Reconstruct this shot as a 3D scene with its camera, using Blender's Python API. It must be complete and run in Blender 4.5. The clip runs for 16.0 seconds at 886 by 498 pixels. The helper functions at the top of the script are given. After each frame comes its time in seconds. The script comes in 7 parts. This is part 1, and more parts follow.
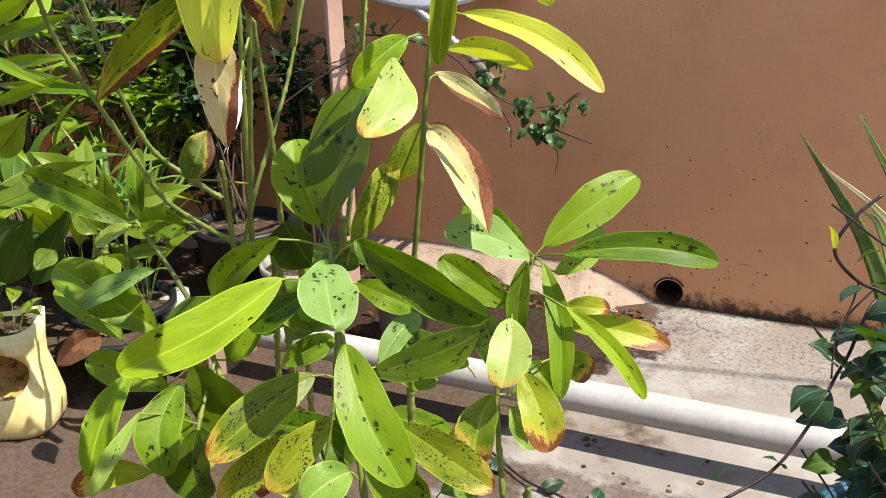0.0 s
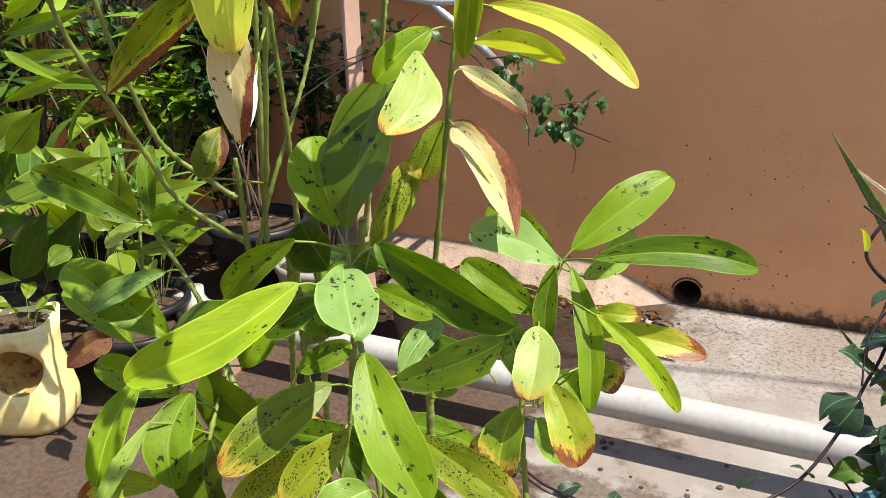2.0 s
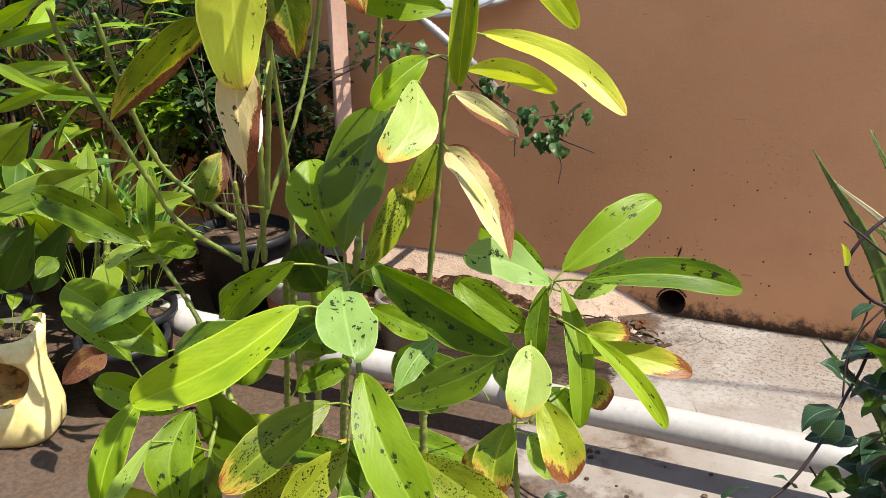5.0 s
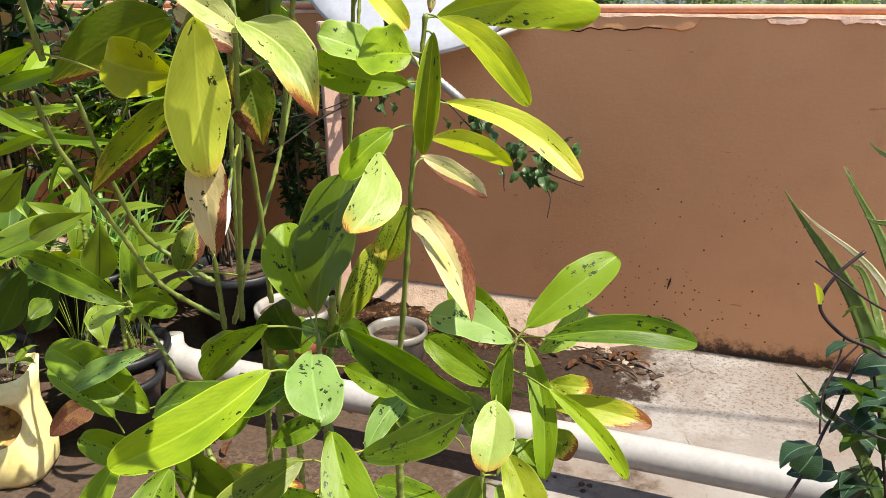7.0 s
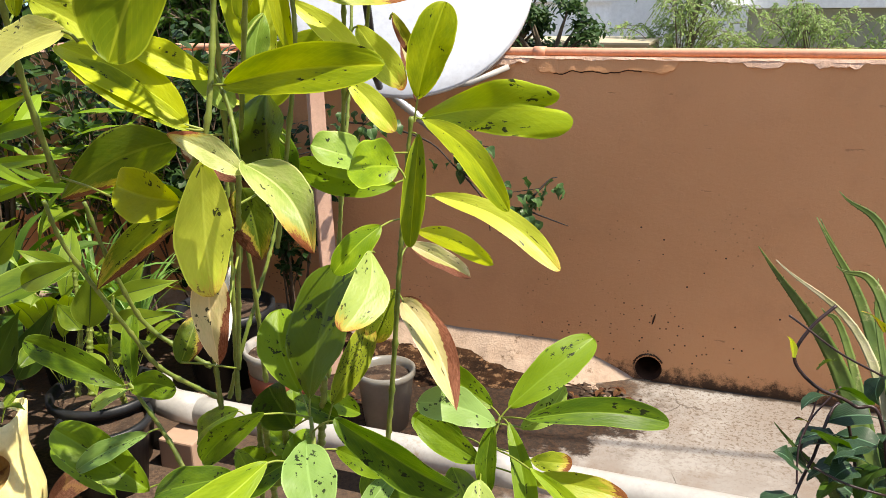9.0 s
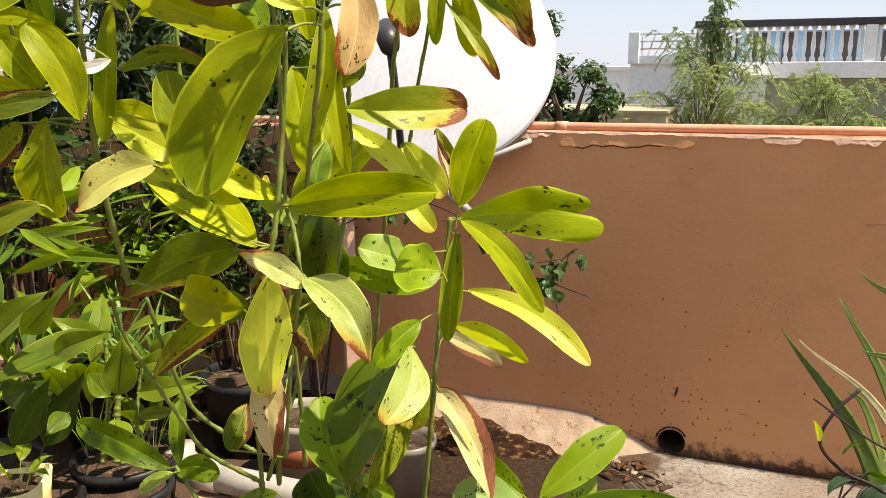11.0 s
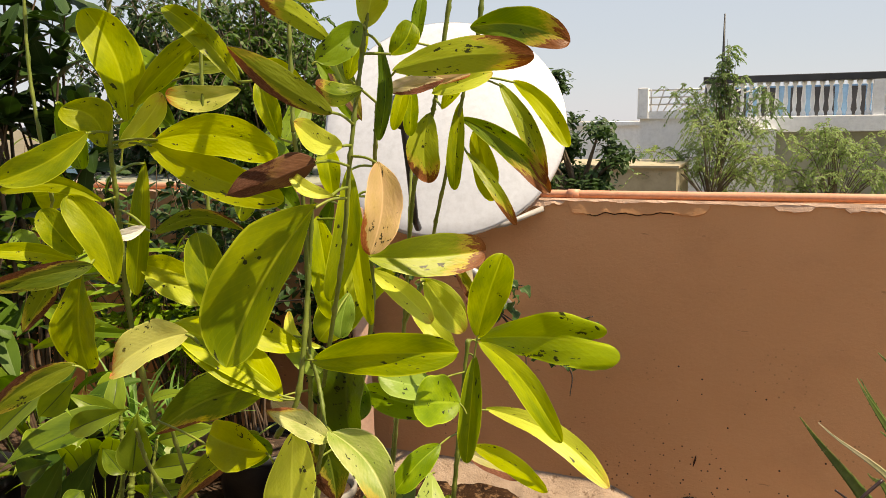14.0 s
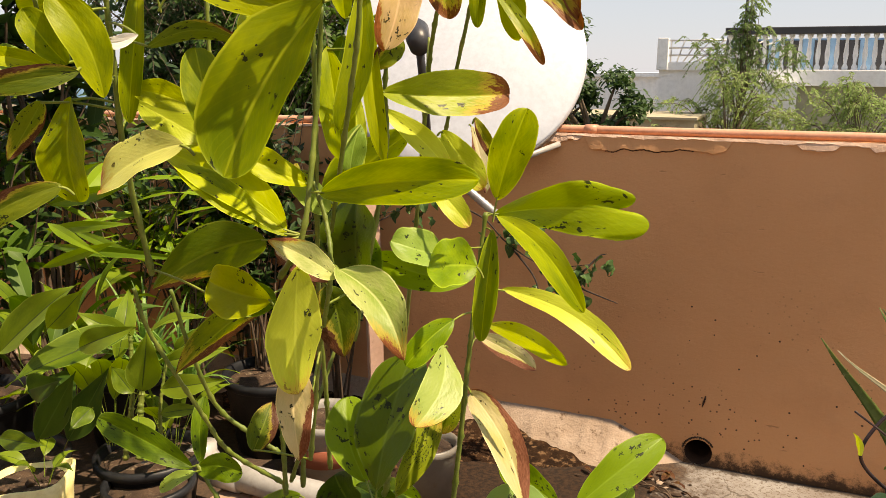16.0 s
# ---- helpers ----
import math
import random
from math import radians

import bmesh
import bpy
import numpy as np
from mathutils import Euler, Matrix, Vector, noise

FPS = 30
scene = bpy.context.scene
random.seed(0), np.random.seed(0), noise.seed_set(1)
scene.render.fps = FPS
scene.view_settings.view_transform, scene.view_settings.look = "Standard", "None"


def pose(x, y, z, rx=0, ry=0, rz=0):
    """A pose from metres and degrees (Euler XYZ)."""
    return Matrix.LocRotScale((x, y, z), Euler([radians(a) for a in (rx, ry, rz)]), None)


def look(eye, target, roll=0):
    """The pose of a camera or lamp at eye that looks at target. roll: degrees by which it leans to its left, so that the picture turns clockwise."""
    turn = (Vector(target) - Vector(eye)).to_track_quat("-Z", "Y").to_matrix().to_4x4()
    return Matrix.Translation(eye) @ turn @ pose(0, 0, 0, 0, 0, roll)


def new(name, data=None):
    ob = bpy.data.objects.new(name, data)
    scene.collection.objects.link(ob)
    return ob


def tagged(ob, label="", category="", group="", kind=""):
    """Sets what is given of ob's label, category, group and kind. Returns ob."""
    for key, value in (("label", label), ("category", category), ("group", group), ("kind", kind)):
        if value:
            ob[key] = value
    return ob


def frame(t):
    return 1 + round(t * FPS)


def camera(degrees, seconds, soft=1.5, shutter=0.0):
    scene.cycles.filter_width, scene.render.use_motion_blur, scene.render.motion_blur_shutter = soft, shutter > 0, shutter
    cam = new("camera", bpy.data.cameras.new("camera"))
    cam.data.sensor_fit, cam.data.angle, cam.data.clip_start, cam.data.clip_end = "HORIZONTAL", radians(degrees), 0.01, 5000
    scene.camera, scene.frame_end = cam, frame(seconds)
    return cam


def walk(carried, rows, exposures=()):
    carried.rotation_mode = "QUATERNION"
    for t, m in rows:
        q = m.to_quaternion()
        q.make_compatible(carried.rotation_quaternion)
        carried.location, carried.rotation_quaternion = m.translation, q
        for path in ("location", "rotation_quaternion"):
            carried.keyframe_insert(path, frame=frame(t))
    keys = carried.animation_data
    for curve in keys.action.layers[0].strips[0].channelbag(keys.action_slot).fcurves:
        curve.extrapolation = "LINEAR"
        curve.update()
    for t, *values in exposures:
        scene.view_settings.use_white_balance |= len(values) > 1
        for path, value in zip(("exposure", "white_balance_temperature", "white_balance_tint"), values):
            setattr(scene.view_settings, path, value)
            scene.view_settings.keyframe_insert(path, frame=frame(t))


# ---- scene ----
cam = camera(57.4, 16.0, soft=0.7)
PATH = [
    (0, (0.0914, 0.1903, 1.0459), (-0.5860, 1.9240, 0.3142), -0.36),
    (0.5, (0.0904, 0.1960, 1.0422), (-0.6083, 1.9203, 0.3084), -0.95),
    (1, (0.0878, 0.2008, 1.0412), (-0.6192, 1.9217, 0.3070), -1.05),
    (1.5, (0.0834, 0.2005, 1.0420), (-0.6212, 1.9177, 0.2972), -0.69),
    (2, (0.0795, 0.2072, 1.0413), (-0.6289, 1.9258, 0.3035), -0.35),
    (2.5, (0.0785, 0.2071, 1.0413), (-0.6291, 1.9294, 0.3114), -0.41),
    (3, (0.0828, 0.2045, 1.0410), (-0.6114, 1.9319, 0.3102), -0.46),
    (3.5, (0.0796, 0.2035, 1.0441), (-0.6091, 1.9359, 0.3199), 0.04),
    (4, (0.0795, 0.2025, 1.0462), (-0.5981, 1.9427, 0.3301), 0.56),
    (4.2, (0.0776, 0.2007, 1.0472), (-0.5937, 1.9410, 0.3257), 0.21),
    (6.5, (0.0865, 0.1944, 1.0670), (-0.5965, 1.9361, 0.3601), 0.00),
    (7, (0.0977, 0.1911, 1.0755), (-0.5803, 1.9548, 0.4198), -0.57),
    (7.5, (0.0962, 0.1922, 1.0888), (-0.5768, 1.9594, 0.4375), -0.53),
    (8, (0.0989, 0.1907, 1.0996), (-0.5749, 1.9625, 0.4618), -0.39),
    (8.5, (0.1047, 0.1850, 1.1089), (-0.5477, 1.9718, 0.4911), -0.88),
    (11, (0.1018, 0.1545, 1.1428), (-0.6100, 1.9704, 0.7001), -0.41),
    (11.5, (0.1044, 0.1579, 1.1486), (-0.6170, 1.9781, 0.7403), -1.13),
    (12, (0.1006, 0.1618, 1.1554), (-0.6258, 1.9826, 0.7591), -1.22),
    (12.5, (0.0865, 0.1570, 1.1639), (-0.6553, 1.9723, 0.7712), -0.82),
    (13, (0.0915, 0.1609, 1.1660), (-0.6590, 1.9819, 0.8182), -1.23),
    (13.5, (0.0892, 0.1579, 1.1806), (-0.6653, 1.9754, 0.8239), 0.17),
    (14, (0.0996, 0.1519, 1.1858), (-0.6483, 1.9803, 0.8734), -0.92),
    (14.5, (0.1033, 0.1469, 1.1721), (-0.6613, 1.9701, 0.8702), -0.61),
    (15, (0.0904, 0.1460, 1.1633), (-0.6646, 1.9623, 0.8016), 0.58),
    (15.5, (0.0919, 0.1677, 1.1454), (-0.6604, 1.9765, 0.7426), 0.37),
    (16, (0.0892, 0.1691, 1.1338), (-0.6777, 1.9649, 0.7012), 0.23),
]
walk(cam, [(t, look(eye, target, roll)) for t, eye, target, roll in PATH],
     [(0.0, 1.06, 6900, 11), (8.5, 1.05, 7200, 11), (11.0, 0.94, 8400, 14), (12.5, 0.85, 9100, 13), (14.5, 0.66, 9300, 13), (16.0, 0.76, 9500, 15)])

# ---- light ----
SUN_ELEVATION, SUN_AZIMUTH = 61.0, 0.4     # azimuth: degrees from +x, the side the sun stands on
world = bpy.data.worlds.new("sky")
scene.world = world
world.use_nodes = True
wn = world.node_tree.nodes
sky = wn.new("ShaderNodeTexSky")
sky.sky_type, sky.sun_disc = "NISHITA", False
sky.sun_elevation, sky.sun_rotation = radians(SUN_ELEVATION), radians(90 - SUN_AZIMUTH)
sky.dust_density, sky.air_density, sky.ozone_density = 0.1, 1.3, 4.0
# thin high haze takes most of the colour out of the sky
haze = wn.new("ShaderNodeHueSaturation")
haze.inputs["Saturation"].default_value = 0.8
veil = wn.new("ShaderNodeMix")
veil.data_type = "RGBA"
veil.inputs[0].default_value = 0.75
veil.inputs[7].default_value = (4.1, 5.6, 8.5, 1)
world.node_tree.links.new(sky.outputs[0], haze.inputs["Color"])
world.node_tree.links.new(haze.outputs[0], veil.inputs[6])
world.node_tree.links.new(veil.outputs[2], wn["Background"].inputs[0])
wn["Background"].inputs[1].default_value = 0.078
sun = new("sun", bpy.data.lights.new("sun", "SUN"))
sun.data.energy, sun.data.angle, sun.data.color = 4.75, radians(0.6), (1.0, 0.95, 0.86)
sa, se = radians(SUN_AZIMUTH), radians(SUN_ELEVATION)
sun.matrix_world = look((math.cos(sa) * math.cos(se) * 9, math.sin(sa) * math.cos(se) * 9, math.sin(se) * 9), (0, 0, 0))


# ---- materials ----
class Net:
    """Short hand for a node material."""

    def __init__(self, name):
        self.mat = bpy.data.materials.new(name)
        self.mat.use_nodes = True
        self.tree = self.mat.node_tree
        self.bsdf = self.tree.nodes["Principled BSDF"]
        self.out = self.tree.nodes["Material Output"]

    def link(self, a, b):
        self.tree.links.new(a, b)

    def add(self, kind, **values):
        n = self.tree.nodes.new(kind)
        for k, v in values.items():
            n.inputs[k.replace("_", " ")].default_value = v
        return n

    def coords(self, scale=(1, 1, 1), source="Object"):
        m = self.add("ShaderNodeMapping")
        m.inputs["Scale"].default_value = scale
        self.link(self.add("ShaderNodeTexCoord").outputs[source], m.inputs["Vector"])
        return m.outputs[0]

    def noise(self, vec, scale, detail=5.0, rough=0.6):
        n = self.add("ShaderNodeTexNoise", Scale=scale, Detail=detail, Roughness=rough)
        self.link(vec, n.inputs["Vector"])
        return n.outputs["Fac"]

    def mix(self, fac, a, b, mode="MIX"):
        m = self.tree.nodes.new("ShaderNodeMix")
        m.data_type, m.blend_type = "RGBA", mode
        for socket, v in ((m.inputs[0], fac), (m.inputs[6], a), (m.inputs[7], b)):
            if isinstance(v, bpy.types.NodeSocket):
                self.link(v, socket)
            else:
                socket.default_value = v if not isinstance(v, tuple) else (*v, 1)
        return m.outputs[2]

    def math(self, op, a, b=0.0, c=0.0):
        m = self.tree.nodes.new("ShaderNodeMath")
        m.operation = op
        for socket, v in zip(m.inputs, (a, b, c)):
            if isinstance(v, bpy.types.NodeSocket):
                self.link(v, socket)
            else:
                socket.default_value = v
        return m.outputs[0]

    def step(self, x, lo, hi):
        m = self.tree.nodes.new("ShaderNodeMapRange")
        m.interpolation_type = "SMOOTHSTEP"
        m.inputs[1].default_value, m.inputs[2].default_value = lo, hi
        self.link(x, m.inputs[0])
        return m.outputs[0]

    def bump(self, height, strength, distance=0.01):
        b = self.add("ShaderNodeBump", Strength=strength, Distance=distance)
        self.link(height, b.inputs["Height"])
        self.link(b.outputs[0], self.bsdf.inputs["Normal"])
        return b.outputs[0]

    def finish(self, colour, rough=0.6, metal=0.0, spec=0.5):
        if isinstance(colour, tuple):
            self.bsdf.inputs["Base Color"].default_value = (*colour, 1)
        else:
            self.link(colour, self.bsdf.inputs["Base Color"])
        if isinstance(rough, bpy.types.NodeSocket):
            self.link(rough, self.bsdf.inputs["Roughness"])
        else:
            self.bsdf.inputs["Roughness"].default_value = rough
        self.bsdf.inputs["Metallic"].default_value = metal
        self.bsdf.inputs["Specular IOR Level"].default_value = spec
        return self.mat


def mottled(name, a, b, scale=8.0, rough=0.6, metal=0.0, bump=0.15, fine=60.0, spec=0.4, dirt=None, dirt_amount=0.55):
    """A surface of two close tones with fine grain and, where given, a third tone as blotches of dirt."""
    n = Net(name)
    v = n.coords()
    big, grain = n.noise(v, scale), n.noise(v, fine, 6.0, 0.7)
    c = n.mix(n.step(big, 0.35, 0.68), a, b)
    c = n.mix(n.math("MULTIPLY", n.step(grain, 0.3, 0.8), 0.45), c, tuple(x * 0.6 for x in a))
    if dirt:
        blot = n.noise(v, scale * 2.3, 8.0, 0.72)
        c = n.mix(n.step(blot, dirt_amount, dirt_amount + 0.13), c, dirt)
    n.bump(n.math("ADD", grain, n.math("MULTIPLY", big, 0.6)), bump, 0.004)
    return n.finish(c, rough, metal, spec)


def leaf_material(name, dark, light, spots=0.0, brown=2.0, rusty=(0.19, 0.055, 0.018), through_light=0.30, dry=0.0, edge=0.0, gloss=0.38, skew=0.0, veins=0.05, rib_tone=None, along=1.0):
    """A leaf blade. UV: x runs from the stalk to the tip, y across the blade. spots: how many black flecks; brown: from where along the blade it has died off."""
    n = Net(name)
    tc = n.add("ShaderNodeTexCoord")
    info = n.add("ShaderNodeObjectInfo")
    sep = n.add("ShaderNodeSeparateXYZ")
    n.link(tc.outputs["UV"], sep.inputs[0])
    u, across = sep.outputs[0], n.math("ABSOLUTE", n.math("SUBTRACT", sep.outputs[1], 0.5))
    shift = n.add("ShaderNodeCombineXYZ")
    n.link(n.math("MULTIPLY", info.outputs["Random"], 37.0), shift.inputs[0])
    n.link(n.math("MULTIPLY", info.outputs["Random"], 91.0), shift.inputs[2])
    vec = n.add("ShaderNodeVectorMath")
    vec.operation = "ADD"
    n.link(tc.outputs["UV"], vec.inputs[0])
    n.link(shift.outputs[0], vec.inputs[1])
    v = vec.outputs[0]
    soft, fine = n.noise(v, 2.4, 4.0), n.noise(v, 26.0, 6.0, 0.65)
    c = n.mix(n.step(n.math("ADD", n.math("MULTIPLY", info.outputs["Random"], 0.5), soft), 0.35, 1.0), dark, light)
    c = n.mix(n.math("MULTIPLY", n.step(fine, 0.42, 0.75), 0.09), c, tuple(x * 0.55 for x in dark))
    # side veins and midrib
    wave = n.math("SINE", n.math("MULTIPLY", n.math("ADD", u, n.math("MULTIPLY", across, -0.75)), 95.0))
    vein = n.math("MULTIPLY", n.step(wave, 0.75, 1.0), veins)
    c = n.mix(vein, c, tuple(min(1, x * 1.6 + 0.015) for x in light))
    rib = n.math("SUBTRACT", 1.0, n.step(across, 0.008, 0.035))
    c = n.mix(n.math("MULTIPLY", rib, 0.4 if rib_tone is None else 0.85), c, rib_tone or tuple(min(1, x * 1.35 + 0.03) for x in light))
    # paler seam along the edge
    c = n.mix(n.math("MULTIPLY", n.step(across, 0.462, 0.488), 0.5), c, tuple(min(1, x * 1.5 + 0.04) for x in light))
    if spots:
        dense = spots >= 0.5
        m = n.add("ShaderNodeMapping")
        m.inputs["Scale"].default_value = (15, 7.5, 1) if not dense else (40, 20, 1)
        m.inputs["Rotation"].default_value = (0, 0, 0.6)
        n.link(v, m.inputs["Vector"])
        stroke = n.noise(m.outputs[0], 1.0, 3.0, 0.6)
        patch = n.step(n.noise(v, 3.2, 2.0), 0.60 - 0.2 * spots, 0.64 - 0.2 * spots)
        fleck = n.step(stroke, 0.59 - 0.06 * spots, 0.615 - 0.06 * spots)
        c = n.mix(n.math("MULTIPLY", n.math("MULTIPLY", fleck, patch), 0.93), c, (0.012, 0.016, 0.006))
    if brown < 1.5:
        wob = n.noise(v, 8.0, 7.0, 0.75)
        reach = n.math("ADD", n.math("ADD", n.math("MULTIPLY", u, along), n.math("ADD", n.math("MULTIPLY", n.math("SUBTRACT", wob, 0.5), 0.62), n.math("MULTIPLY", wave, 0.012))), n.math("MULTIPLY", n.math("ADD", across, n.math("MULTIPLY", n.math("SUBTRACT", sep.outputs[1], 0.5), skew)), edge))
        tan = tuple(min(1.0, x * 1.7 + 0.015) for x in rusty)
        c = n.mix(n.math("MULTIPLY", n.step(reach, brown - 0.2, brown - 0.02), 0.8 * (1 - dry)), c, (0.50, 0.38, 0.07))
        c = n.mix(n.step(reach, brown - 0.04, brown + 0.03), c, n.mix(n.step(fine, 0.35, 0.7), rusty, tan))
    n.bump(n.math("ADD", n.math("ADD", n.math("MULTIPLY", wave, 0.03), n.math("MULTIPLY", fine, 0.45 + 0.5 * dry)), n.math("MULTIPLY", n.noise(v, 3.6, 2.0), 2.2 + 5.0 * dry)), 0.20, 0.0014)
    n.finish(c, gloss + dry * 0.4, 0.0, 0.23 - 0.12 * dry)
    tr = n.add("ShaderNodeBsdfTranslucent")
    hue = n.add("ShaderNodeHueSaturation", Saturation=1.15, Value=1.4)
    n.link(c, hue.inputs["Color"])
    n.link(hue.outputs[0], tr.inputs["Color"])
    mx = n.tree.nodes.new("ShaderNodeMixShader")
    mx.inputs[0].default_value = through_light
    n.link(n.bsdf.outputs[0], mx.inputs[1])
    n.link(tr.outputs[0], mx.inputs[2])
    n.link(mx.outputs[0], n.out.inputs[0])
    return n.mat


LEAF = {
    "green": leaf_material("leaf_green", (0.046, 0.100, 0.006), (0.152, 0.250, 0.010), 0.3, gloss=0.42),
    "olive": leaf_material("leaf_olive", (0.142, 0.219, 0.004), (0.402, 0.458, 0.010), 0.08, through_light=0.36, gloss=0.45),
    "pale": leaf_material("leaf_pale", (0.15, 0.26, 0.038), (0.27, 0.39, 0.078), 0.15),
    "yellow": leaf_material("leaf_yellow", (0.389, 0.464, 0.043), (0.540, 0.605, 0.086), 0.05, 1.02),
    "speckled": leaf_material("leaf_speckled", (0.088, 0.134, 0.008), (0.214, 0.260, 0.019), 0.6, 1.03, edge=0.2),
    "browning": leaf_material("leaf_browning", (0.10, 0.17, 0.012), (0.29, 0.35, 0.03), 0.3, 0.90, (0.15, 0.052, 0.015), edge=0.30, skew=0.5),
    "mint": leaf_material("leaf_mint", (0.115, 0.215, 0.042), (0.20, 0.32, 0.088), 0.28),
    "notched": leaf_material("leaf_notched", (0.22, 0.31, 0.012), (0.36, 0.44, 0.018), 0.05),
    "dry": leaf_material("leaf_dry", (0.36, 0.37, 0.13), (0.55, 0.46, 0.33), 0.15, 0.92, (0.13, 0.05, 0.03), 0.3, 0.8, 0.9, skew=1.3),
    "orange": leaf_material("leaf_orange", (0.46, 0.33, 0.13), (0.58, 0.40, 0.23), 0.2, 1.22, (0.26, 0.085, 0.025), 0.4, 0.6, 0.6, skew=1.0),
    "brown": leaf_material("leaf_brown", (0.15, 0.17, 0.015), (0.27, 0.26, 0.025), 0.2, 0.50, (0.085, 0.028, 0.012), 0.25, 0.6, 0.55, skew=1.5, along=0.45),
    "fresh": leaf_material("leaf_fresh", (0.125, 0.225, 0.008), (0.285, 0.400, 0.018), 0.15, through_light=0.34, gloss=0.4),
    "fading": leaf_material("leaf_fading", (0.12, 0.21, 0.03), (0.30, 0.39, 0.10), 0.2, 1.05, (0.24, 0.085, 0.03), edge=0.25),
    "blush": leaf_material("leaf_blush", (0.27, 0.34, 0.03), (0.55, 0.56, 0.16), 0.1, 1.0, (0.42, 0.13, 0.05), edge=0.15),
    "cream": leaf_material("leaf_cream", (0.22, 0.31, 0.06), (0.54, 0.55, 0.24), 0.15, 1.0, (0.22, 0.075, 0.03), edge=0.35, skew=0.7),
    "edged": leaf_material("leaf_edged", (0.065, 0.115, 0.006), (0.17, 0.22, 0.015), 0.2, 0.92, (0.11, 0.038, 0.014), 0.3, 0.2, 0.5, skew=1.0, along=0.7),
    "dead": leaf_material("leaf_dead", (0.066, 0.027, 0.012), (0.120, 0.054, 0.027), 0.1, 0.6, (0.06, 0.022, 0.010), 0.2, 0.9, 0.4, veins=0.3),
    "husk": leaf_material("leaf_husk", (0.40, 0.37, 0.12), (0.56, 0.47, 0.27), 0.2, 0.92, (0.15, 0.055, 0.03), 0.3, 0.8, 0.8, skew=-1.5),
    # darker olive for leaves that hang in shade, the shade put into the colour
    "olive_shaded": leaf_material("leaf_moss", (0.125, 0.190, 0.006), (0.335, 0.380, 0.011), 0.10, through_light=0.34, gloss=0.45),
    # green again at about half strength: cast shade worked into the blade colour
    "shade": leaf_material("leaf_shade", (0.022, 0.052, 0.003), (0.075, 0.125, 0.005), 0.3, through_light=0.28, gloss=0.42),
    "shred": leaf_material("leaf_shred", (0.20, 0.26, 0.05), (0.52, 0.42, 0.22), 0.3, 0.98, (0.13, 0.045, 0.022), 0.3, 0.8, 0.7, skew=-1.2),
    "white": leaf_material("leaf_white", (0.70, 0.68, 0.62), (0.80, 0.78, 0.72), 0.0, through_light=0.2, dry=0.8),
    "rust": leaf_material("leaf_rust", (0.06, 0.10, 0.008), (0.16, 0.20, 0.015), 0.3, 0.70, (0.075, 0.027, 0.011), 0.35, 0.3, 0.85, skew=0.6, along=0.62),
    "lance": leaf_material("leaf_lance", (0.055, 0.106, 0.007), (0.162, 0.238, 0.021), 0.0, through_light=0.3, rib_tone=(0.035, 0.06, 0.02)),
    "deep": leaf_material("leaf_deep", (0.025, 0.065, 0.010), (0.065, 0.13, 0.014), 0.0, through_light=0.25, gloss=0.5),
    "citrus": leaf_material("leaf_citrus", (0.012, 0.035, 0.008), (0.028, 0.065, 0.012), 0.0, through_light=0.12, gloss=0.5),
    "tree": leaf_material("leaf_tree", (0.013, 0.034, 0.009), (0.036, 0.075, 0.02), 0.0, through_light=0.2, gloss=0.5),
    "lime": leaf_material("leaf_lime", (0.085, 0.17, 0.009), (0.19, 0.30, 0.016), 0.0, through_light=0.3),
    "grass": leaf_material("leaf_grass", (0.09, 0.20, 0.04), (0.20, 0.36, 0.09), 0.0, through_light=0.35),
    "vine": leaf_material("leaf_vine", (0.009, 0.026, 0.010), (0.020, 0.048, 0.020), 0.0, through_light=0.15, gloss=0.4, veins=0.6, rib_tone=(0.10, 0.19, 0.11)),
    "ivy": leaf_material("leaf_ivy", (0.026, 0.065, 0.020), (0.065, 0.13, 0.04), 0.0, through_light=0.25),
    "feather": leaf_material("leaf_feather", (0.095, 0.165, 0.050), (0.235, 0.325, 0.110), 0.0, through_light=0.4, gloss=0.6),
}
STEM = mottled("stem_green", (0.11, 0.16, 0.022), (0.21, 0.255, 0.05), 60.0, 0.5, fine=500.0, dirt=(0.13, 0.085, 0.04), dirt_amount=0.60)
PETIOLE = mottled("petiole_green", (0.15, 0.21, 0.02), (0.24, 0.28, 0.045), 60.0, 0.5, fine=400.0)
CREEPER_STEM = mottled("creeper_stem", (0.022, 0.015, 0.012), (0.05, 0.034, 0.025), 30.0, 0.8, fine=250.0)
TWIG = mottled("twig_bark", (0.09, 0.06, 0.04), (0.16, 0.11, 0.07), 30.0, 0.8, fine=250.0)
VINE_STEM = mottled("vine_stem", (0.016, 0.007, 0.008), (0.035, 0.016, 0.015), 30.0, 0.4, fine=200.0)
BARK = mottled("bark", (0.10, 0.075, 0.05), (0.18, 0.14, 0.10), 6.0, 0.9, bump=0.5, fine=30.0)
SOIL = mottled("soil", (0.035, 0.020, 0.012), (0.085, 0.05, 0.03), 25.0, 0.95, bump=0.9, fine=120.0, dirt=(0.2, 0.15, 0.1))
DAMP_EARTH = mottled("damp_earth", (0.012, 0.005, 0.002), (0.042, 0.019, 0.008), 20.0, 0.9, bump=1.0, fine=90.0, dirt=(0.15, 0.085, 0.045), dirt_amount=0.50, spec=0.15)
PIPE_WHITE = mottled("pipe_plastic", (0.40, 0.39, 0.37), (0.33, 0.32, 0.305), 5.0, 0.36, fine=80.0, bump=0.03, dirt=(0.26, 0.22, 0.17), dirt_amount=0.60)
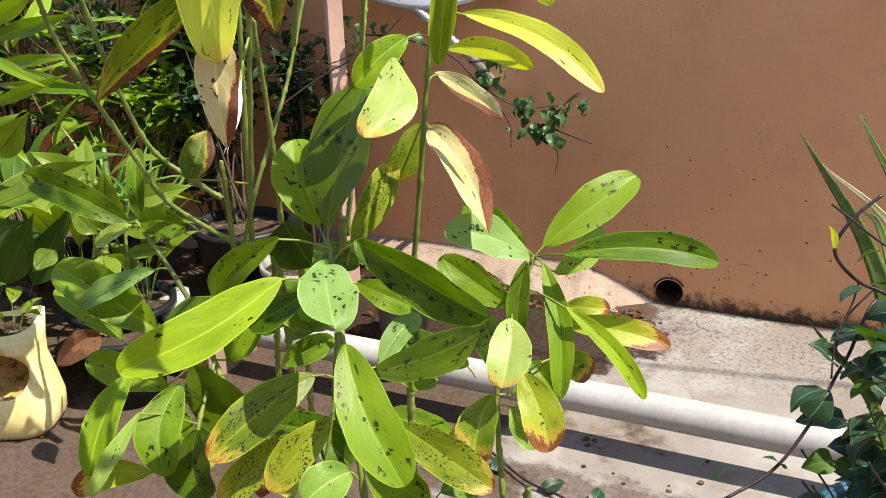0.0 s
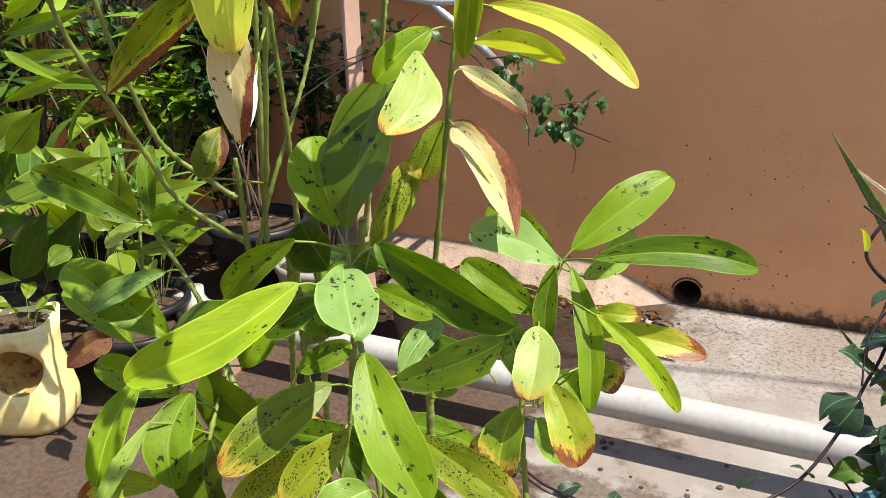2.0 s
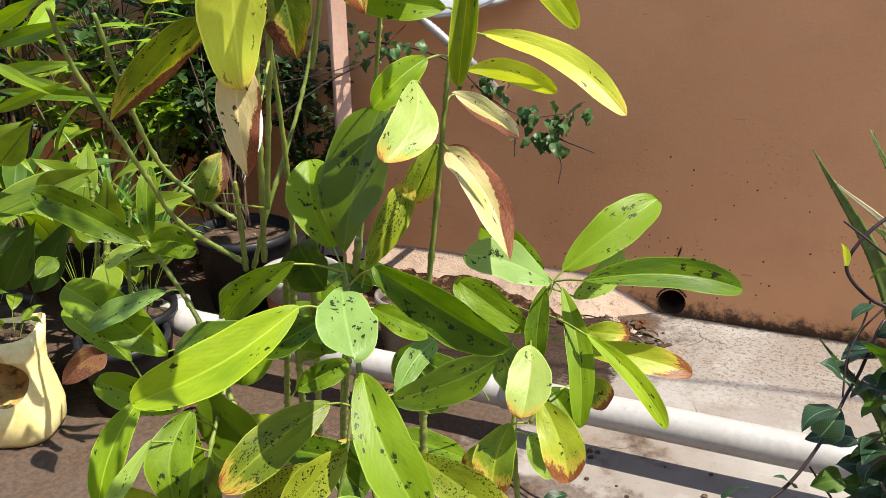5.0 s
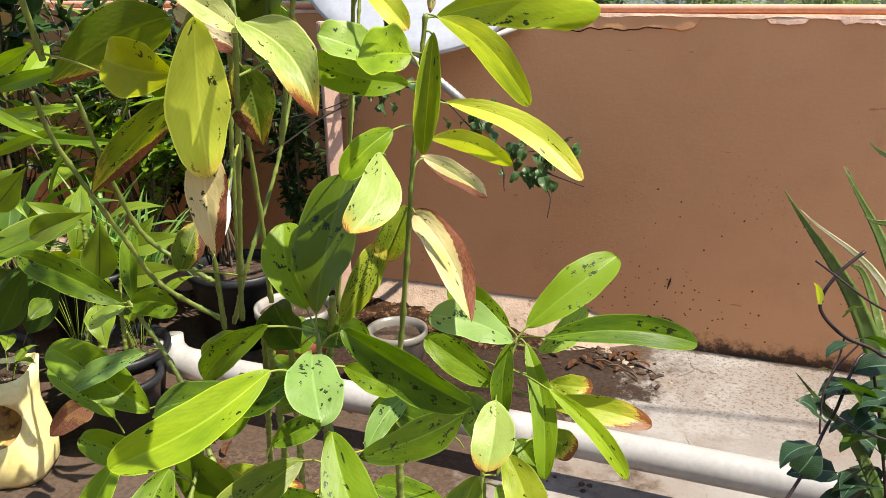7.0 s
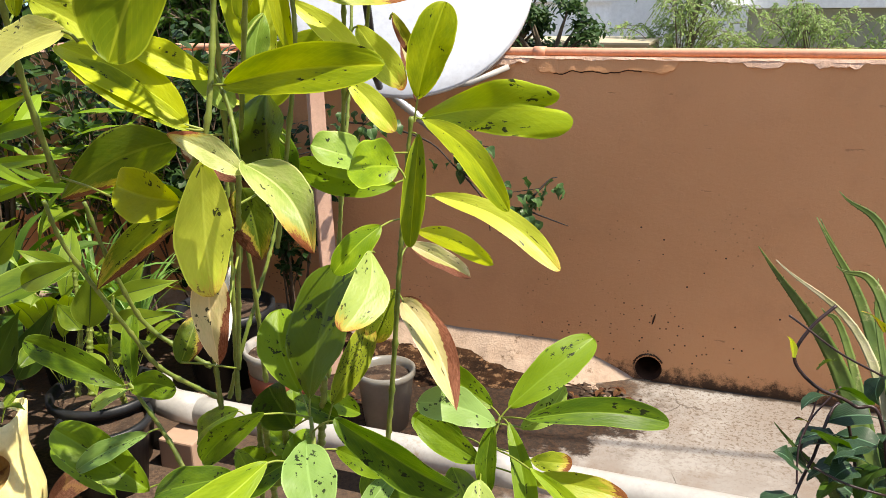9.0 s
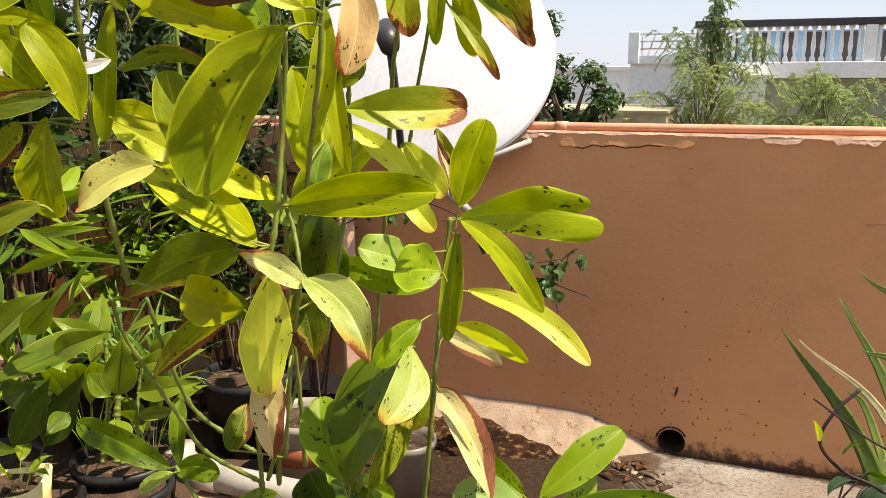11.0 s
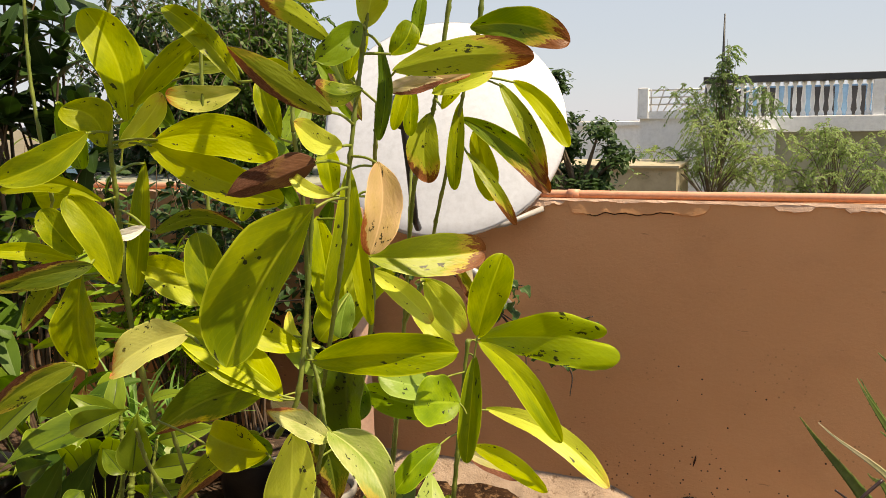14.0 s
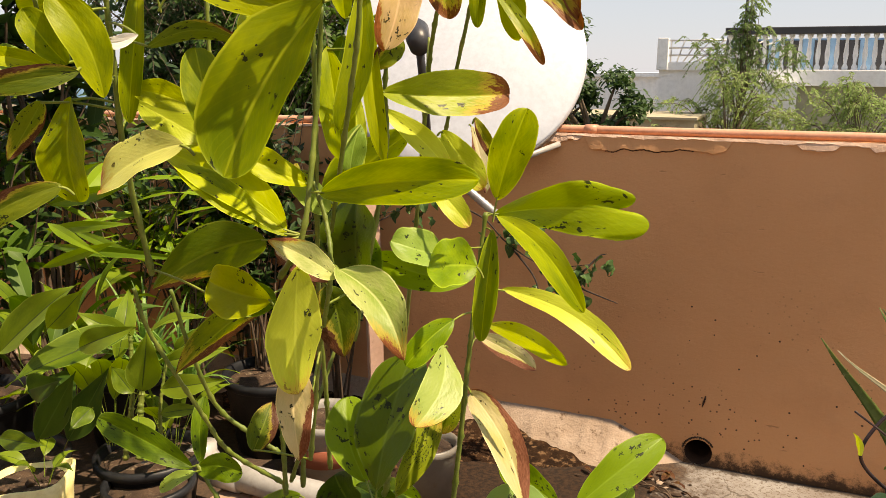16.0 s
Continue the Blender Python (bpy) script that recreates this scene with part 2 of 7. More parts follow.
PIPE_PAINTED = mottled("painted_pipe", (0.62, 0.30, 0.19), (0.70, 0.37, 0.25), 9.0, 0.45, fine=90.0, bump=0.06, dirt=(0.45, 0.25, 0.17), dirt_amount=0.6)
PINK_PAINT = mottled("pink_paint", (0.64, 0.42, 0.32), (0.52, 0.32, 0.24), 7.0, 0.7, fine=70.0, bump=0.2, dirt=(0.36, 0.20, 0.15), dirt_amount=0.62)
PLASTER = mottled("bare_plaster", (0.68, 0.47, 0.36), (0.58, 0.38, 0.27), 14.0, 0.9, bump=0.8, fine=110.0, dirt=(0.30, 0.16, 0.10), dirt_amount=0.62)
CEMENT = mottled("salmon_cement", (0.40, 0.305, 0.235), (0.31, 0.225, 0.165), 12.0, 0.9, bump=1.0, fine=110.0, dirt=(0.13, 0.08, 0.05), dirt_amount=0.56)
# inside of the handle hollow: earth stains, plus the recess's shade in the brown
YELLOW_DIRTY_SHADED = mottled("earth_stained_yellow_plastic", (0.40, 0.25, 0.075), (0.58, 0.42, 0.15), 18.0, 0.55, fine=90.0, bump=0.1, dirt=(0.12, 0.065, 0.025), dirt_amount=0.5)
YELLOW = mottled("yellow_plastic", (0.88, 0.76, 0.30), (0.92, 0.83, 0.45), 6.0, 0.38, fine=60.0, bump=0.05, dirt=(0.25, 0.17, 0.06), dirt_amount=0.68)
YELLOW.node_tree.nodes["Principled BSDF"].inputs["Subsurface Weight"].default_value = 0.12
YELLOW.node_tree.nodes["Principled BSDF"].inputs["Subsurface Radius"].default_value = (1.0, 0.75, 0.3)
YELLOW.node_tree.nodes["Principled BSDF"].inputs["Subsurface Scale"].default_value = 0.05
# near-black brown that carries the inner shade of crack, gouge and drain bore
GAP_DARK = mottled("crack_grime", (0.03, 0.014, 0.008), (0.055, 0.026, 0.015), 30.0, 0.95, fine=150.0)
BLACK = mottled("black_plastic", (0.010, 0.011, 0.013), (0.022, 0.024, 0.028), 12.0, 0.42, fine=60.0, dirt=(0.05, 0.04, 0.03), dirt_amount=0.68, spec=0.25)
POT_WHITE = mottled("white_pot_plastic", (0.29, 0.28, 0.26), (0.23, 0.215, 0.19), 9.0, 0.5, fine=70.0, bump=0.1, dirt=(0.34, 0.25, 0.16), dirt_amount=0.60)
POT_CLEAR = mottled("translucent_pot_plastic", (0.36, 0.345, 0.31), (0.28, 0.26, 0.22), 9.0, 0.3, fine=70.0, bump=0.1, dirt=(0.30, 0.24, 0.17), dirt_amount=0.58)
POT_CLEAR.node_tree.nodes["Principled BSDF"].inputs["Transmission Weight"].default_value = 0.45
POT_RED = mottled("red_pot_plastic", (0.30, 0.09, 0.05), (0.24, 0.07, 0.04), 9.0, 0.5, fine=70.0)
TEAL = mottled("teal_plastic", (0.008, 0.055, 0.078), (0.012, 0.08, 0.11), 6.0, 0.35, fine=60.0, bump=0.05)
GREY_DISH = mottled("dish_paint", (0.53, 0.57, 0.64), (0.505, 0.545, 0.61), 1.5, 0.4, fine=50.0, bump=0.0)
STEEL = mottled("galvanised_steel", (0.55, 0.55, 0.55), (0.42, 0.42, 0.43), 30.0, 0.4, 0.7, fine=120.0)
DARK_STEEL = mottled("black_steel", (0.02, 0.02, 0.022), (0.04, 0.04, 0.045), 20.0, 0.4, fine=80.0)
ALOE = mottled("aloe_skin", (0.055, 0.105, 0.018), (0.125, 0.185, 0.036), 16.0, 0.58, fine=120.0, bump=0.1, dirt=(0.34, 0.34, 0.16), dirt_amount=0.58)
ALOE_DRY = mottled("aloe_dry_skin", (0.46, 0.42, 0.28), (0.30, 0.33, 0.15), 22.0, 0.6, fine=120.0, bump=0.3, dirt=(0.20, 0.14, 0.07), dirt_amount=0.60)
HOUSE_WHITE = mottled("house_plaster", (0.87, 0.87, 0.86), (0.80, 0.80, 0.80), 0.8, 0.85, fine=8.0, dirt=(0.52, 0.52, 0.52), dirt_amount=0.62)
HOUSE_GREY = mottled("house_lower_wall", (0.30, 0.31, 0.24), (0.24, 0.25, 0.2), 0.8, 0.85, fine=8.0)
HOUSE_BROWN = mottled("house_brown_wall", (0.36, 0.24, 0.17), (0.28, 0.19, 0.14), 0.9, 0.85, fine=8.0)
HOUSE_TAN = mottled("house_tan_wall", (0.42, 0.36, 0.25), (0.33, 0.28, 0.19), 1.2, 0.85, fine=8.0, dirt=(0.20, 0.19, 0.12), dirt_amount=0.56)
HOUSE_DARK = mottled("dark_coping", (0.035, 0.035, 0.04), (0.06, 0.06, 0.065), 2.0, 0.6, fine=8.0)
BLUE_PAINT = mottled("blue_painted_wall", (0.24, 0.44, 0.66), (0.20, 0.38, 0.58), 2.0, 0.7, fine=10.0)
GROUND = mottled("dry_ground", (0.20, 0.16, 0.11), (0.14, 0.13, 0.08), 0.15, 0.95, fine=1.5)


def wall_material():
    n = Net("brown_wall_paint")
    v = n.coords()
    sep = n.add("ShaderNodeSeparateXYZ")
    n.link(v, sep.inputs[0])
    big, mid, grain = n.noise(v, 1.1, 4.0), n.noise(v, 6.0, 6.0), n.noise(v, 90.0, 6.0, 0.7)
    c = n.mix(n.step(big, 0.3, 0.7), (0.59, 0.300, 0.142), (0.66, 0.345, 0.172))
    c = n.mix(n.math("MULTIPLY", n.step(mid, 0.5, 0.75), 0.35), c, (0.47, 0.235, 0.115))
    c = n.mix(n.math("MULTIPLY", n.step(grain, 0.5, 0.85), 0.25), c, (0.64, 0.37, 0.20))
    # splashed dirt and mould that gathers low on the wall
    vo = n.add("ShaderNodeTexVoronoi", Scale=55.0, Randomness=1.0)
    n.link(v, vo.inputs["Vector"])
    keep = n.step(n.noise(v, 4.0, 4.0), 0.52, 0.60)
    low = n.math("SUBTRACT", 1.0, n.step(n.math("ADD", sep.outputs[2], n.math("MULTIPLY", n.noise(v, 2.2, 3.0), 0.8)), 0.46, 0.98))
    dots = n.math("MULTIPLY", n.math("SUBTRACT", 1.0, n.step(vo.outputs["Distance"], 0.10, 0.20)), n.math("MULTIPLY", keep, n.math("ADD", n.math("MULTIPLY", low, 0.9), 0.06)))
    c = n.mix(dots, c, (0.02, 0.012, 0.008))
    pit = n.add("ShaderNodeTexVoronoi", Scale=30.0, Randomness=1.0)
    n.link(v, pit.inputs["Vector"])
    chance = n.add("ShaderNodeSeparateXYZ")
    n.link(pit.outputs["Color"], chance.inputs[0])
    px, pz = n.math("MULTIPLY", n.math("SUBTRACT", sep.outputs[0], 0.10), 0.8), n.math("SUBTRACT", sep.outputs[2], 0.28)
    spread = n.math("ADD", n.math("SQRT", n.math("ADD", n.math("MULTIPLY", px, px), n.math("MULTIPLY", pz, pz))), n.math("MULTIPLY", n.math("SUBTRACT", n.noise(v, 7.0, 2.0), 0.5), 0.35))
    often = n.math("MULTIPLY", n.math("SUBTRACT", 1.0, n.step(spread, 0.08, 0.34)), 0.75)
    size = n.math("MULTIPLY", chance.outputs[1], 0.11)
    pits = n.math("MULTIPLY", n.step(n.math("SUBTRACT", n.math("ADD", size, 0.06), pit.outputs["Distance"]), 0.0, 0.03), n.step(n.math("SUBTRACT", often, chance.outputs[0]), 0.0, 0.02))
    c = n.mix(n.math("MULTIPLY", pits, 0.9), c, (0.035, 0.018, 0.010))
    rot = n.math("ADD", n.math("MULTIPLY", sep.outputs[2], 8.5), n.math("MULTIPLY", n.noise(v, 30.0, 8.0, 0.8), 1.5))
    c = n.mix(n.math("MULTIPLY", n.math("SUBTRACT", 1.0, n.step(rot, 0.80, 1.22)), 0.93), c, (0.035, 0.020, 0.013))
    # chips where the paint has come away in short level strokes
    m = n.add("ShaderNodeMapping")
    m.inputs["Scale"].default_value = (9, 9, 46)
    n.link(v, m.inputs["Vector"])
    chip = n.step(n.noise(m.outputs[0], 1.3, 4.0, 0.6), 0.67, 0.71)
    c = n.mix(n.math("MULTIPLY", chip, 0.45), c, (0.30, 0.14, 0.07))
    n.bump(n.math("ADD", n.math("ADD", mid, n.math("MULTIPLY", grain, 0.35)), n.math("ADD", n.math("ADD", n.math("MULTIPLY", chip, -0.6), n.math("MULTIPLY", pits, -1.5)), n.math("MULTIPLY", n.noise(v, 2.6, 3.0), 2.0))), 0.6, 0.009)
    return n.finish(c, 0.72, 0.0, 0.3)


def floor_material():
    n = Net("stained_concrete")
    v = n.coords()
    big, mid, grain = n.noise(v, 1.6, 5.0), n.noise(v, 7.0, 8.0, 0.7), n.noise(v, 70.0, 6.0, 0.75)
    c = n.mix(n.step(big, 0.36, 0.62), (0.19, 0.163, 0.142), (0.235, 0.218, 0.202))
    c = n.mix(n.math("MULTIPLY", n.step(mid, 0.48, 0.68), 0.5), c, (0.16, 0.115, 0.085))
    c = n.mix(n.math("MULTIPLY", n.step(grain, 0.56, 0.74), 0.75), c, (0.075, 0.05, 0.035))
    worn = n.step(n.noise(v, 3.1, 9.0, 0.65), 0.50, 0.58)
    c = n.mix(n.math("MULTIPLY", worn, 0.6), c, (0.29, 0.278, 0.262))
    sep = n.add("ShaderNodeSeparateXYZ")
    n.link(v, sep.inputs[0])
    speck = n.math("MULTIPLY", n.step(n.noise(v, 85.0, 5.0, 0.8), 0.50, 0.60), n.step(n.math("ADD", sep.outputs[1], n.math("MULTIPLY", big, 0.5)), 2.15, 2.45))
    c = n.mix(n.math("MULTIPLY", speck, 0.75), c, (0.085, 0.052, 0.030))
    crack = n.add("ShaderNodeTexVoronoi", Scale=2.6, Randomness=1.0)
    crack.feature = "DISTANCE_TO_EDGE"
    bent = n.add("ShaderNodeVectorMath")
    bent.operation = "ADD"
    wob = n.add("ShaderNodeTexNoise", Scale=7.0, Detail=6.0)
    n.link(v, wob.inputs["Vector"])
    small = n.add("ShaderNodeVectorMath")
    small.operation = "SCALE"
    small.inputs["Scale"].default_value = 0.16
    n.link(wob.outputs["Color"], small.inputs[0])
    n.link(v, bent.inputs[0])
    n.link(small.outputs[0], bent.inputs[1])
    n.link(bent.outputs[0], crack.inputs["Vector"])
    c = n.mix(n.math("MULTIPLY", n.math("SUBTRACT", 1.0, n.step(crack.outputs["Distance"], 0.002, 0.009)), n.math("MULTIPLY", n.step(n.noise(v, 2.0, 2.0), 0.5, 0.58), 0.7)), c, (0.06, 0.045, 0.035))
    near = n.math("ADD", sep.outputs[1], n.math("MULTIPLY", n.math("SUBTRACT", n.noise(v, 5.0, 8.0, 0.7), 0.5), 0.30))
    c = n.mix(n.math("MULTIPLY", n.math("SUBTRACT", 1.0, n.step(near, 1.50, 1.54)), 0.8), c, n.mix(n.step(mid, 0.4, 0.62), (0.30, 0.295, 0.285), (0.20, 0.185, 0.165)))
    # bare earth trodden over the slab on the side of the pots
    side = n.math("ADD", n.math("MULTIPLY", sep.outputs[0], 1.0), n.math("MULTIPLY", n.math("SUBTRACT", n.noise(v, 2.4, 8.0, 0.7), 0.5), 2.4))
    c = n.mix(n.math("MULTIPLY", n.math("SUBTRACT", 1.0, n.step(side, -0.42, -0.12)), 0.9), c, n.mix(n.step(grain, 0.35, 0.65), (0.026, 0.012, 0.005), (0.072, 0.038, 0.018)))
    # damp earth washed up against the wall foot
    dx, dy = n.math("MULTIPLY", n.math("ADD", sep.outputs[0], 0.60), 1.75), n.math("MULTIPLY", n.math("SUBTRACT", sep.outputs[1], 2.20), 2.7)
    away = n.math("ADD", n.math("SQRT", n.math("ADD", n.math("MULTIPLY", dx, dx), n.math("MULTIPLY", dy, dy))), n.math("MULTIPLY", n.math("SUBTRACT", n.noise(v, 9.0, 8.0, 0.75), 0.5), 0.9))
    damp = n.math("SUBTRACT", 1.0, n.step(away, 0.80, 0.90))
    c = n.mix(n.math("MULTIPLY", damp, 0.96), c, n.mix(n.step(grain, 0.4, 0.62), (0.010, 0.0045, 0.0018), (0.036, 0.017, 0.0075)))
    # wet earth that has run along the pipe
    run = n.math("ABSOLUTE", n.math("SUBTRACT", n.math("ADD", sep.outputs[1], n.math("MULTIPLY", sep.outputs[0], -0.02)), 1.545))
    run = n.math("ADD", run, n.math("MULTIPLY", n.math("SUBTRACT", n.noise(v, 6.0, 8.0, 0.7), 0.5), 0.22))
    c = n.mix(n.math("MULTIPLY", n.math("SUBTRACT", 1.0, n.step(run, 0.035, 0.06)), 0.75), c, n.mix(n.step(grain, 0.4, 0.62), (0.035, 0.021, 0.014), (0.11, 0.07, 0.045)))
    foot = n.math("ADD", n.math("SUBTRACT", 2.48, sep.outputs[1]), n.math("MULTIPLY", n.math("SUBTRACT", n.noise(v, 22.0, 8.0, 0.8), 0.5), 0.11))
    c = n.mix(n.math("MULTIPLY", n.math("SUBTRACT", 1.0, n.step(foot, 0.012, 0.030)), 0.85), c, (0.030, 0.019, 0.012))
    n.bump(n.math("ADD", mid, n.math("MULTIPLY", grain, 0.5)), 0.5, 0.006)
    return n.finish(c, 0.85, 0.0, 0.3)


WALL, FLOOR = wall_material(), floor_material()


# ---- building blocks ----
def part(name, bm, material, parent=None, label="", smooth=True):
    """Links a bmesh as one mesh object, under a parent where given."""
    me = bpy.data.meshes.new(name)
    bm.to_mesh(me)
    bm.free()
    me.materials.append(material)
    if smooth:
        me.shade_smooth()
    ob = new(name, me)
    if parent is not None:
        ob.parent = parent
        ob.matrix_parent_inverse = parent.matrix_basis.inverted()
    if label:
        ob["label"] = label
    return ob


def thing(name, place, label, category, group=""):
    ob = new(name)
    ob.location = place
    ob.empty_display_size = 0.05
    return tagged(ob, label, category, group)


def box(bm, lo, hi, bevel=0.0):
    size = [b - a for a, b in zip(lo, hi)]
    mid = [(a + b) / 2 for a, b in zip(lo, hi)]
    made = bmesh.ops.create_cube(bm, size=1.0, matrix=Matrix.Translation(mid) @ Matrix.Diagonal((*size, 1)))
    if bevel:
        edges = list({e for v in made["verts"] for e in v.link_edges})
        bmesh.ops.bevel(bm, geom=edges, offset=bevel, segments=2, affect="EDGES", profile=0.6)


def boxes(*items, bevel=0.0):
    bm = bmesh.new()
    for lo, hi in items:
        box(bm, lo, hi, bevel)
    return bm


def smooth_line(points, steps):
    """Points on a Catmull-Rom line through the given ones."""
    p = [Vector(q) for q in points]
    p = [p[0] * 2 - p[1], *p, p[-1] * 2 - p[-2]]
    out = []
    for i in range(1, len(p) - 2):
        for k in range(steps):
            t = k / steps
            out.append(0.5 * (2 * p[i] + (p[i + 1] - p[i - 1]) * t + (2 * p[i - 1] - 5 * p[i] + 4 * p[i + 1] - p[i + 2]) * t * t
                              + (3 * p[i] - p[i - 1] - 3 * p[i + 1] + p[i + 2]) * t ** 3))
    out.append(p[-2])
    return out


def tube(bm, points, radii, sides=8, cap=True):
    """A tube along points; radii: one number or one for each point."""
    pts = [Vector(q) for q in points]
    if not isinstance(radii, (list, tuple)):
        radii = [radii] * len(pts)
    rings = []
    side = None
    for i, q in enumerate(pts):
        way = (pts[min(i + 1, len(pts) - 1)] - pts[max(i - 1, 0)]).normalized()
        if side is None:
            side = way.orthogonal().normalized()
        side = (side - way * side.dot(way)).normalized()
        other = way.cross(side)
        rings.append([bm.verts.new(q + radii[i] * (math.cos(a) * side + math.sin(a) * other)) for a in (2 * math.pi * k / sides for k in range(sides))])
    for a, b in zip(rings, rings[1:]):
        for k in range(sides):
            bm.faces.new((a[k], a[(k + 1) % sides], b[(k + 1) % sides], b[k]))
    if cap:
        bm.faces.new(rings[0][::-1])
        bm.faces.new(rings[-1])


def lathe(bm, profile, centre=(0, 0, 0), sides=32, squash=1.0):
    """A turned body: profile is radius, height from bottom to top and back down inside."""
    c = Vector(centre)
    rings = [[bm.verts.new(c + Vector((r * math.cos(a), r * squash * math.sin(a), z))) for a in (2 * math.pi * k / sides for k in range(sides))] for r, z in profile]
    for a, b in zip(rings, rings[1:]):
        for k in range(sides):
            bm.faces.new((a[k], a[(k + 1) % sides], b[(k + 1) % sides], b[k]))
    bm.faces.new(rings[0][::-1])
    bm.faces.new(rings[-1])


def blade(bm, base, tip, width, turn=0.0, fold=0.2, sag=0.08, wave=0.04, shape="oval", seed=0, stalk=None, rows=20, bend=0.0, calm=1.0):
    """A leaf blade from base to tip. turn: degrees round its own axis away from lying flat; fold: how far the halves rise from the midrib;
    sag: how far it arches; shape: oval, lance, heart, notched or strap; bend: how far the midrib curves sideways; calm: below 1 for a blade
    that twists less. stalk: where its stalk meets the stem."""
    rnd = random.Random(seed)
    uv = bm.loops.layers.uv.verify()
    base, tip = Vector(base), Vector(tip)
    axis = tip - base
    length = axis.length
    axis.normalize()
    up = Vector((0, 0, 1)) - axis * axis.z
    if up.length < 1e-3:
        up = Vector((0, 1, 0)) - axis * axis.y
    up.normalize()
    up.rotate(Matrix.Rotation(radians(turn), 3, axis))
    side = axis.cross(up)
    twist, hook = rnd.uniform(-0.5, 0.5) * calm, rnd.uniform(0.0, 0.16) * calm
    ph, ph2, skew = rnd.uniform(0, 6.3), rnd.uniform(0, 6.3), rnd.uniform(-0.05, 0.05)
    cols = (-1.0, -0.62, -0.25, -0.05, 0.0, 0.05, 0.25, 0.62, 1.0) if shape != "strap" else (-1.0, 0.0, 1.0)
    if shape == "notched":
        cols = tuple(-1 + 0.1 * k for k in range(21))
    grid = []
    for i in range(rows + 1):
        u = 0.5 - 0.5 * math.cos(math.pi * i / rows)
        if shape == "lance":
            w = math.sin(math.pi * u ** 0.75) ** 1.15 * (1 - 0.2 * u)
        elif shape == "strap":
            w = min(1, 6 * u + 0.35) * (1 - u ** 3)
        elif shape == "notched":
            w = min(1.0, u ** 0.6 * 1.25) * (1 - 0.10 * u ** 4)
        elif shape == "heart":
            w = math.sin(math.pi * min(1, (u + 0.16) / 1.16) ** 0.72) ** 0.85
        else:
            w = u ** 0.66 * (1 - u) ** 0.46 / 0.470
        if shape == "shred":
            w = u ** 0.45 * (1 - u) ** 0.85 / 0.432
        if shape == "withered":
            w = u ** 0.6 * (1 - u) ** 0.78 / 0.386
        w = max(w, 0.02) * width / 2
        ragged = [1 + 0.03 * math.sin(8 * u + ph + 2 * s) + 0.018 * math.sin(21 * u + ph2 - s) + rnd.uniform(-0.008, 0.008) for s in (0, 1)]
        arch = sag * length * 4 * u * (1 - u) + skew * length * math.sin(math.pi * u) * 0.3
        row = []
        turned = Matrix.Rotation(twist * (u - 0.4) * 1.6, 3, axis)
        up_, side_ = turned @ up, turned @ side
        arch -= hook * length * max(0.0, u - 0.65) ** 2 * 6
        for v in cols:
            end = u
            if shape == "notched":
                span = (v - 0.41) / 0.59 if v > -0.18 else (v + 0.59) / 0.41
                lobe = (0.0 if v > -0.18 else 0.09) + 0.17 * (1 - math.sqrt(max(0.0, 1 - span * span)))
                end = u * (1 - lobe * u ** 3)
            edge = wave * width * abs(v) ** 2 * math.sin(u * 11 + ph + (2.1 if v > 0 else 0.0)) + 0.5 * wave * width * math.sin(u * 5 + ph2) * v
            q = base + axis * (end * length) + side * ((0.5 * skew * calm + bend) * length * math.sin(math.pi * u)) + side_ * (v * w * (ragged[v > 0] if abs(v) > 0.99 else 1.0)) + up * arch + up_ * (fold * w * abs(v) ** 1.05 + edge)
            row.append((bm.verts.new(q), u, 0.5 + 0.5 * v))
        grid.append(row)
    for a, b in zip(grid, grid[1:]):
        for k in range(len(cols) - 1):
            four = (a[k], a[k + 1], b[k + 1], b[k])
            f = bm.faces.new([q[0] for q in four])
            for loop, q in zip(f.loops, four):
                loop[uv].uv = (q[1], q[2])
    if stalk is not None:
        s = Vector(stalk)
        mid = s.lerp(base, 0.55) + Vector((0, 0, 0.03 * (s - base).length))
        tube(bm, smooth_line([s, mid, base + axis * 0.03 * length], 3), [0.0009, 0.0009, 0.0008, 0.0008, 0.0007, 0.0007, 0.0007], 5, False)


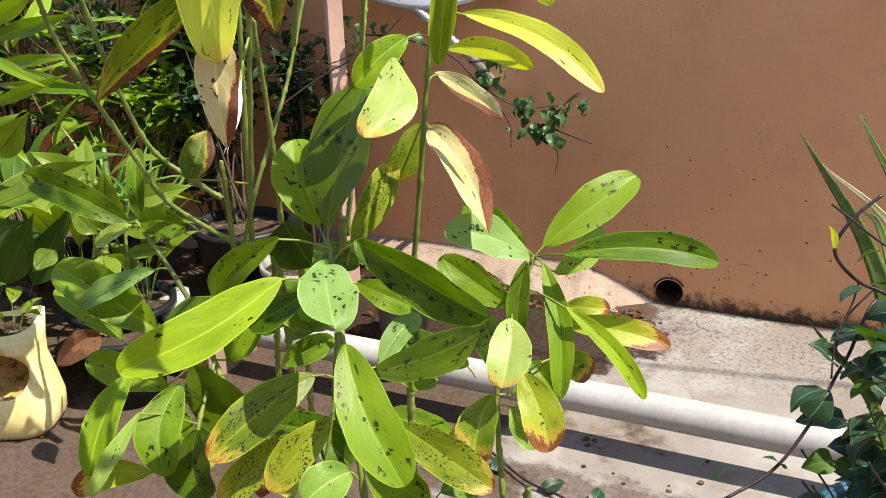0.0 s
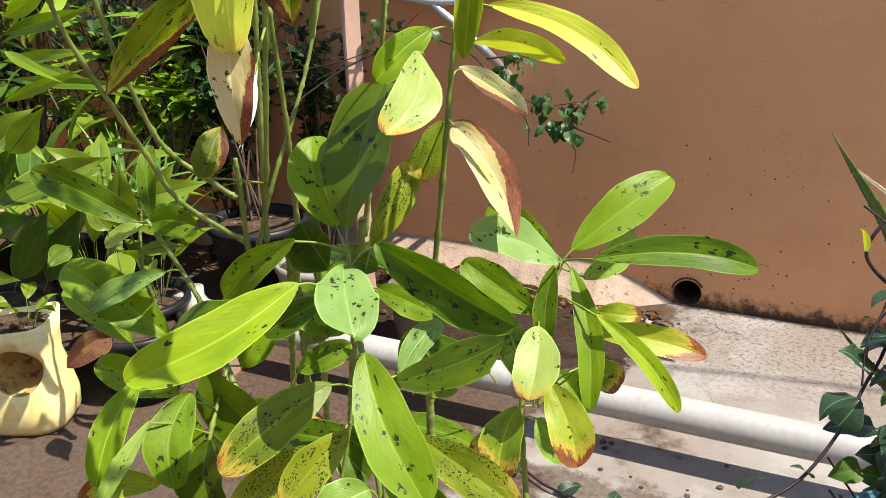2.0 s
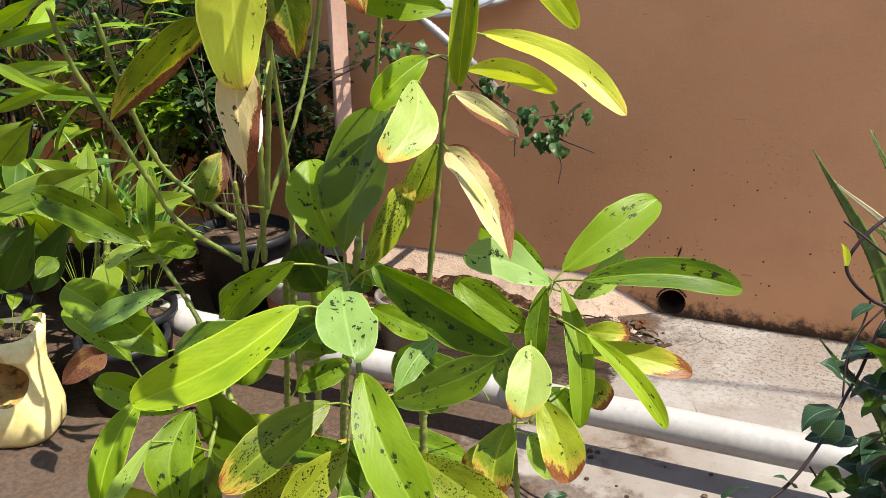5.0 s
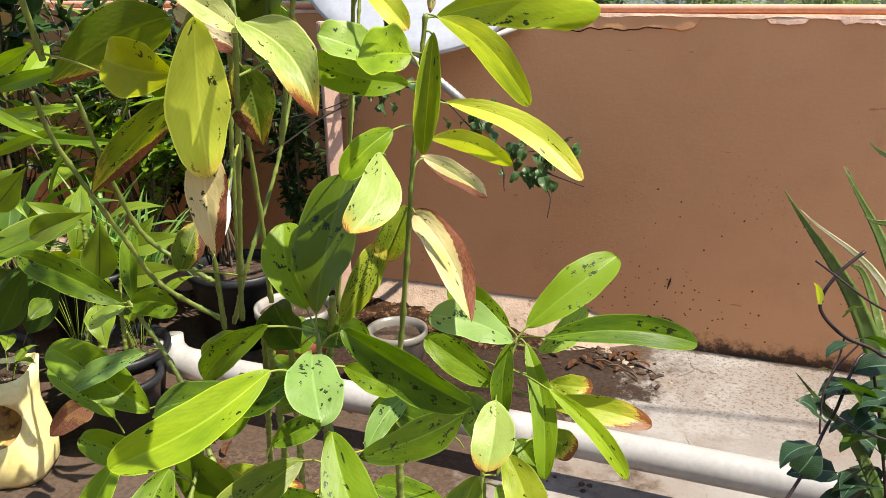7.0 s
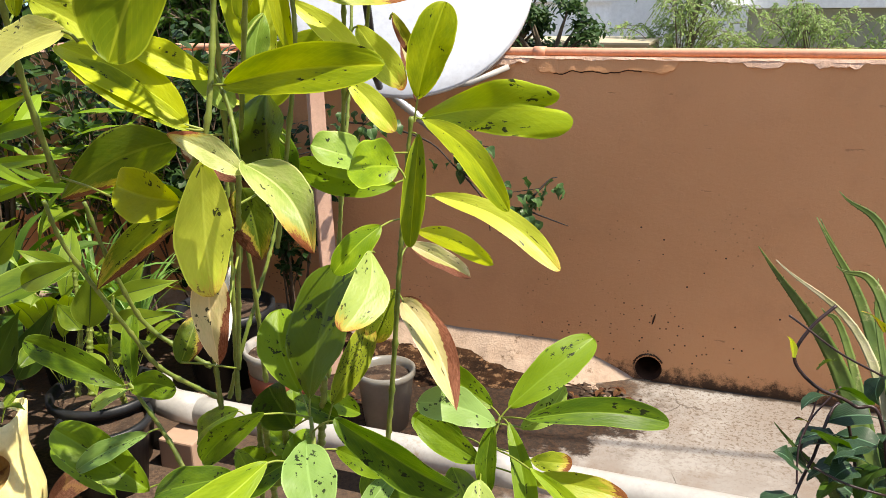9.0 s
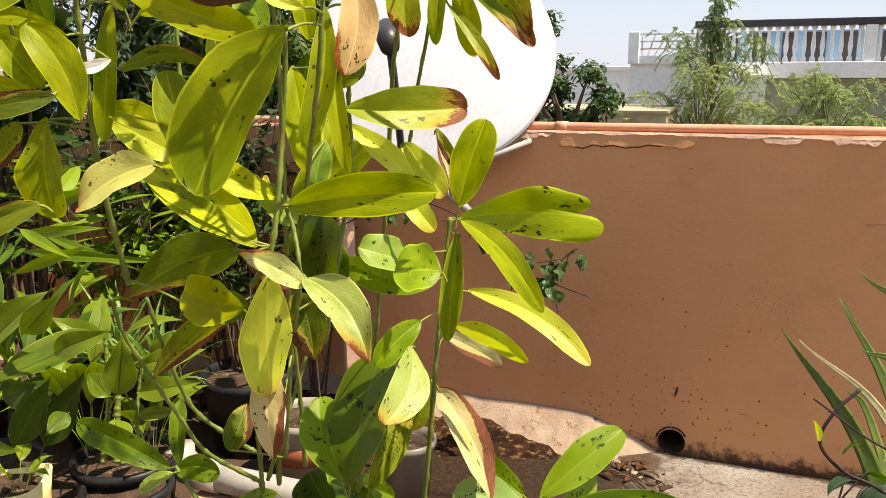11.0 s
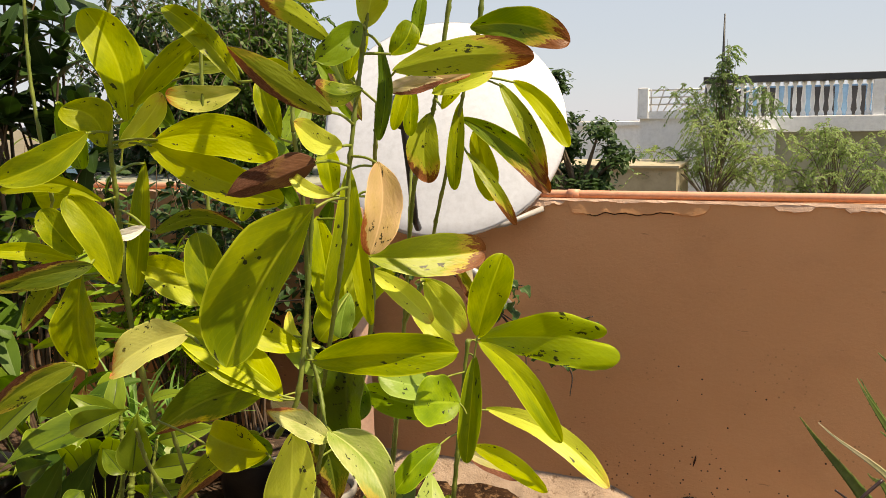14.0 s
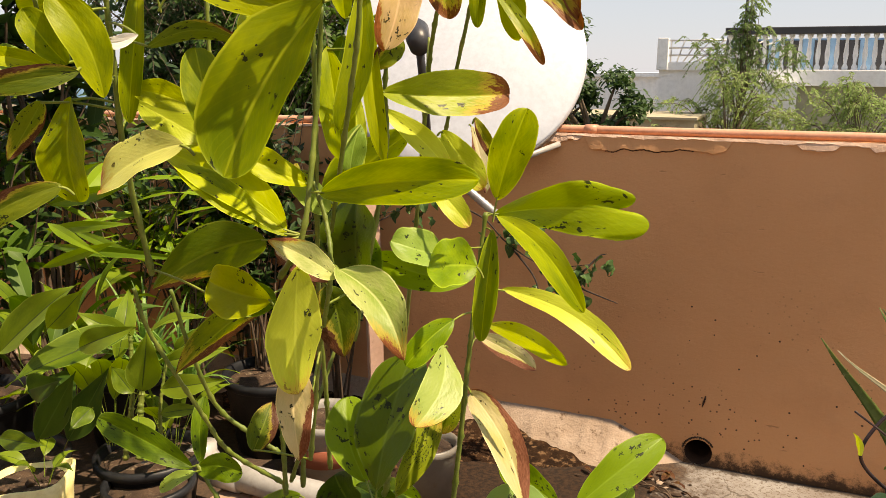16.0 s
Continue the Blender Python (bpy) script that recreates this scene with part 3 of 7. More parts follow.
class Plant:
    """A plant of single stems and leaves; leaves hang on the nearest point of a stem."""

    def __init__(self, name, place, label, category, group=""):
        self.root = thing(name, place, label, category, group)
        self.line = []
        self.count = 0

    def stem(self, radius, *points):
        span = sum((Vector(a) - Vector(b)).length for a, b in zip(points, points[1:]))
        pts = smooth_line(points, max(6, int(span / 0.0024 / (len(points) - 1))))
        bm = bmesh.new()
        r = random.Random(len(self.line))
        radii, wait = [], 3
        for i in range(len(pts)):
            k = 1.05 - 0.3 * i / len(pts)
            swell = 1.0
            wait -= 1
            if wait == 0:
                swell = r.uniform(1.25, 1.45)
                wait = r.randrange(5, 10)
            elif wait in (1, 9):
                swell = 1.08
            radii.append(radius * k * swell * r.uniform(0.97, 1.03))
            if i:
                pts[i] += Vector((r.gauss(0, 1), r.gauss(0, 1), 0)) * radius * 0.06
        tube(bm, pts, radii, 9)
        self.line += pts
        return part("stem", bm, STEM, self.root)

    def leaf(self, base, tip, width, turn, look_of, fold=0.2, sag=0.06, bend=0.0):
        b = Vector(base)
        near = min(self.line, key=lambda q: (q - b).length_squared) if self.line else None
        stalk = near if near is not None and (near - b).length < 0.04 else None
        if stalk is None:
            stalk = b - (Vector(tip) - b) * 0.12 - Vector((0, 0, 0.006))
        self.count += 1
        crumpled = look_of in ("dry", "husk", "shred", "brown", "orange", "dead", "cream")
        bm = bmesh.new()
        blade(bm, base, tip, width, turn, fold * (1.4 if crumpled else 1.0), sag, 0.10 if crumpled else 0.07 if look_of in ("mint", "pale") else 0.045,
              "notched" if look_of == "notched" else "withered" if look_of in ("dry", "husk", "dead", "rust", "cream", "edged") else "shred" if look_of == "shred" else "lance" if look_of in ("lance", "deep", "lime", "white") else "oval", self.count * 7 + len(self.root.name), bend=bend, calm=0.4)
        ob = part("leaf", bm, LEAF[look_of], self.root)
        bm = bmesh.new()
        s, axis = Vector(stalk), Vector(tip) - b
        tube(bm, smooth_line([s, s.lerp(b, 0.55) + Vector((0, 0, 0.03 * (s - b).length)), b + axis * 0.03], 4), 0.00055, 6, False)
        part("petiole", bm, PETIOLE, ob)
        return ob


# ---- the terrace ----
bm = bmesh.new()
bmesh.ops.create_grid(bm, x_segments=60, y_segments=40, size=0.5, matrix=Matrix.Translation((-0.6, 0.24, 0)) @ Matrix.Diagonal((7.2, 4.48, 1, 1)))
for q in bm.verts:
    q.co.z = 0.004 * noise.noise(q.co * 2.3)
    if q.co.y > 2.3:
        q.co.z = 0.0
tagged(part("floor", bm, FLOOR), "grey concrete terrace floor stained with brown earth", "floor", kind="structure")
slab = part("terrace_slab", boxes(((-4.2, -2.0, -0.25), (3.0, 2.6, -0.02))), HOUSE_GREY, smooth=False)
tagged(slab, "concrete roof slab under the terrace floor", "slab", kind="structure")

# parapet with the drain hole cut through it
wall = part("wall_north", boxes(((-4.2, 2.48, 0.0), (3.0, 2.60, 0.955))), WALL, smooth=False)
bm = bmesh.new()
bmesh.ops.create_cone(bm, cap_ends=True, segments=40, radius1=0.040, radius2=0.040, depth=0.5, matrix=Matrix.Translation((-0.081, 2.54, 0.039)) @ Matrix.Rotation(radians(90), 4, "X"))
cutter = part("cutter", bm, WALL)
cut = wall.modifiers.new("drain", "BOOLEAN")
cut.object, cut.operation, cut.solver = cutter, "DIFFERENCE", "EXACT"
bpy.context.view_layer.update()
holed = bpy.data.meshes.new_from_object(wall.evaluated_get(bpy.context.evaluated_depsgraph_get()))
wall.modifiers.clear()
wall.data = holed
bpy.data.objects.remove(cutter)
tagged(wall, "brown painted plaster parapet wall with mould along its foot", "wall", kind="structure")

for name, lo, hi in (("wall_east", (3.0, -2.0, 0.0), (3.12, 2.6, 0.955)), ("wall_south", (-4.2, -2.12, 0.0), (3.12, -2.0, 2.7)), ("wall_west", (-4.32, -2.12, 0.0), (-4.2, 2.6, 0.955))):
    tagged(part(name, boxes((lo, hi)), WALL, smooth=False), "brown painted plaster wall closing the terrace", "wall", kind="structure")

# drain pipe end in the hole
bm = bmesh.new()
ring = [(0.001, 0.60), (0.038, 0.599), (0.038, 0.0), (0.0396, 0.0), (0.0396, 0.62), (0.001, 0.622)]
lathe(bm, ring)
bmesh.ops.transform(bm, matrix=Matrix.Translation((-0.081, 2.486, 0.039)) @ Matrix.Rotation(radians(-90), 4, "X"), verts=bm.verts)
tagged(part("drain_pipe", bm, GAP_DARK), "dark round drain hole through the foot of the wall", "drain pipe")


def rim_strip(name, x0, x1, top, low, wobble, proud, material, seed):
    """A strip of plaster along the head of the wall with a broken lower edge."""
    bm = bmesh.new()
    steps = int((x1 - x0) / 0.006)
    prev = None
    for i in range(steps + 1):
        x = x0 + (x1 - x0) * i / steps
        p = Vector((x * 9, seed, 0))
        fall = low + wobble * (noise.noise(p) + 0.5 * noise.noise(p * 3.7) + 0.3 * noise.noise(p * 11))
        out = proud * (0.75 + 0.3 * noise.noise(p * 2 + Vector((0, 5, 0))) + 0.12 * noise.noise(p * 5))
        taper = min(1.0, 45 * (x - x0) + 0.05, 45 * (x1 - x) + 0.05) if x1 - x0 < 1 else 1.0
        fall = max(fall * taper, 0.002)
        out *= taper
        now = [bm.verts.new((x, y, z)) for y, z in ((2.479, top), (2.479 - 0.25 * out, top - 0.002), (2.479 - out, top - fall), (2.481, top - fall - 0.003))]
        if prev:
            for k in range(3):
                bm.faces.new((prev[k], now[k], now[k + 1], prev[k + 1]))
        else:
            bm.faces.new(now)
        prev = now
    bm.faces.new(prev[::-1])
    return part(name, bm, material, wall, smooth=False)


rim_strip("plaster_rim", -4.2, 3.0, 0.957, 0.0075, 0.007, 0.005, PLASTER, 1.0)["label"] = "broken pale plaster edge"
rim_strip("plaster_lip", -0.46, -0.05, 0.956, 0.038, 0.012, 0.006, WALL, 7.0)
# dark strip just below the lip, coloured like the shaded gap behind it
rim_strip("crack", -0.42, -0.13, 0.956, 0.0405, 0.012, 0.002, GAP_DARK, 7.0)["label"] = "dark crack in the plaster"
rim_strip("plaster_lip", 0.095, 0.215, 0.956, 0.021, 0.012, 0.009, PLASTER, 9.0)
rim_strip("plaster_lip", 0.265, 0.40, 0.956, 0.017, 0.012, 0.008, PLASTER, 4.0)
rim_strip("plaster_lip", 0.62, 0.78, 0.956, 0.022, 0.014, 0.009, PLASTER, 6.0)
bm = bmesh.new()
tube(bm, [(-0.079, 2.4795, 0.182), (-0.076, 2.4785, 0.196), (-0.073, 2.4785, 0.208), (-0.071, 2.4795, 0.219)], [0.0008, 0.003, 0.0025, 0.0006], 6)
part("gouge", bm, GAP_DARK, wall, "dark gouge in the paint")
rim_strip("plaster_rim", -0.66, -0.46, 0.953, 0.026, 0.02, 0.010, PLASTER, 3.0)

bm = bmesh.new()
tube(bm, [(x, 2.505 + 0.002 * math.sin(x * 2), 0.968 + 0.0015 * math.sin(x * 3.1)) for x in np.linspace(-4.1, 2.95, 60)], 0.0125, 14)
top_pipe = tagged(part("painted_pipe", bm, PIPE_PAINTED), "salmon painted water pipe lying along the wall head", "pipe")
for x in (-0.46, 1.9):
    bm = bmesh.new()
    tube(bm, [(x, 2.505 + 0.002 * math.sin(x * 2), 0.968 + 0.0015 * math.sin(x * 3.1)), (x + 0.035, 2.505 + 0.002 * math.sin(x * 2), 0.968 + 0.0015 * math.sin(x * 3.1))], 0.0155, 14)
    part("coupling", bm, PIPE_PAINTED, top_pipe)

# sloping plaster fillet at the foot of the wall
bm = bmesh.new()
prev = None
for i in range(401):
    x = -4.2 + 4.12 * i / 400
    fade = min(1.0, max(0.0, (-0.125 - x) / 0.21))
    wob = noise.noise(Vector((x * 4, 0, 0))) + 0.25 * noise.noise(Vector((x * 17, 3, 0)))
    h, d = (0.098 + 0.006 * wob - 0.022 * max(0.0, x + 0.55)) * fade ** 0.8 + 0.001, (0.125 + 0.035 * wob) * fade ** 0.7 + 0.004
    now = []
    for k in range(10):
        v = k / 9
        lump = (0.007 * noise.noise(Vector((x * 15, v * 2.4, 2))) + 0.004 * noise.noise(Vector((x * 55, v * 8, 4)))) * min(1.0, fade * 1.5) * math.sin(math.pi * v)
        now.append(bm.verts.new((x, 2.4795 - d * v - 0.5 * lump, h * (1 - v) ** 1.12 - 0.006 * v + lump)))
    if prev:
        for k in range(9):
            bm.faces.new((prev[k], now[k], now[k + 1], prev[k + 1]))
    prev = now
tagged(part("plaster_fillet", bm, CEMENT), "sloping salmon cement fillet along the wall foot", "trim", kind="structure")

# damp earth washed up over the lower part of the fillet
bm = bmesh.new()
prev = None
for i in range(241):
    x = -1.75 + 1.57 * i / 240
    fade = min(1.0, max(0.0, (-0.30 - x) / 0.34), max(0.0, (x + 1.75) / 0.2))
    wob = noise.noise(Vector((x * 6, 11, 0))) + 0.35 * noise.noise(Vector((x * 19, 13, 0))) + 0.12 * noise.noise(Vector((x * 53, 17, 0)))
    top, reach = (0.050 + 0.012 * wob) * fade ** 0.7, (0.24 + 0.05 * wob) * fade ** 0.5 + 0.01
    now = []
    for k in range(9):
        v = k / 8
        lump = 0.006 * noise.noise(Vector((x * 24, v * 7, 3))) * math.sin(math.pi * v) * fade
        now.append(bm.verts.new((x, 2.44 - 0.012 * fade - reach * v, max(-0.006, top * (1 - v) ** 1.6 + lump - 0.004 * v))))
    if prev:
        for k in range(8):
            bm.faces.new((prev[k], now[k], now[k + 1], prev[k + 1]))
    prev = now
tagged(part("earth_bank", bm, DAMP_EARTH), "dark damp earth washed up against the wall foot", "soil", kind="structure")

# rough cement collar round the drain
bm = bmesh.new()
tube(bm, [(-0.081 + (0.0445 + 0.005 * noise.noise(Vector((k * 0.9, 0, 0)))) * math.cos(a), 2.479, 0.042 + (0.0445 + 0.005 * noise.noise(Vector((k * 0.9, 5, 0)))) * math.sin(a)) for k, a in enumerate(np.linspace(0.5, 3.0, 40))], [0.0028 + 0.0035 * noise.noise(Vector((k * 0.9, 9, 0))) for k in range(40)], 8)
tagged(part("drain_collar", bm, SOIL), "rough dirty cement collar round the drain hole", "trim", kind="structure")

# flat pieces broken off the fillet
r = random.Random(15)
for i in range(34):
    k = r.random()
    x, y = -0.37 + 0.33 * k + r.gauss(0, 0.012), 2.425 - 0.19 * k ** 1.4 + r.gauss(0, 0.014)
    s = r.uniform(0.005, 0.015)
    bm = bmesh.new()
    bmesh.ops.create_icosphere(bm, subdivisions=1, radius=s)
    turn = r.uniform(0, 3)
    for q in bm.verts:
        q.co *= r.uniform(0.65, 1.2)
        q.co = Vector((q.co.x * 1.4, q.co.y * 0.7, q.co.z * 0.35))
        q.co.rotate(Matrix.Rotation(turn, 3, "Z"))
        q.co += Vector((x, y, s * 0.22))
    tagged(part("plaster_fragment", bm, SOIL if i % 4 else CEMENT, smooth=False), "flat dirty piece of broken plaster on the floor", "rubble", "plaster fragments")

# thin dead twigs and roots lying in the dirt by the fillet
r = random.Random(23)
for i in range(8):
    k = r.random()
    x, y = -0.40 + 0.34 * k, 2.40 - 0.17 * k + r.gauss(0, 0.02)
    a, half = r.gauss(-0.4, 0.5), r.uniform(0.018, 0.05)
    wx, wy = half * math.cos(a), half * math.sin(a)
    bm = bmesh.new()
    tube(bm, smooth_line([(x - wx, y - wy, 0.004), (x, y + r.gauss(0, 0.006), 0.011), (x + wx, y + wy, 0.004)], 4), [0.0011, 0.0017, 0.0020, 0.0021, 0.0021, 0.0019, 0.0017, 0.0014, 0.0008], 6)
    tagged(part("twig", bm, TWIG if i % 3 else DAMP_EARTH), "thin dead twig lying in the dirt", "twig", "dead twigs")

# crumbs of broken cement by the drain and the pipe
r = random.Random(11)
for i in range(34):
    if i < 20:
        x, y = r.uniform(-0.42, -0.05), r.uniform(2.2, 2.42)
    else:
        x, y = r.uniform(-0.25, 0.15), r.uniform(1.58, 1.72)
    s = r.uniform(0.003, 0.009)
    bm = bmesh.new()
    bmesh.ops.create_icosphere(bm, subdivisions=1, radius=s)
    for q in bm.verts:
        q.co *= r.uniform(0.7, 1.2)
        q.co.z *= 0.4
        q.co += Vector((x, y, s * 0.3))
    tagged(part("cement_crumb", bm, SOIL, smooth=False), "dark crumb of broken cement on the floor", "rubble", "cement crumbs")

# square timber post standing before the wall
post = thing("post", (-1.02, 2.235, 0.0), "square pale pink painted post standing before the parapet", "post")
bm = bmesh.new()
bmesh.ops.create_grid(bm, x_segments=1, y_segments=1, size=0.0225)
foot = bm.faces[:]
for k in range(24):
    made = bmesh.ops.extrude_face_region(bm, geom=foot)["geom"]
    foot = [f for f in made if isinstance(f, bmesh.types.BMFace)]
    bmesh.ops.translate(bm, vec=(0, 0, 0.94 / 24), verts=[q for q in made if isinstance(q, bmesh.types.BMVert)])
bmesh.ops.bevel(bm, geom=[e for e in bm.edges if len(e.link_faces) == 2 and e.calc_face_angle(0) > 1.0], offset=0.003, segments=2, affect="EDGES")
bmesh.ops.rotate(bm, cent=(0, 0, 0), matrix=Matrix.Rotation(radians(38), 3, "Z"), verts=bm.verts)
for q in bm.verts:
    q.co += Vector((-1.02 - 0.02 * (q.co.z - 0.5), 2.235, 0.0)) + Vector((1, 0.4, 0)) * 0.003 * noise.noise(q.co * 7)
part("shaft", bm, PINK_PAINT, post, smooth=False)

# long white pipe on the floor, with its elbow
drain = thing("floor_pipe", (-0.4, 1.69, 0.0), "white plastic drain pipe carried on bricks over the floor", "pipe")
LINE = [(x, 1.695 - 0.012 * x, 0.115) for x in np.linspace(-1.18, 2.6, 30)]
bm = bmesh.new()
tube(bm, LINE, 0.036, 28)
long_tube = part("tube", bm, PIPE_WHITE, drain)
bm = bmesh.new()
tube(bm, [(-1.12, 1.709, 0.115), (-1.19, 1.71, 0.116), (-1.225, 1.711, 0.122), (-1.25, 1.712, 0.145), (-1.255, 1.712, 0.18)], [0.041, 0.041, 0.041, 0.041, 0.042], 24)
part("elbow", bm, PIPE_WHITE, drain)
bm = bmesh.new()
tube(bm, [(-0.36, 1.6993, 0.115), (-0.27, 1.6982, 0.115)], 0.0395, 28)
part("coupling", bm, PIPE_WHITE, long_tube)
for x in (-1.13, 0.86, 2.3):
    part("brick", boxes(((x - 0.05, 1.695 - 0.012 * x - 0.1, -0.004), (x + 0.05, 1.695 - 0.012 * x + 0.1, 0.078)), bevel=0.005), HOUSE_BROWN, drain, "brown brick support", smooth=False)


# ---- pots ----
def pot(name, x, y, top, low, height, material, label, soil=0.88, rim=0.008, sides=36, group="plant pots"):
    t = thing(name, (x, y, 0.0), label, "plant pot", group)
    bm = bmesh.new()
    lathe(bm, [(low, 0.001), (low + (top - low) * 0.9, height * 0.86), (top, height * 0.88), (top + rim, height * 0.9), (top + rim, height), (top - 0.004, height), (top - 0.008, height * 0.9), (low * 0.95, height * 0.5)], (x, y, 0), sides)
    body = part("body", bm, material, t)
    bm = bmesh.new()
    bmesh.ops.create_circle(bm, cap_ends=False, segments=28, radius=top - 0.007, matrix=Matrix.Translation((x, y, height * soil)))
    bmesh.ops.contextual_create(bm, geom=bm.edges[:])
    bmesh.ops.poke(bm, faces=bm.faces[:])
    bmesh.ops.subdivide_edges(bm, edges=bm.edges[:], cuts=3, use_grid_fill=True)
    for q in bm.verts:
        if (q.co.xy - Vector((x, y))).length < top * 0.9:
            q.co.z += 0.008 * noise.noise(q.co * 40) + 0.004
    part("soil", bm, SOIL, t)
    return t


pot("plant_pot", -0.725, 1.985, 0.078, 0.058, 0.17, POT_CLEAR, "translucent grey white plastic pot of dry soil", soil=0.86, rim=0.003)
bowl = pot("plant_pot", -1.03, 1.97, 0.105, 0.075, 0.20, POT_WHITE, "dirty white plastic pot with a red band", rim=0.004)
bm = bmesh.new()
lathe(bm, [(0.0905, 0.075), (0.0925, 0.076), (0.099, 0.13), (0.097, 0.131)], (-1.03, 1.97, 0), 36)
part("band", bm, POT_RED, bowl, "red painted band")
pot("plant_pot", -1.32, 1.60, 0.125, 0.095, 0.20, BLACK, "black plastic nursery pot with dark soil")
pot("plant_pot", -1.58, 1.42, 0.125, 0.095, 0.22, BLACK, "black plastic nursery pot with dark soil")
pot("plant_pot", -1.30, 2.10, 0.14, 0.11, 0.24, BLACK, "large black plastic nursery pot")
pot("plant_pot", -1.72, 1.95, 0.14, 0.11, 0.24, BLACK, "large black plastic nursery pot")
pot("plant_pot", -1.95, 1.62, 0.14, 0.11, 0.24, BLACK, "large black plastic nursery pot")
pot("plant_pot", -0.10, 0.68, 0.12, 0.09, 0.22, BLACK, "black plastic nursery pot of the speckled shrub")
pot("plant_pot", -1.24, 1.51, 0.10, 0.08, 0.18, BLACK, "black plastic nursery pot with dark soil")
pot("plant_pot", -0.33, 0.85, 0.12, 0.09, 0.22, BLACK, "black plastic nursery pot of the tall shrub")


def jerry_can():
    """A yellow oil can with its side cut open, used as a planter."""
    t = thing("jerry_can", (-1.395, 1.315, 0.0), "cut yellow plastic jerry can used as a planter", "planter")
    bm = bmesh.new()
    rings = []
    n = 36
    for z, wide, deep in ((0.002, 0.088, 0.075), (0.018, 0.098, 0.084), (0.06, 0.101, 0.086), (0.11, 0.092, 0.08), (0.165, 0.080, 0.073), (0.21, 0.083, 0.076), (0.25, 0.091, 0.082), (0.251, 0.086, 0.077), (0.23, 0.082, 0.074)):
        ring = []
        for k in range(n):
            a = 2 * math.pi * k / n
            c, s = math.cos(a), math.sin(a)
            f = 1 / (abs(c) ** 3.2 + abs(s) ** 3.2) ** (1 / 3.2)
            lift = 0.014 * math.cos(a) + 0.004 * math.sin(3 * a) if z > 0.24 else 0.0
            ring.append(bm.verts.new((wide * c * f, deep * s * f, z + lift)))
        rings.append(ring)
    for a, b in zip(rings, rings[1:]):
        for k in range(n):
            bm.faces.new((a[k], a[(k + 1) % n], b[(k + 1) % n], b[k]))
    bm.faces.new(rings[0][::-1])
    m = Matrix.Translation((-1.395, 1.315, 0.0)) @ Matrix.Rotation(radians(24), 4, "Z")
    bmesh.ops.contextual_create(bm, geom=[e for e in bm.edges if e.is_boundary])
    bmesh.ops.transform(bm, matrix=m, verts=bm.verts)
    body = part("body", bm, YELLOW, t)
    # the hollow of the carrying handle
    bm = bmesh.new()
    bmesh.ops.create_uvsphere(bm, u_segments=28, v_segments=18, radius=1.0, matrix=m @ Matrix.Translation((0.022, -0.088, 0.160)) @ Matrix.Diagonal((0.054, 0.100, 0.055, 1)))
    hollow = part("hollow", bm, YELLOW_DIRTY_SHADED)
    cut = body.modifiers.new("hollow", "BOOLEAN")
    cut.object, cut.operation, cut.solver, cut.material_mode = hollow, "DIFFERENCE", "EXACT", "TRANSFER"
    bpy.context.view_layer.update()
    made = bpy.data.meshes.new_from_object(body.evaluated_get(bpy.context.evaluated_depsgraph_get()))
    body.modifiers.clear()
    body.data = made
    bpy.data.objects.remove(hollow)
    bm = bmesh.new()
    bmesh.ops.create_circle(bm, cap_ends=True, segments=24, radius=0.078, matrix=m @ Matrix.Translation((0, 0, 0.2345)))
    part("soil", bm, SOIL, t)
    r = random.Random(4)
    for i in range(7):
        bm = bmesh.new()
        bmesh.ops.create_icosphere(bm, subdivisions=1, radius=0.012)
        for q in bm.verts:
            q.co *= r.uniform(0.7, 1.25)
        bmesh.ops.transform(bm, matrix=m @ Matrix.Translation((r.uniform(-0.05, 0.06), r.uniform(-0.05, 0.05), 0.238)), verts=bm.verts)
        part("clod", bm, SOIL, t, smooth=False)


jerry_can()


# ---- satellite dish behind the plants ----
dish = thing("satellite_dish", (-0.87, 2.555, 0.955), "white satellite dish on a dark pole fixed at the parapet", "satellite dish")
DISH = look((-0.845, 2.49, 1.175), (-0.42, 1.1, 1.98))
bm = bmesh.new()
rings = []
for r_, z_ in ((0.02, -0.042), (0.12, -0.037), (0.24, -0.022), (0.33, -0.003), (0.362, 0.005), (0.370, 0.005), (0.372, 0.0), (0.366, -0.005), (0.33, -0.011), (0.24, -0.030), (0.12, -0.045), (0.02, -0.050)):
    rings.append([bm.verts.new(DISH @ Vector((r_ * math.cos(a), r_ * math.sin(a), -z_ * -1))) for a in (2 * math.pi * k / 72 for k in range(72))])
for a, b in zip(rings, rings[1:]):
    for k in range(72):
        bm.faces.new((a[k], b[k], b[(k + 1) % 72], a[(k + 1) % 72]))
bm.faces.new(rings[0])
bm.faces.new(rings[-1][::-1])
bmesh.ops.recalc_face_normals(bm, faces=bm.faces[:])
part("reflector", bm, GREY_DISH, dish)
bm = bmesh.new()
ring = [DISH @ Vector((0.371 * math.cos(a), 0.371 * math.sin(a), 0.004)) for a in (2 * math.pi * k / 72 for k in range(73))]
tube(bm, ring, 0.0045, 6)
part("rim", bm, STEEL, dish)
bm = bmesh.new()
tube(bm, [(-0.87, 2.555, 0.95), (-0.87, 2.555, 1.10), (-0.865, 2.54, 1.15)], 0.022, 14)
part("pole", bm, DARK_STEEL, dish)
bm = bmesh.new()
tube(bm, [(-0.8507, 2.2872, 0.8799), (-0.8285, 2.2149, 0.9167), (-0.7885, 2.1015, 1.0581), (-0.7616, 2.0128, 1.1832)], 0.0105, 10)
feed_arm = part("feed_arm", bm, DARK_STEEL, dish)
bm = bmesh.new()
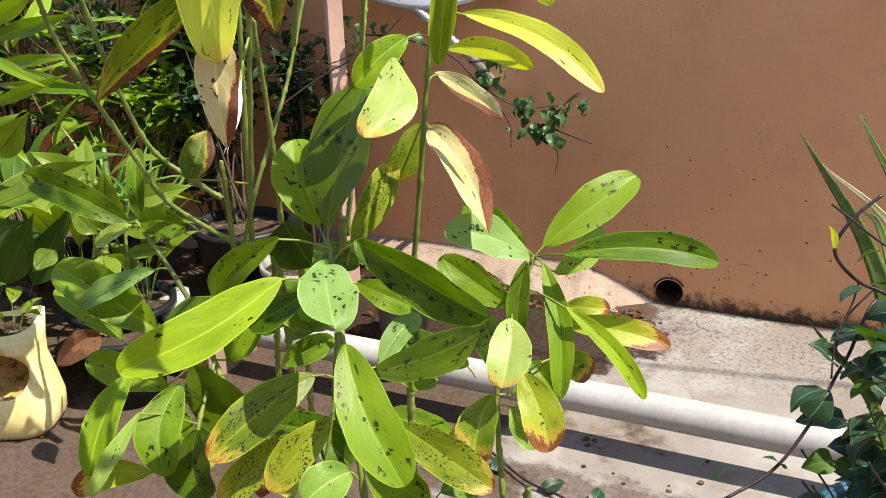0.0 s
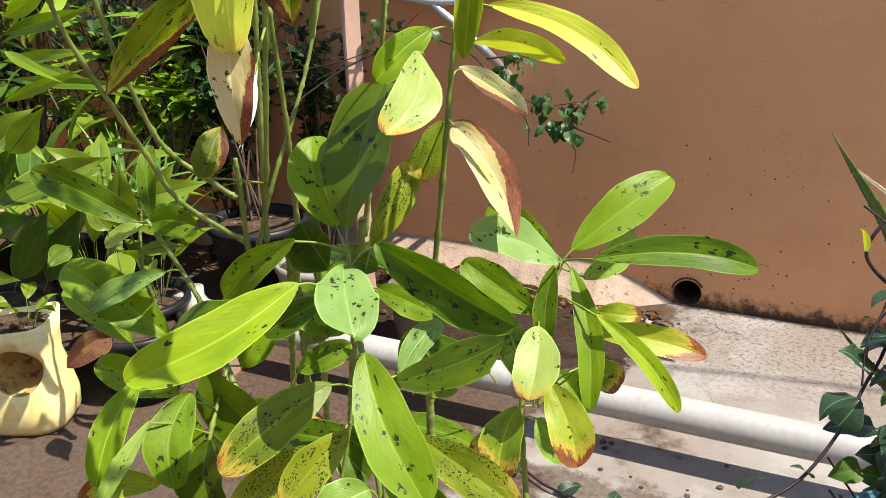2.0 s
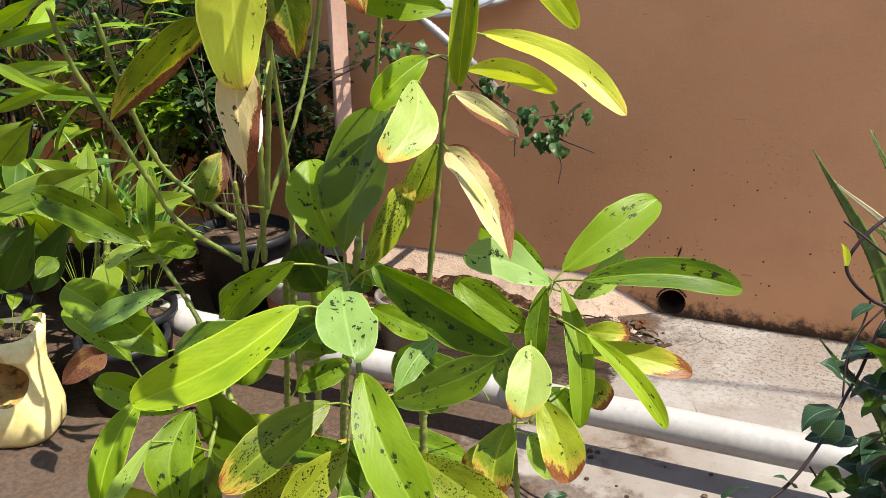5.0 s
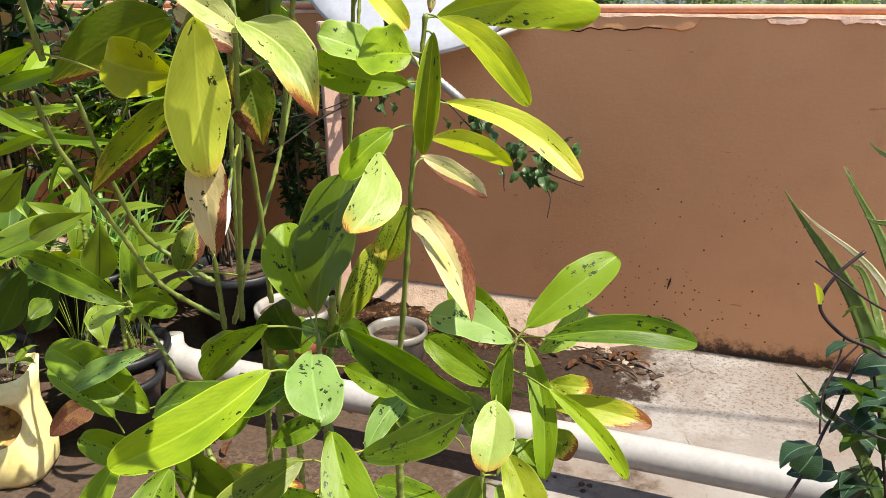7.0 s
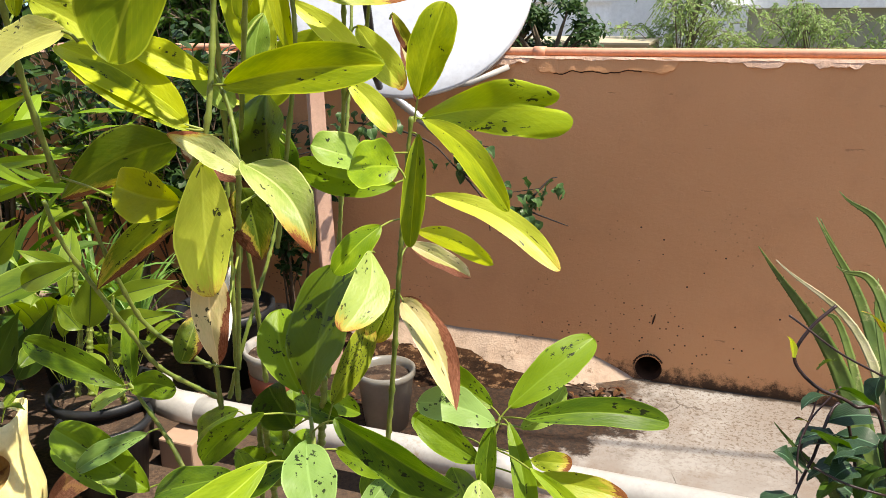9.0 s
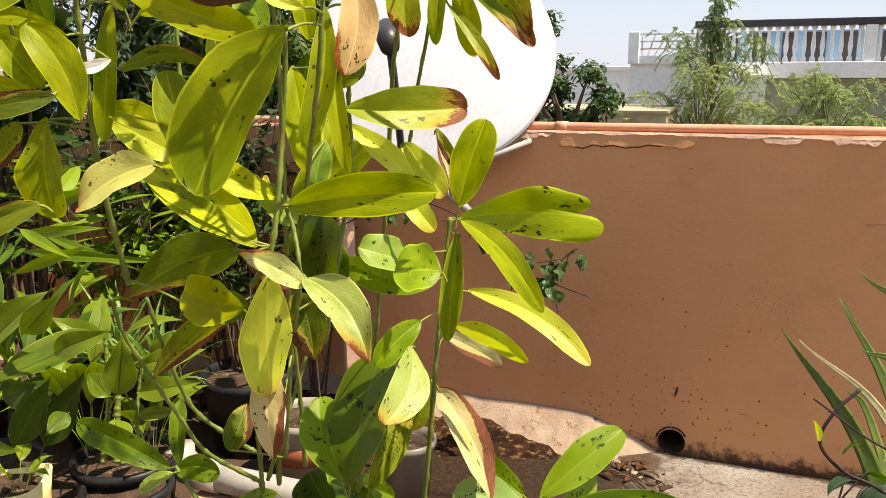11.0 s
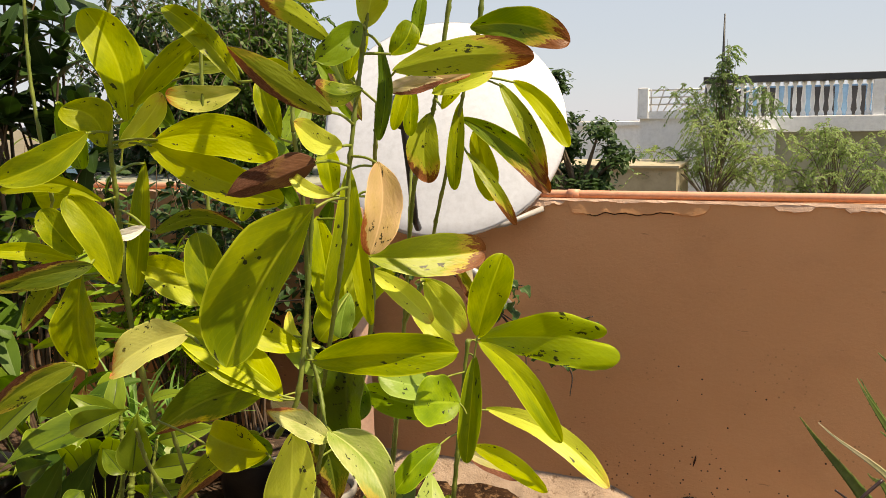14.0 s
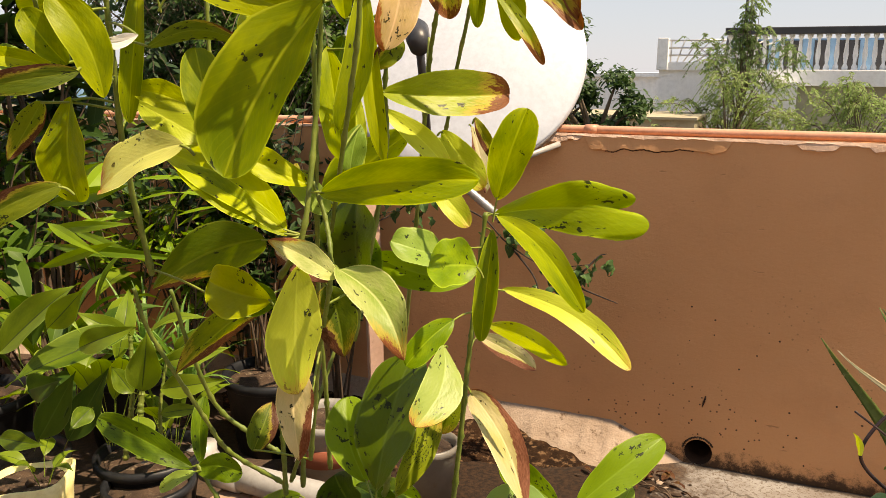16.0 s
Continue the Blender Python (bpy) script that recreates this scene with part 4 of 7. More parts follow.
tube(bm, [(-0.7460, 1.9761, 1.1871), (-0.7681, 2.0145, 1.2099), (-0.7888, 2.0527, 1.2278), (-0.8037, 2.0814, 1.2402)], [0.024, 0.030, 0.031, 0.022], 18)
part("feed_horn", bm, DARK_STEEL, feed_arm)
bm = bmesh.new()
tube(bm, [(-0.528, 2.474, 0.925), (-0.62, 2.40, 0.885), (-0.72, 2.38, 0.87), (-0.82, 2.47, 0.93), (-0.86, 2.545, 0.975)], 0.0085, 10)
part("stay_rod", bm, PIPE_WHITE, dish, "white stay rod")

bm = bmesh.new()
pts = smooth_line([(-0.90, 2.40, 0.98), (-0.845, 2.33, 0.875), (-0.76, 2.33, 0.80), (-0.68, 2.35, 0.73), (-0.64, 2.42, 0.66), (-0.63, 2.475, 0.62)], 16)
tube(bm, pts, [0.0115 if i % 2 else 0.0135 for i in range(len(pts))], 12)
tagged(part("conduit", bm, STEEL), "grey corrugated cable conduit hanging from the dish to the wall", "conduit")

# clothes line high over the terrace, unseen, set for its shadow on the floor
clothes_line = thing("clothes_line", (3.06, 2.314, 0.955), "thin clothes line out of view over the terrace, set for its shadow", "line")
bm = bmesh.new()
tube(bm, [(-4.26, 1.311, 2.9), (3.06, 2.314, 2.9)], 0.007, 6)
part("cord", bm, DARK_STEEL, clothes_line)
for x, y in ((-4.26, 1.311), (3.06, 2.314)):
    bm = bmesh.new()
    tube(bm, [(x, y, 0.955), (x, y, 2.93)], 0.015, 10)
    part("pole", bm, STEEL, clothes_line)


# ---- the speckled shrubs in front ----
front = Plant("shrub", (-0.10, 0.68, 0.19), "leggy shrub with oval speckled green leaves", "shrub", "speckled shrubs")
front.stem(0.0026, (-0.085, 0.66, 0.19), (-0.075, 0.60, 0.45), (-0.055, 0.56, 0.66))
front.stem(0.0016, (-0.0632, 0.4793, 0.7805), (-0.0818, 0.5006, 0.8481), (-0.0922, 0.5150, 0.8645), (-0.1061, 0.5330, 0.8929))
front.stem(0.0009, (-0.0905, 0.4774, 0.7740), (-0.0846, 0.4864, 0.8170), (-0.0856, 0.5013, 0.8533))
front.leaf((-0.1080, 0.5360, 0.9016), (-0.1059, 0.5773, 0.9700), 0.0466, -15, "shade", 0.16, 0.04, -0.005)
front.leaf((-0.1226, 0.5513, 0.8968), (-0.1458, 0.5716, 0.9392), 0.0268, -12, "green", 0.14, 0.04, -0.089)
front.leaf((-0.1130, 0.5710, 0.8799), (-0.1010, 0.6047, 0.9213), 0.0184, 50, "speckled", 0.34, 0.04, 0.018)
front.leaf((-0.0784, 0.5103, 0.9091), (-0.0107, 0.5074, 0.8804), 0.0237, 86, "green", 0.47, 0.04, -0.023)
front.leaf((-0.0857, 0.4932, 0.9026), (-0.0620, 0.4576, 0.8918), 0.0262, -7, "mint", 0.16, 0.04, 0.026)
front.leaf((-0.0956, 0.4721, 0.9026), (-0.1378, 0.4111, 0.8793), 0.0226, -43, "fresh", 0.41, 0.04, -0.068)
front.leaf((-0.1206, 0.5096, 0.9054), (-0.1653, 0.5101, 0.8658), 0.0164, -92, "green", 0.30, 0.04, 0.043)
front.leaf((-0.1301, 0.4928, 0.8744), (-0.1822, 0.4876, 0.8557), 0.0200, -31, "green", 0.38, 0.03)
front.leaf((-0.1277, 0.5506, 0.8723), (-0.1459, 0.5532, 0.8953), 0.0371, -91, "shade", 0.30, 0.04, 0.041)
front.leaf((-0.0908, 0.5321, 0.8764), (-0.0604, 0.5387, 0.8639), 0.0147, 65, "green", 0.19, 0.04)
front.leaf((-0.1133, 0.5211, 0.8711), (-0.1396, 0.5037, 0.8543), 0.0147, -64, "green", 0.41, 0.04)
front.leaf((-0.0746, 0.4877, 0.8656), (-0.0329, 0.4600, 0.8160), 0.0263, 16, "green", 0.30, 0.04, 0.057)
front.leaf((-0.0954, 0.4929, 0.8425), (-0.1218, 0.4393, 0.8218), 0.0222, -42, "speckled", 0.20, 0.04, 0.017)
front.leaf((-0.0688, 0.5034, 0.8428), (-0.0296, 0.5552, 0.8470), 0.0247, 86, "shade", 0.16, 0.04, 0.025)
front.leaf((-0.0701, 0.5133, 0.8399), (-0.0619, 0.5466, 0.8569), 0.0132, 32, "mint", 0.30, 0.04, -0.057)
front.leaf((-0.0465, 0.4839, 0.8306), (0.0040, 0.4737, 0.8144), 0.0196, 50, "speckled", 0.27, 0.04, -0.003)
front.leaf((-0.0764, 0.4732, 0.8331), (-0.0944, 0.4445, 0.8078), 0.0184, -44, "speckled", 0.30, 0.04, 0.028)
front.leaf((-0.0956, 0.4912, 0.8113), (-0.0772, 0.4910, 0.7939), 0.0172, 44, "green", 0.39, 0.05)
front.leaf((-0.0477, 0.4391, 0.8349), (-0.0602, 0.4201, 0.8289), 0.0193, -37, "pale", 0.30, 0.04, 0.044)
front.leaf((-0.1310, 0.5186, 0.8271), (-0.1071, 0.5336, 0.8404), 0.0147, 61, "green", 0.44, 0.02)
front.leaf((-0.0651, 0.4862, 0.7987), (-0.0281, 0.4765, 0.7960), 0.0218, 45, "green", 0.40, 0.02)
front.leaf((-0.1235, 0.5161, 0.8142), (-0.1466, 0.4987, 0.7943), 0.0184, -60, "green", 0.24, 0.06)
front.leaf((-0.1143, 0.5425, 0.7833), (-0.0907, 0.5692, 0.7375), 0.0209, 57, "green", 0.35, 0.08)
front.leaf((-0.1391, 0.5298, 0.7271), (-0.1764, 0.5611, 0.7375), 0.0241, -16, "browning", 0.15, 0.03)
front.leaf((-0.1306, 0.5784, 0.6950), (-0.1696, 0.5633, 0.6761), 0.0178, -59, "green", 0.14, 0.03)
front.leaf((-0.1238, 0.6457, 0.7524), (-0.1145, 0.6357, 0.7995), 0.0231, 157, "green", 0.16, -0.03)
front.leaf((-0.1095, 0.5960, 0.7911), (-0.0873, 0.6355, 0.7628), 0.0223, 77, "green", 0.22, 0.05)
front.leaf((-0.1546, 0.6026, 0.6979), (-0.1625, 0.6282, 0.7194), 0.0197, 10, "speckled", 0.23, 0.08)
front.leaf((-0.1007, 0.5482, 0.7678), (-0.1532, 0.5349, 0.7742), 0.0204, -51, "green", 0.30, 0.05)
front.leaf((-0.2003, 0.5915, 0.8179), (-0.1740, 0.5962, 0.8101), 0.0185, 58, "green", 0.25, 0.06)
front.leaf((-0.1618, 0.6082, 0.8572), (-0.1204, 0.5924, 0.8581), 0.0169, 56, "green", 0.19, 0.09)
front.leaf((-0.1850, 0.6073, 0.8303), (-0.1403, 0.5873, 0.8236), 0.0178, 41, "green", 0.28, 0.03)
front.leaf((-0.1544, 0.6253, 0.8500), (-0.1128, 0.6073, 0.8564), 0.0165, 38, "green", 0.44, 0.07)
front.leaf((-0.1776, 0.5602, 0.8429), (-0.1740, 0.5732, 0.8102), 0.0139, 117, "green", 0.14, -0.02)
front.leaf((-0.1829, 0.6413, 0.8459), (-0.1770, 0.6266, 0.8248), 0.0193, -7, "green", 0.26, 0.06)
front.leaf((-0.1551, 0.6160, 0.8314), (-0.1546, 0.5784, 0.8210), 0.0191, -34, "green", 0.33, 0.06)
front.leaf((-0.1939, 0.5883, 0.8536), (-0.2400, 0.5990, 0.8177), 0.0214, -59, "green", 0.13, 0.07)
front.leaf((-0.1759, 0.5823, 0.8198), (-0.1442, 0.5977, 0.8134), 0.0166, 63, "green", 0.41, 0.08)
front.leaf((-0.1408, 0.5865, 0.8220), (-0.1817, 0.6002, 0.7993), 0.0178, -80, "green", 0.24, 0.09)
front.leaf((-0.0990, 0.4805, 0.8143), (-0.1288, 0.4505, 0.7864), 0.0180, -48, "speckled", 0.30, 0.04, 0.025)
right = Plant("shrub", (-0.06, 0.70, 0.19), "low shrub shoot with narrow green leaves and rusty tips", "shrub", "speckled shrubs")
right.stem(0.003, (-0.06, 0.69, 0.19), (-0.03, 0.64, 0.5), (-0.012, 0.60, 0.72))
right.stem(0.0015, (-0.0124, 0.5451, 0.7527), (-0.0229, 0.5645, 0.8083), (-0.0183, 0.5726, 0.8507), (-0.0110, 0.5881, 0.8806))
right.stem(0.0010, (-0.0105, 0.5495, 0.8160), (-0.0050, 0.5563, 0.8271))
right.leaf((-0.0071, 0.5919, 0.8859), (0.0346, 0.6337, 0.9191), 0.0231, 47, "green", 0.20, 0.04, -0.008)
right.leaf((0.0069, 0.5756, 0.8891), (0.0847, 0.6047, 0.8861), 0.0173, 50, "green", 0.43, 0.04, -0.051)
right.leaf((-0.0071, 0.5647, 0.8898), (-0.0442, 0.5411, 0.9090), 0.0213, -50, "mint", 0.20, 0.04, 0.067)
right.leaf((-0.0061, 0.5891, 0.8781), (0.0160, 0.5498, 0.8195), 0.0137, 10, "green", 0.41, 0.04, -0.059)
right.leaf((0.0123, 0.5671, 0.8640), (0.0577, 0.5660, 0.8191), 0.0105, 51, "fresh", 0.30, 0.04, -0.047)
right.leaf((0.0069, 0.5811, 0.8475), (0.0654, 0.5893, 0.8401), 0.0155, 55, "browning", 0.30, 0.04, -0.027)
right.leaf((-0.0129, 0.5550, 0.8587), (-0.0082, 0.5239, 0.8352), 0.0222, -7, "fading", 0.27, 0.04, -0.026)
right.leaf((-0.0121, 0.5770, 0.8826), (-0.0111, 0.5620, 0.8463), 0.0125, 2, "green", 0.30, 0.04, 0.040)
right.leaf((-0.0042, 0.5474, 0.8324), (0.0159, 0.5299, 0.7997), 0.0220, 24, "browning", 0.30, 0.04, -0.050)
right.leaf((-0.0176, 0.5376, 0.8216), (-0.0190, 0.5142, 0.7948), 0.0219, 0, "browning", 0.30, 0.04, 0.054)
right.leaf((-0.0212, 0.5835, 0.8511), (-0.0606, 0.5780, 0.8769), 0.0184, -70, "green", 0.30, 0.04, -0.000)
right.leaf((0.0054, 0.5829, 0.8256), (0.0252, 0.5866, 0.8161), 0.0170, 60, "browning", 0.45, 0.06)
right.leaf((0.0062, 0.5943, 0.8519), (0.0300, 0.6025, 0.8494), 0.0132, 65, "browning", 0.20, 0.06)
right.leaf((-0.0183, 0.5971, 0.8813), (-0.0569, 0.6019, 0.9012), 0.0191, -58, "green", 0.27, 0.05)
right.leaf((-0.0390, 0.6013, 0.8558), (-0.0697, 0.5943, 0.8676), 0.0171, -69, "green", 0.42, 0.02)
right.leaf((-0.0032, 0.6072, 0.8641), (0.0191, 0.6261, 0.8881), 0.0157, 47, "pale", 0.30, 0.04, 0.104)
right.leaf((-0.0074, 0.5767, 0.8228), (0.0101, 0.5668, 0.8105), 0.0186, 42, "green", 0.43, 0.06)
right.leaf((-0.0121, 0.5558, 0.8049), (0.0064, 0.5545, 0.7848), 0.0184, 56, "pale", 0.16, 0.05)
right.leaf((-0.0587, 0.5680, 0.7268), (-0.0382, 0.6084, 0.7189), 0.0228, 49, "green", 0.15, 0.07)
right.leaf((-0.0563, 0.6347, 0.7377), (-0.0697, 0.6149, 0.7224), 0.0171, -40, "browning", 0.39, 0.08)
right.leaf((-0.0296, 0.6072, 0.7901), (-0.0389, 0.5831, 0.8426), 0.0200, -125, "green", 0.15, -0.02)
right.leaf((-0.0729, 0.6389, 0.7165), (-0.1360, 0.6490, 0.7142), 0.0211, -27, "green", 0.24, 0.03)
right.leaf((-0.0671, 0.6418, 0.7727), (-0.0974, 0.6049, 0.8091), 0.0203, -82, "green", 0.13, 0.04)
low = Plant("shrub", (-0.14, 0.71, 0.19), "low shrub shoot with soft green leaves", "shrub", "speckled shrubs")
low.stem(0.003, (-0.14, 0.70, 0.19), (-0.15, 0.66, 0.5), (-0.155, 0.60, 0.70))
low.stem(0.0016, (-0.1635, 0.5099, 0.8092), (-0.2032, 0.5344, 0.8492), (-0.2364, 0.5389, 0.8906))
low.stem(0.0013, (-0.1645, 0.4683, 0.7661), (-0.1635, 0.4830, 0.8002), (-0.1714, 0.5130, 0.8238))
low.leaf((-0.1942, 0.4736, 0.8334), (-0.1931, 0.4353, 0.7962), 0.0164, -31, "fresh", 0.41, 0.04, 0.067)
low.leaf((-0.1693, 0.4809, 0.8278), (-0.1583, 0.4488, 0.7959), 0.0230, -15, "green", 0.30, 0.04, 0.129)
low.leaf((-0.1729, 0.4556, 0.8257), (-0.1841, 0.4259, 0.7931), 0.0089, -28, "pale", 0.30, 0.04, 0.009)
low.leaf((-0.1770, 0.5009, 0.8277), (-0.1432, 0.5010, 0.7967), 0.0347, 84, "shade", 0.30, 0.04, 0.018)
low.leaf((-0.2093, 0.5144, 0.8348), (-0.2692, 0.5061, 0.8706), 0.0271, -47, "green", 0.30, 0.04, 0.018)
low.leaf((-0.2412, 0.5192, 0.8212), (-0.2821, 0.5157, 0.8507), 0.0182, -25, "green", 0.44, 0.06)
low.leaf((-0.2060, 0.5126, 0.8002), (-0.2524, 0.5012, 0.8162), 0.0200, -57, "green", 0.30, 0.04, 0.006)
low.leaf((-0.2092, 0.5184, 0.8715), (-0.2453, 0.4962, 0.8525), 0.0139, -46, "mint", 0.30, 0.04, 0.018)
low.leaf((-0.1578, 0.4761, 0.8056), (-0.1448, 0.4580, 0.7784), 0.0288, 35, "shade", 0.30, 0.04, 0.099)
low.leaf((-0.1771, 0.4599, 0.7853), (-0.2145, 0.4417, 0.7767), 0.0161, -62, "browning", 0.30, 0.04, 0.105)
low.leaf((-0.3554, 0.6106, 0.7608), (-0.3673, 0.5771, 0.7472), 0.0209, -73, "dead", 0.41, 0.04, 0.113)
low.leaf((-0.1802, 0.4848, 0.8198), (-0.1670, 0.4768, 0.7885), 0.0126, 14, "green", 0.37, 0.07)
low.leaf((-0.2386, 0.5371, 0.8885), (-0.3018, 0.5242, 0.9166), 0.0194, -65, "green", 0.30, 0.04, 0.020)
low.leaf((-0.2341, 0.5399, 0.8908), (-0.2404, 0.5538, 0.9298), 0.0111, 8, "green", 0.30, 0.04, -0.035)
low.leaf((-0.2362, 0.5380, 0.8885), (-0.2088, 0.5478, 0.8863), 0.0184, 81, "green", 0.30, 0.04, -0.120)
low.leaf((-0.2302, 0.5300, 0.8912), (-0.2489, 0.5181, 0.8803), 0.0087, -53, "pale", 0.30, 0.04, 0.055)
low.leaf((-0.1754, 0.5303, 0.8139), (-0.1650, 0.5447, 0.8382), 0.0197, 60, "green", 0.33, 0.07)
low.leaf((-0.1577, 0.5122, 0.8091), (-0.1654, 0.4968, 0.7799), 0.0207, -51, "green", 0.24, 0.08)
low.leaf((-0.2250, 0.5978, 0.7408), (-0.1954, 0.6201, 0.7061), 0.0240, 64, "browning", 0.15, 0.03)
low.leaf((-0.1627, 0.5200, 0.7368), (-0.1831, 0.4990, 0.7057), 0.0227, -57, "speckled", 0.44, 0.03)
low.leaf((-0.1961, 0.5465, 0.7785), (-0.1981, 0.5317, 0.7425), 0.0183, -40, "green", 0.44, 0.09)
low.leaf((-0.2316, 0.5518, 0.7036), (-0.2302, 0.5824, 0.7229), 0.0199, 33, "browning", 0.37, 0.07)
low.leaf((-0.2167, 0.5807, 0.6789), (-0.2344, 0.5947, 0.6301), 0.0204, -159, "green", 0.36, -0.04)
low.leaf((-0.1846, 0.5852, 0.7284), (-0.1741, 0.5456, 0.7067), 0.0195, -17, "browning", 0.38, 0.06)
low.leaf((-0.1897, 0.5445, 0.7186), (-0.1716, 0.5635, 0.7358), 0.0216, 54, "green", 0.34, 0.03)
low.leaf((-0.2195, 0.5917, 0.7159), (-0.1924, 0.6429, 0.7055), 0.0212, 28, "browning", 0.15, 0.05)
low.leaf((-0.2167, 0.5569, 0.7676), (-0.2092, 0.5807, 0.7322), 0.0173, 100, "green", 0.15, -0.02)
tall = Plant("shrub", (-0.12, 0.64, 0.19), "tall shrub stem with long yellow green leaves", "shrub", "speckled shrubs")
tall.stem(0.0032, (-0.12, 0.66, 0.19), (-0.105, 0.63, 0.55), (-0.0947, 0.6078, 0.8265))
tall.stem(0.0017, (-0.0947, 0.6078, 0.8265), (-0.0912, 0.6069, 0.8525), (-0.0817, 0.5999, 0.9193), (-0.0761, 0.5973, 0.9707), (-0.0734, 0.6008, 1.0102), (-0.0701, 0.6054, 1.0527))
tall.leaf((-0.0682, 0.6166, 1.0504), (0.0257, 0.5874, 1.0612), 0.0317, 76, "notched", 0.16, 0.04, -0.030)
tall.leaf((-0.0635, 0.6073, 1.0511), (0.0007, 0.5523, 1.0183), 0.0154, 39, "olive", 0.30, 0.04, -0.057)
tall.leaf((-0.0636, 0.6190, 1.0043), (0.0174, 0.6083, 0.9687), 0.0154, 51, "yellow", 0.30, 0.04, -0.086)
tall.leaf((-0.0643, 0.5964, 0.9882), (-0.0053, 0.5509, 0.9885), 0.0115, 54, "olive", 0.30, 0.04, -0.038)
tall.leaf((-0.0835, 0.6279, 0.9697), (-0.0522, 0.6619, 0.9383), 0.0134, 75, "dry", 0.30, 0.04, -0.007)
tall.leaf((-0.0722, 0.5903, 0.9463), (-0.0190, 0.5315, 0.9144), 0.0206, 15, "husk", 0.30, 0.04, -0.048)
tall.leaf((-0.0651, 0.6040, 1.0434), (-0.0639, 0.5832, 0.9819), 0.0140, -9, "olive_shaded", 0.30, 0.04, 0.006)
tall.leaf((-0.0451, 0.5525, 1.0697), (-0.0318, 0.5579, 1.1154), 0.0213, 88, "olive", 0.20, 0.04, -0.026)
tall.leaf((-0.0669, 0.5730, 1.0202), (-0.1142, 0.5494, 1.0342), 0.0187, -89, "green", 0.30, 0.04, -0.048)
tall.leaf((-0.0761, 0.5640, 1.0364), (-0.0976, 0.5375, 1.0469), 0.0231, -53, "pale", 0.30, 0.04, -0.094)
tall.leaf((-0.1110, 0.6083, 1.0718), (-0.0782, 0.5998, 1.0448), 0.0148, 47, "yellow", 0.30, 0.04, -0.015)
tall.leaf((-0.0721, 0.5492, 0.9893), (-0.0690, 0.5070, 0.9610), 0.0223, -38, "fading", 0.20, 0.04, -0.099)
tall.leaf((-0.0763, 0.5726, 0.9966), (-0.0941, 0.5474, 0.9750), 0.0164, -60, "fresh", 0.30, 0.04, 0.045)
tall.leaf((-0.0881, 0.6168, 0.9426), (-0.0988, 0.6018, 0.9106), 0.0182, -55, "speckled", 0.32, 0.06)
tall.leaf((-0.1229, 0.7157, 1.0954), (-0.1084, 0.7098, 1.0479), 0.0140, 8, "dry", 0.31, 0.05)
tall.leaf((-0.0641, 0.5264, 1.1056), (-0.0444, 0.5301, 1.0781), 0.0147, 77, "yellow", 0.19, 0.05)
tall.leaf((-0.0468, 0.5309, 1.0396), (-0.0705, 0.5240, 1.0381), 0.0336, -38, "fresh", 0.20, 0.04, 0.033)
tall.leaf((-0.0572, 0.5521, 1.1108), (-0.0466, 0.5531, 1.0900), 0.0068, 73, "brown", 0.15, 0.03)
left = Plant("shrub", (-0.33, 0.85, 0.19), "tall bare stemmed shrub with yellowing and browned leaves", "shrub", "speckled shrubs")
left.stem(0.0028, (-0.31, 0.84, 0.19), (-0.24, 0.70, 0.6), (-0.165, 0.575, 0.87))
left.stem(0.0026, (-0.34, 0.86, 0.19), (-0.23, 0.70, 0.6), (-0.15, 0.575, 0.88))
left.stem(0.0028, (-0.30, 0.87, 0.19), (-0.22, 0.72, 0.6), (-0.125, 0.585, 0.89))
left.stem(0.0015, (-0.1810, 0.5539, 0.8750), (-0.1716, 0.5397, 0.9145), (-0.1702, 0.5364, 0.9329))
left.stem(0.0015, (-0.1719, 0.5594, 0.8795), (-0.1590, 0.5449, 0.9426), (-0.1542, 0.5404, 0.9820), (-0.1498, 0.5374, 1.0257))
left.stem(0.0015, (-0.1625, 0.5770, 0.8852), (-0.1581, 0.5675, 0.9406), (-0.1524, 0.5512, 1.0060))
left.stem(0.0014, (-0.2103, 0.6025, 0.8531), (-0.1905, 0.5939, 0.8965), (-0.1847, 0.6112, 0.9321), (-0.1803, 0.6266, 0.9646), (-0.1781, 0.6467, 1.0100))
left.stem(0.0014, (-0.1670, 0.6663, 0.8456), (-0.1516, 0.6641, 0.9523), (-0.1532, 0.6828, 1.0080), (-0.1557, 0.7011, 1.0637), (-0.1624, 0.7308, 1.1567))
left.stem(0.0011, (-0.1264, 0.4994, 0.9351), (-0.1040, 0.4755, 1.0041), (-0.0733, 0.4366, 1.0535), (-0.0784, 0.4424, 1.0754), (-0.0870, 0.4455, 1.0935))
left.stem(0.0012, (-0.0948, 0.4332, 1.0517), (-0.0821, 0.4320, 1.0729), (-0.0812, 0.4426, 1.1203), (-0.0768, 0.4412, 1.1567))
left.stem(0.0011, (-0.1176, 0.4967, 0.9954), (-0.0860, 0.4486, 1.0888), (-0.0797, 0.4390, 1.1474), (-0.0798, 0.4338, 1.1824))
left.stem(0.0011, (-0.1079, 0.5154, 0.9979), (-0.0733, 0.4838, 1.0918), (-0.0711, 0.4815, 1.1283), (-0.0584, 0.4631, 1.1719), (-0.0543, 0.4584, 1.1936))
left.stem(0.0010, (-0.1133, 0.4911, 1.0169), (-0.0779, 0.4520, 1.0887), (-0.0545, 0.4260, 1.1377), (-0.0485, 0.4241, 1.1772), (-0.0462, 0.4308, 1.2114), (-0.0449, 0.4338, 1.2264))
left.stem(0.0009, (-0.0462, 0.4308, 1.2114), (-0.0469, 0.4361, 1.2456), (-0.0502, 0.4412, 1.2842))
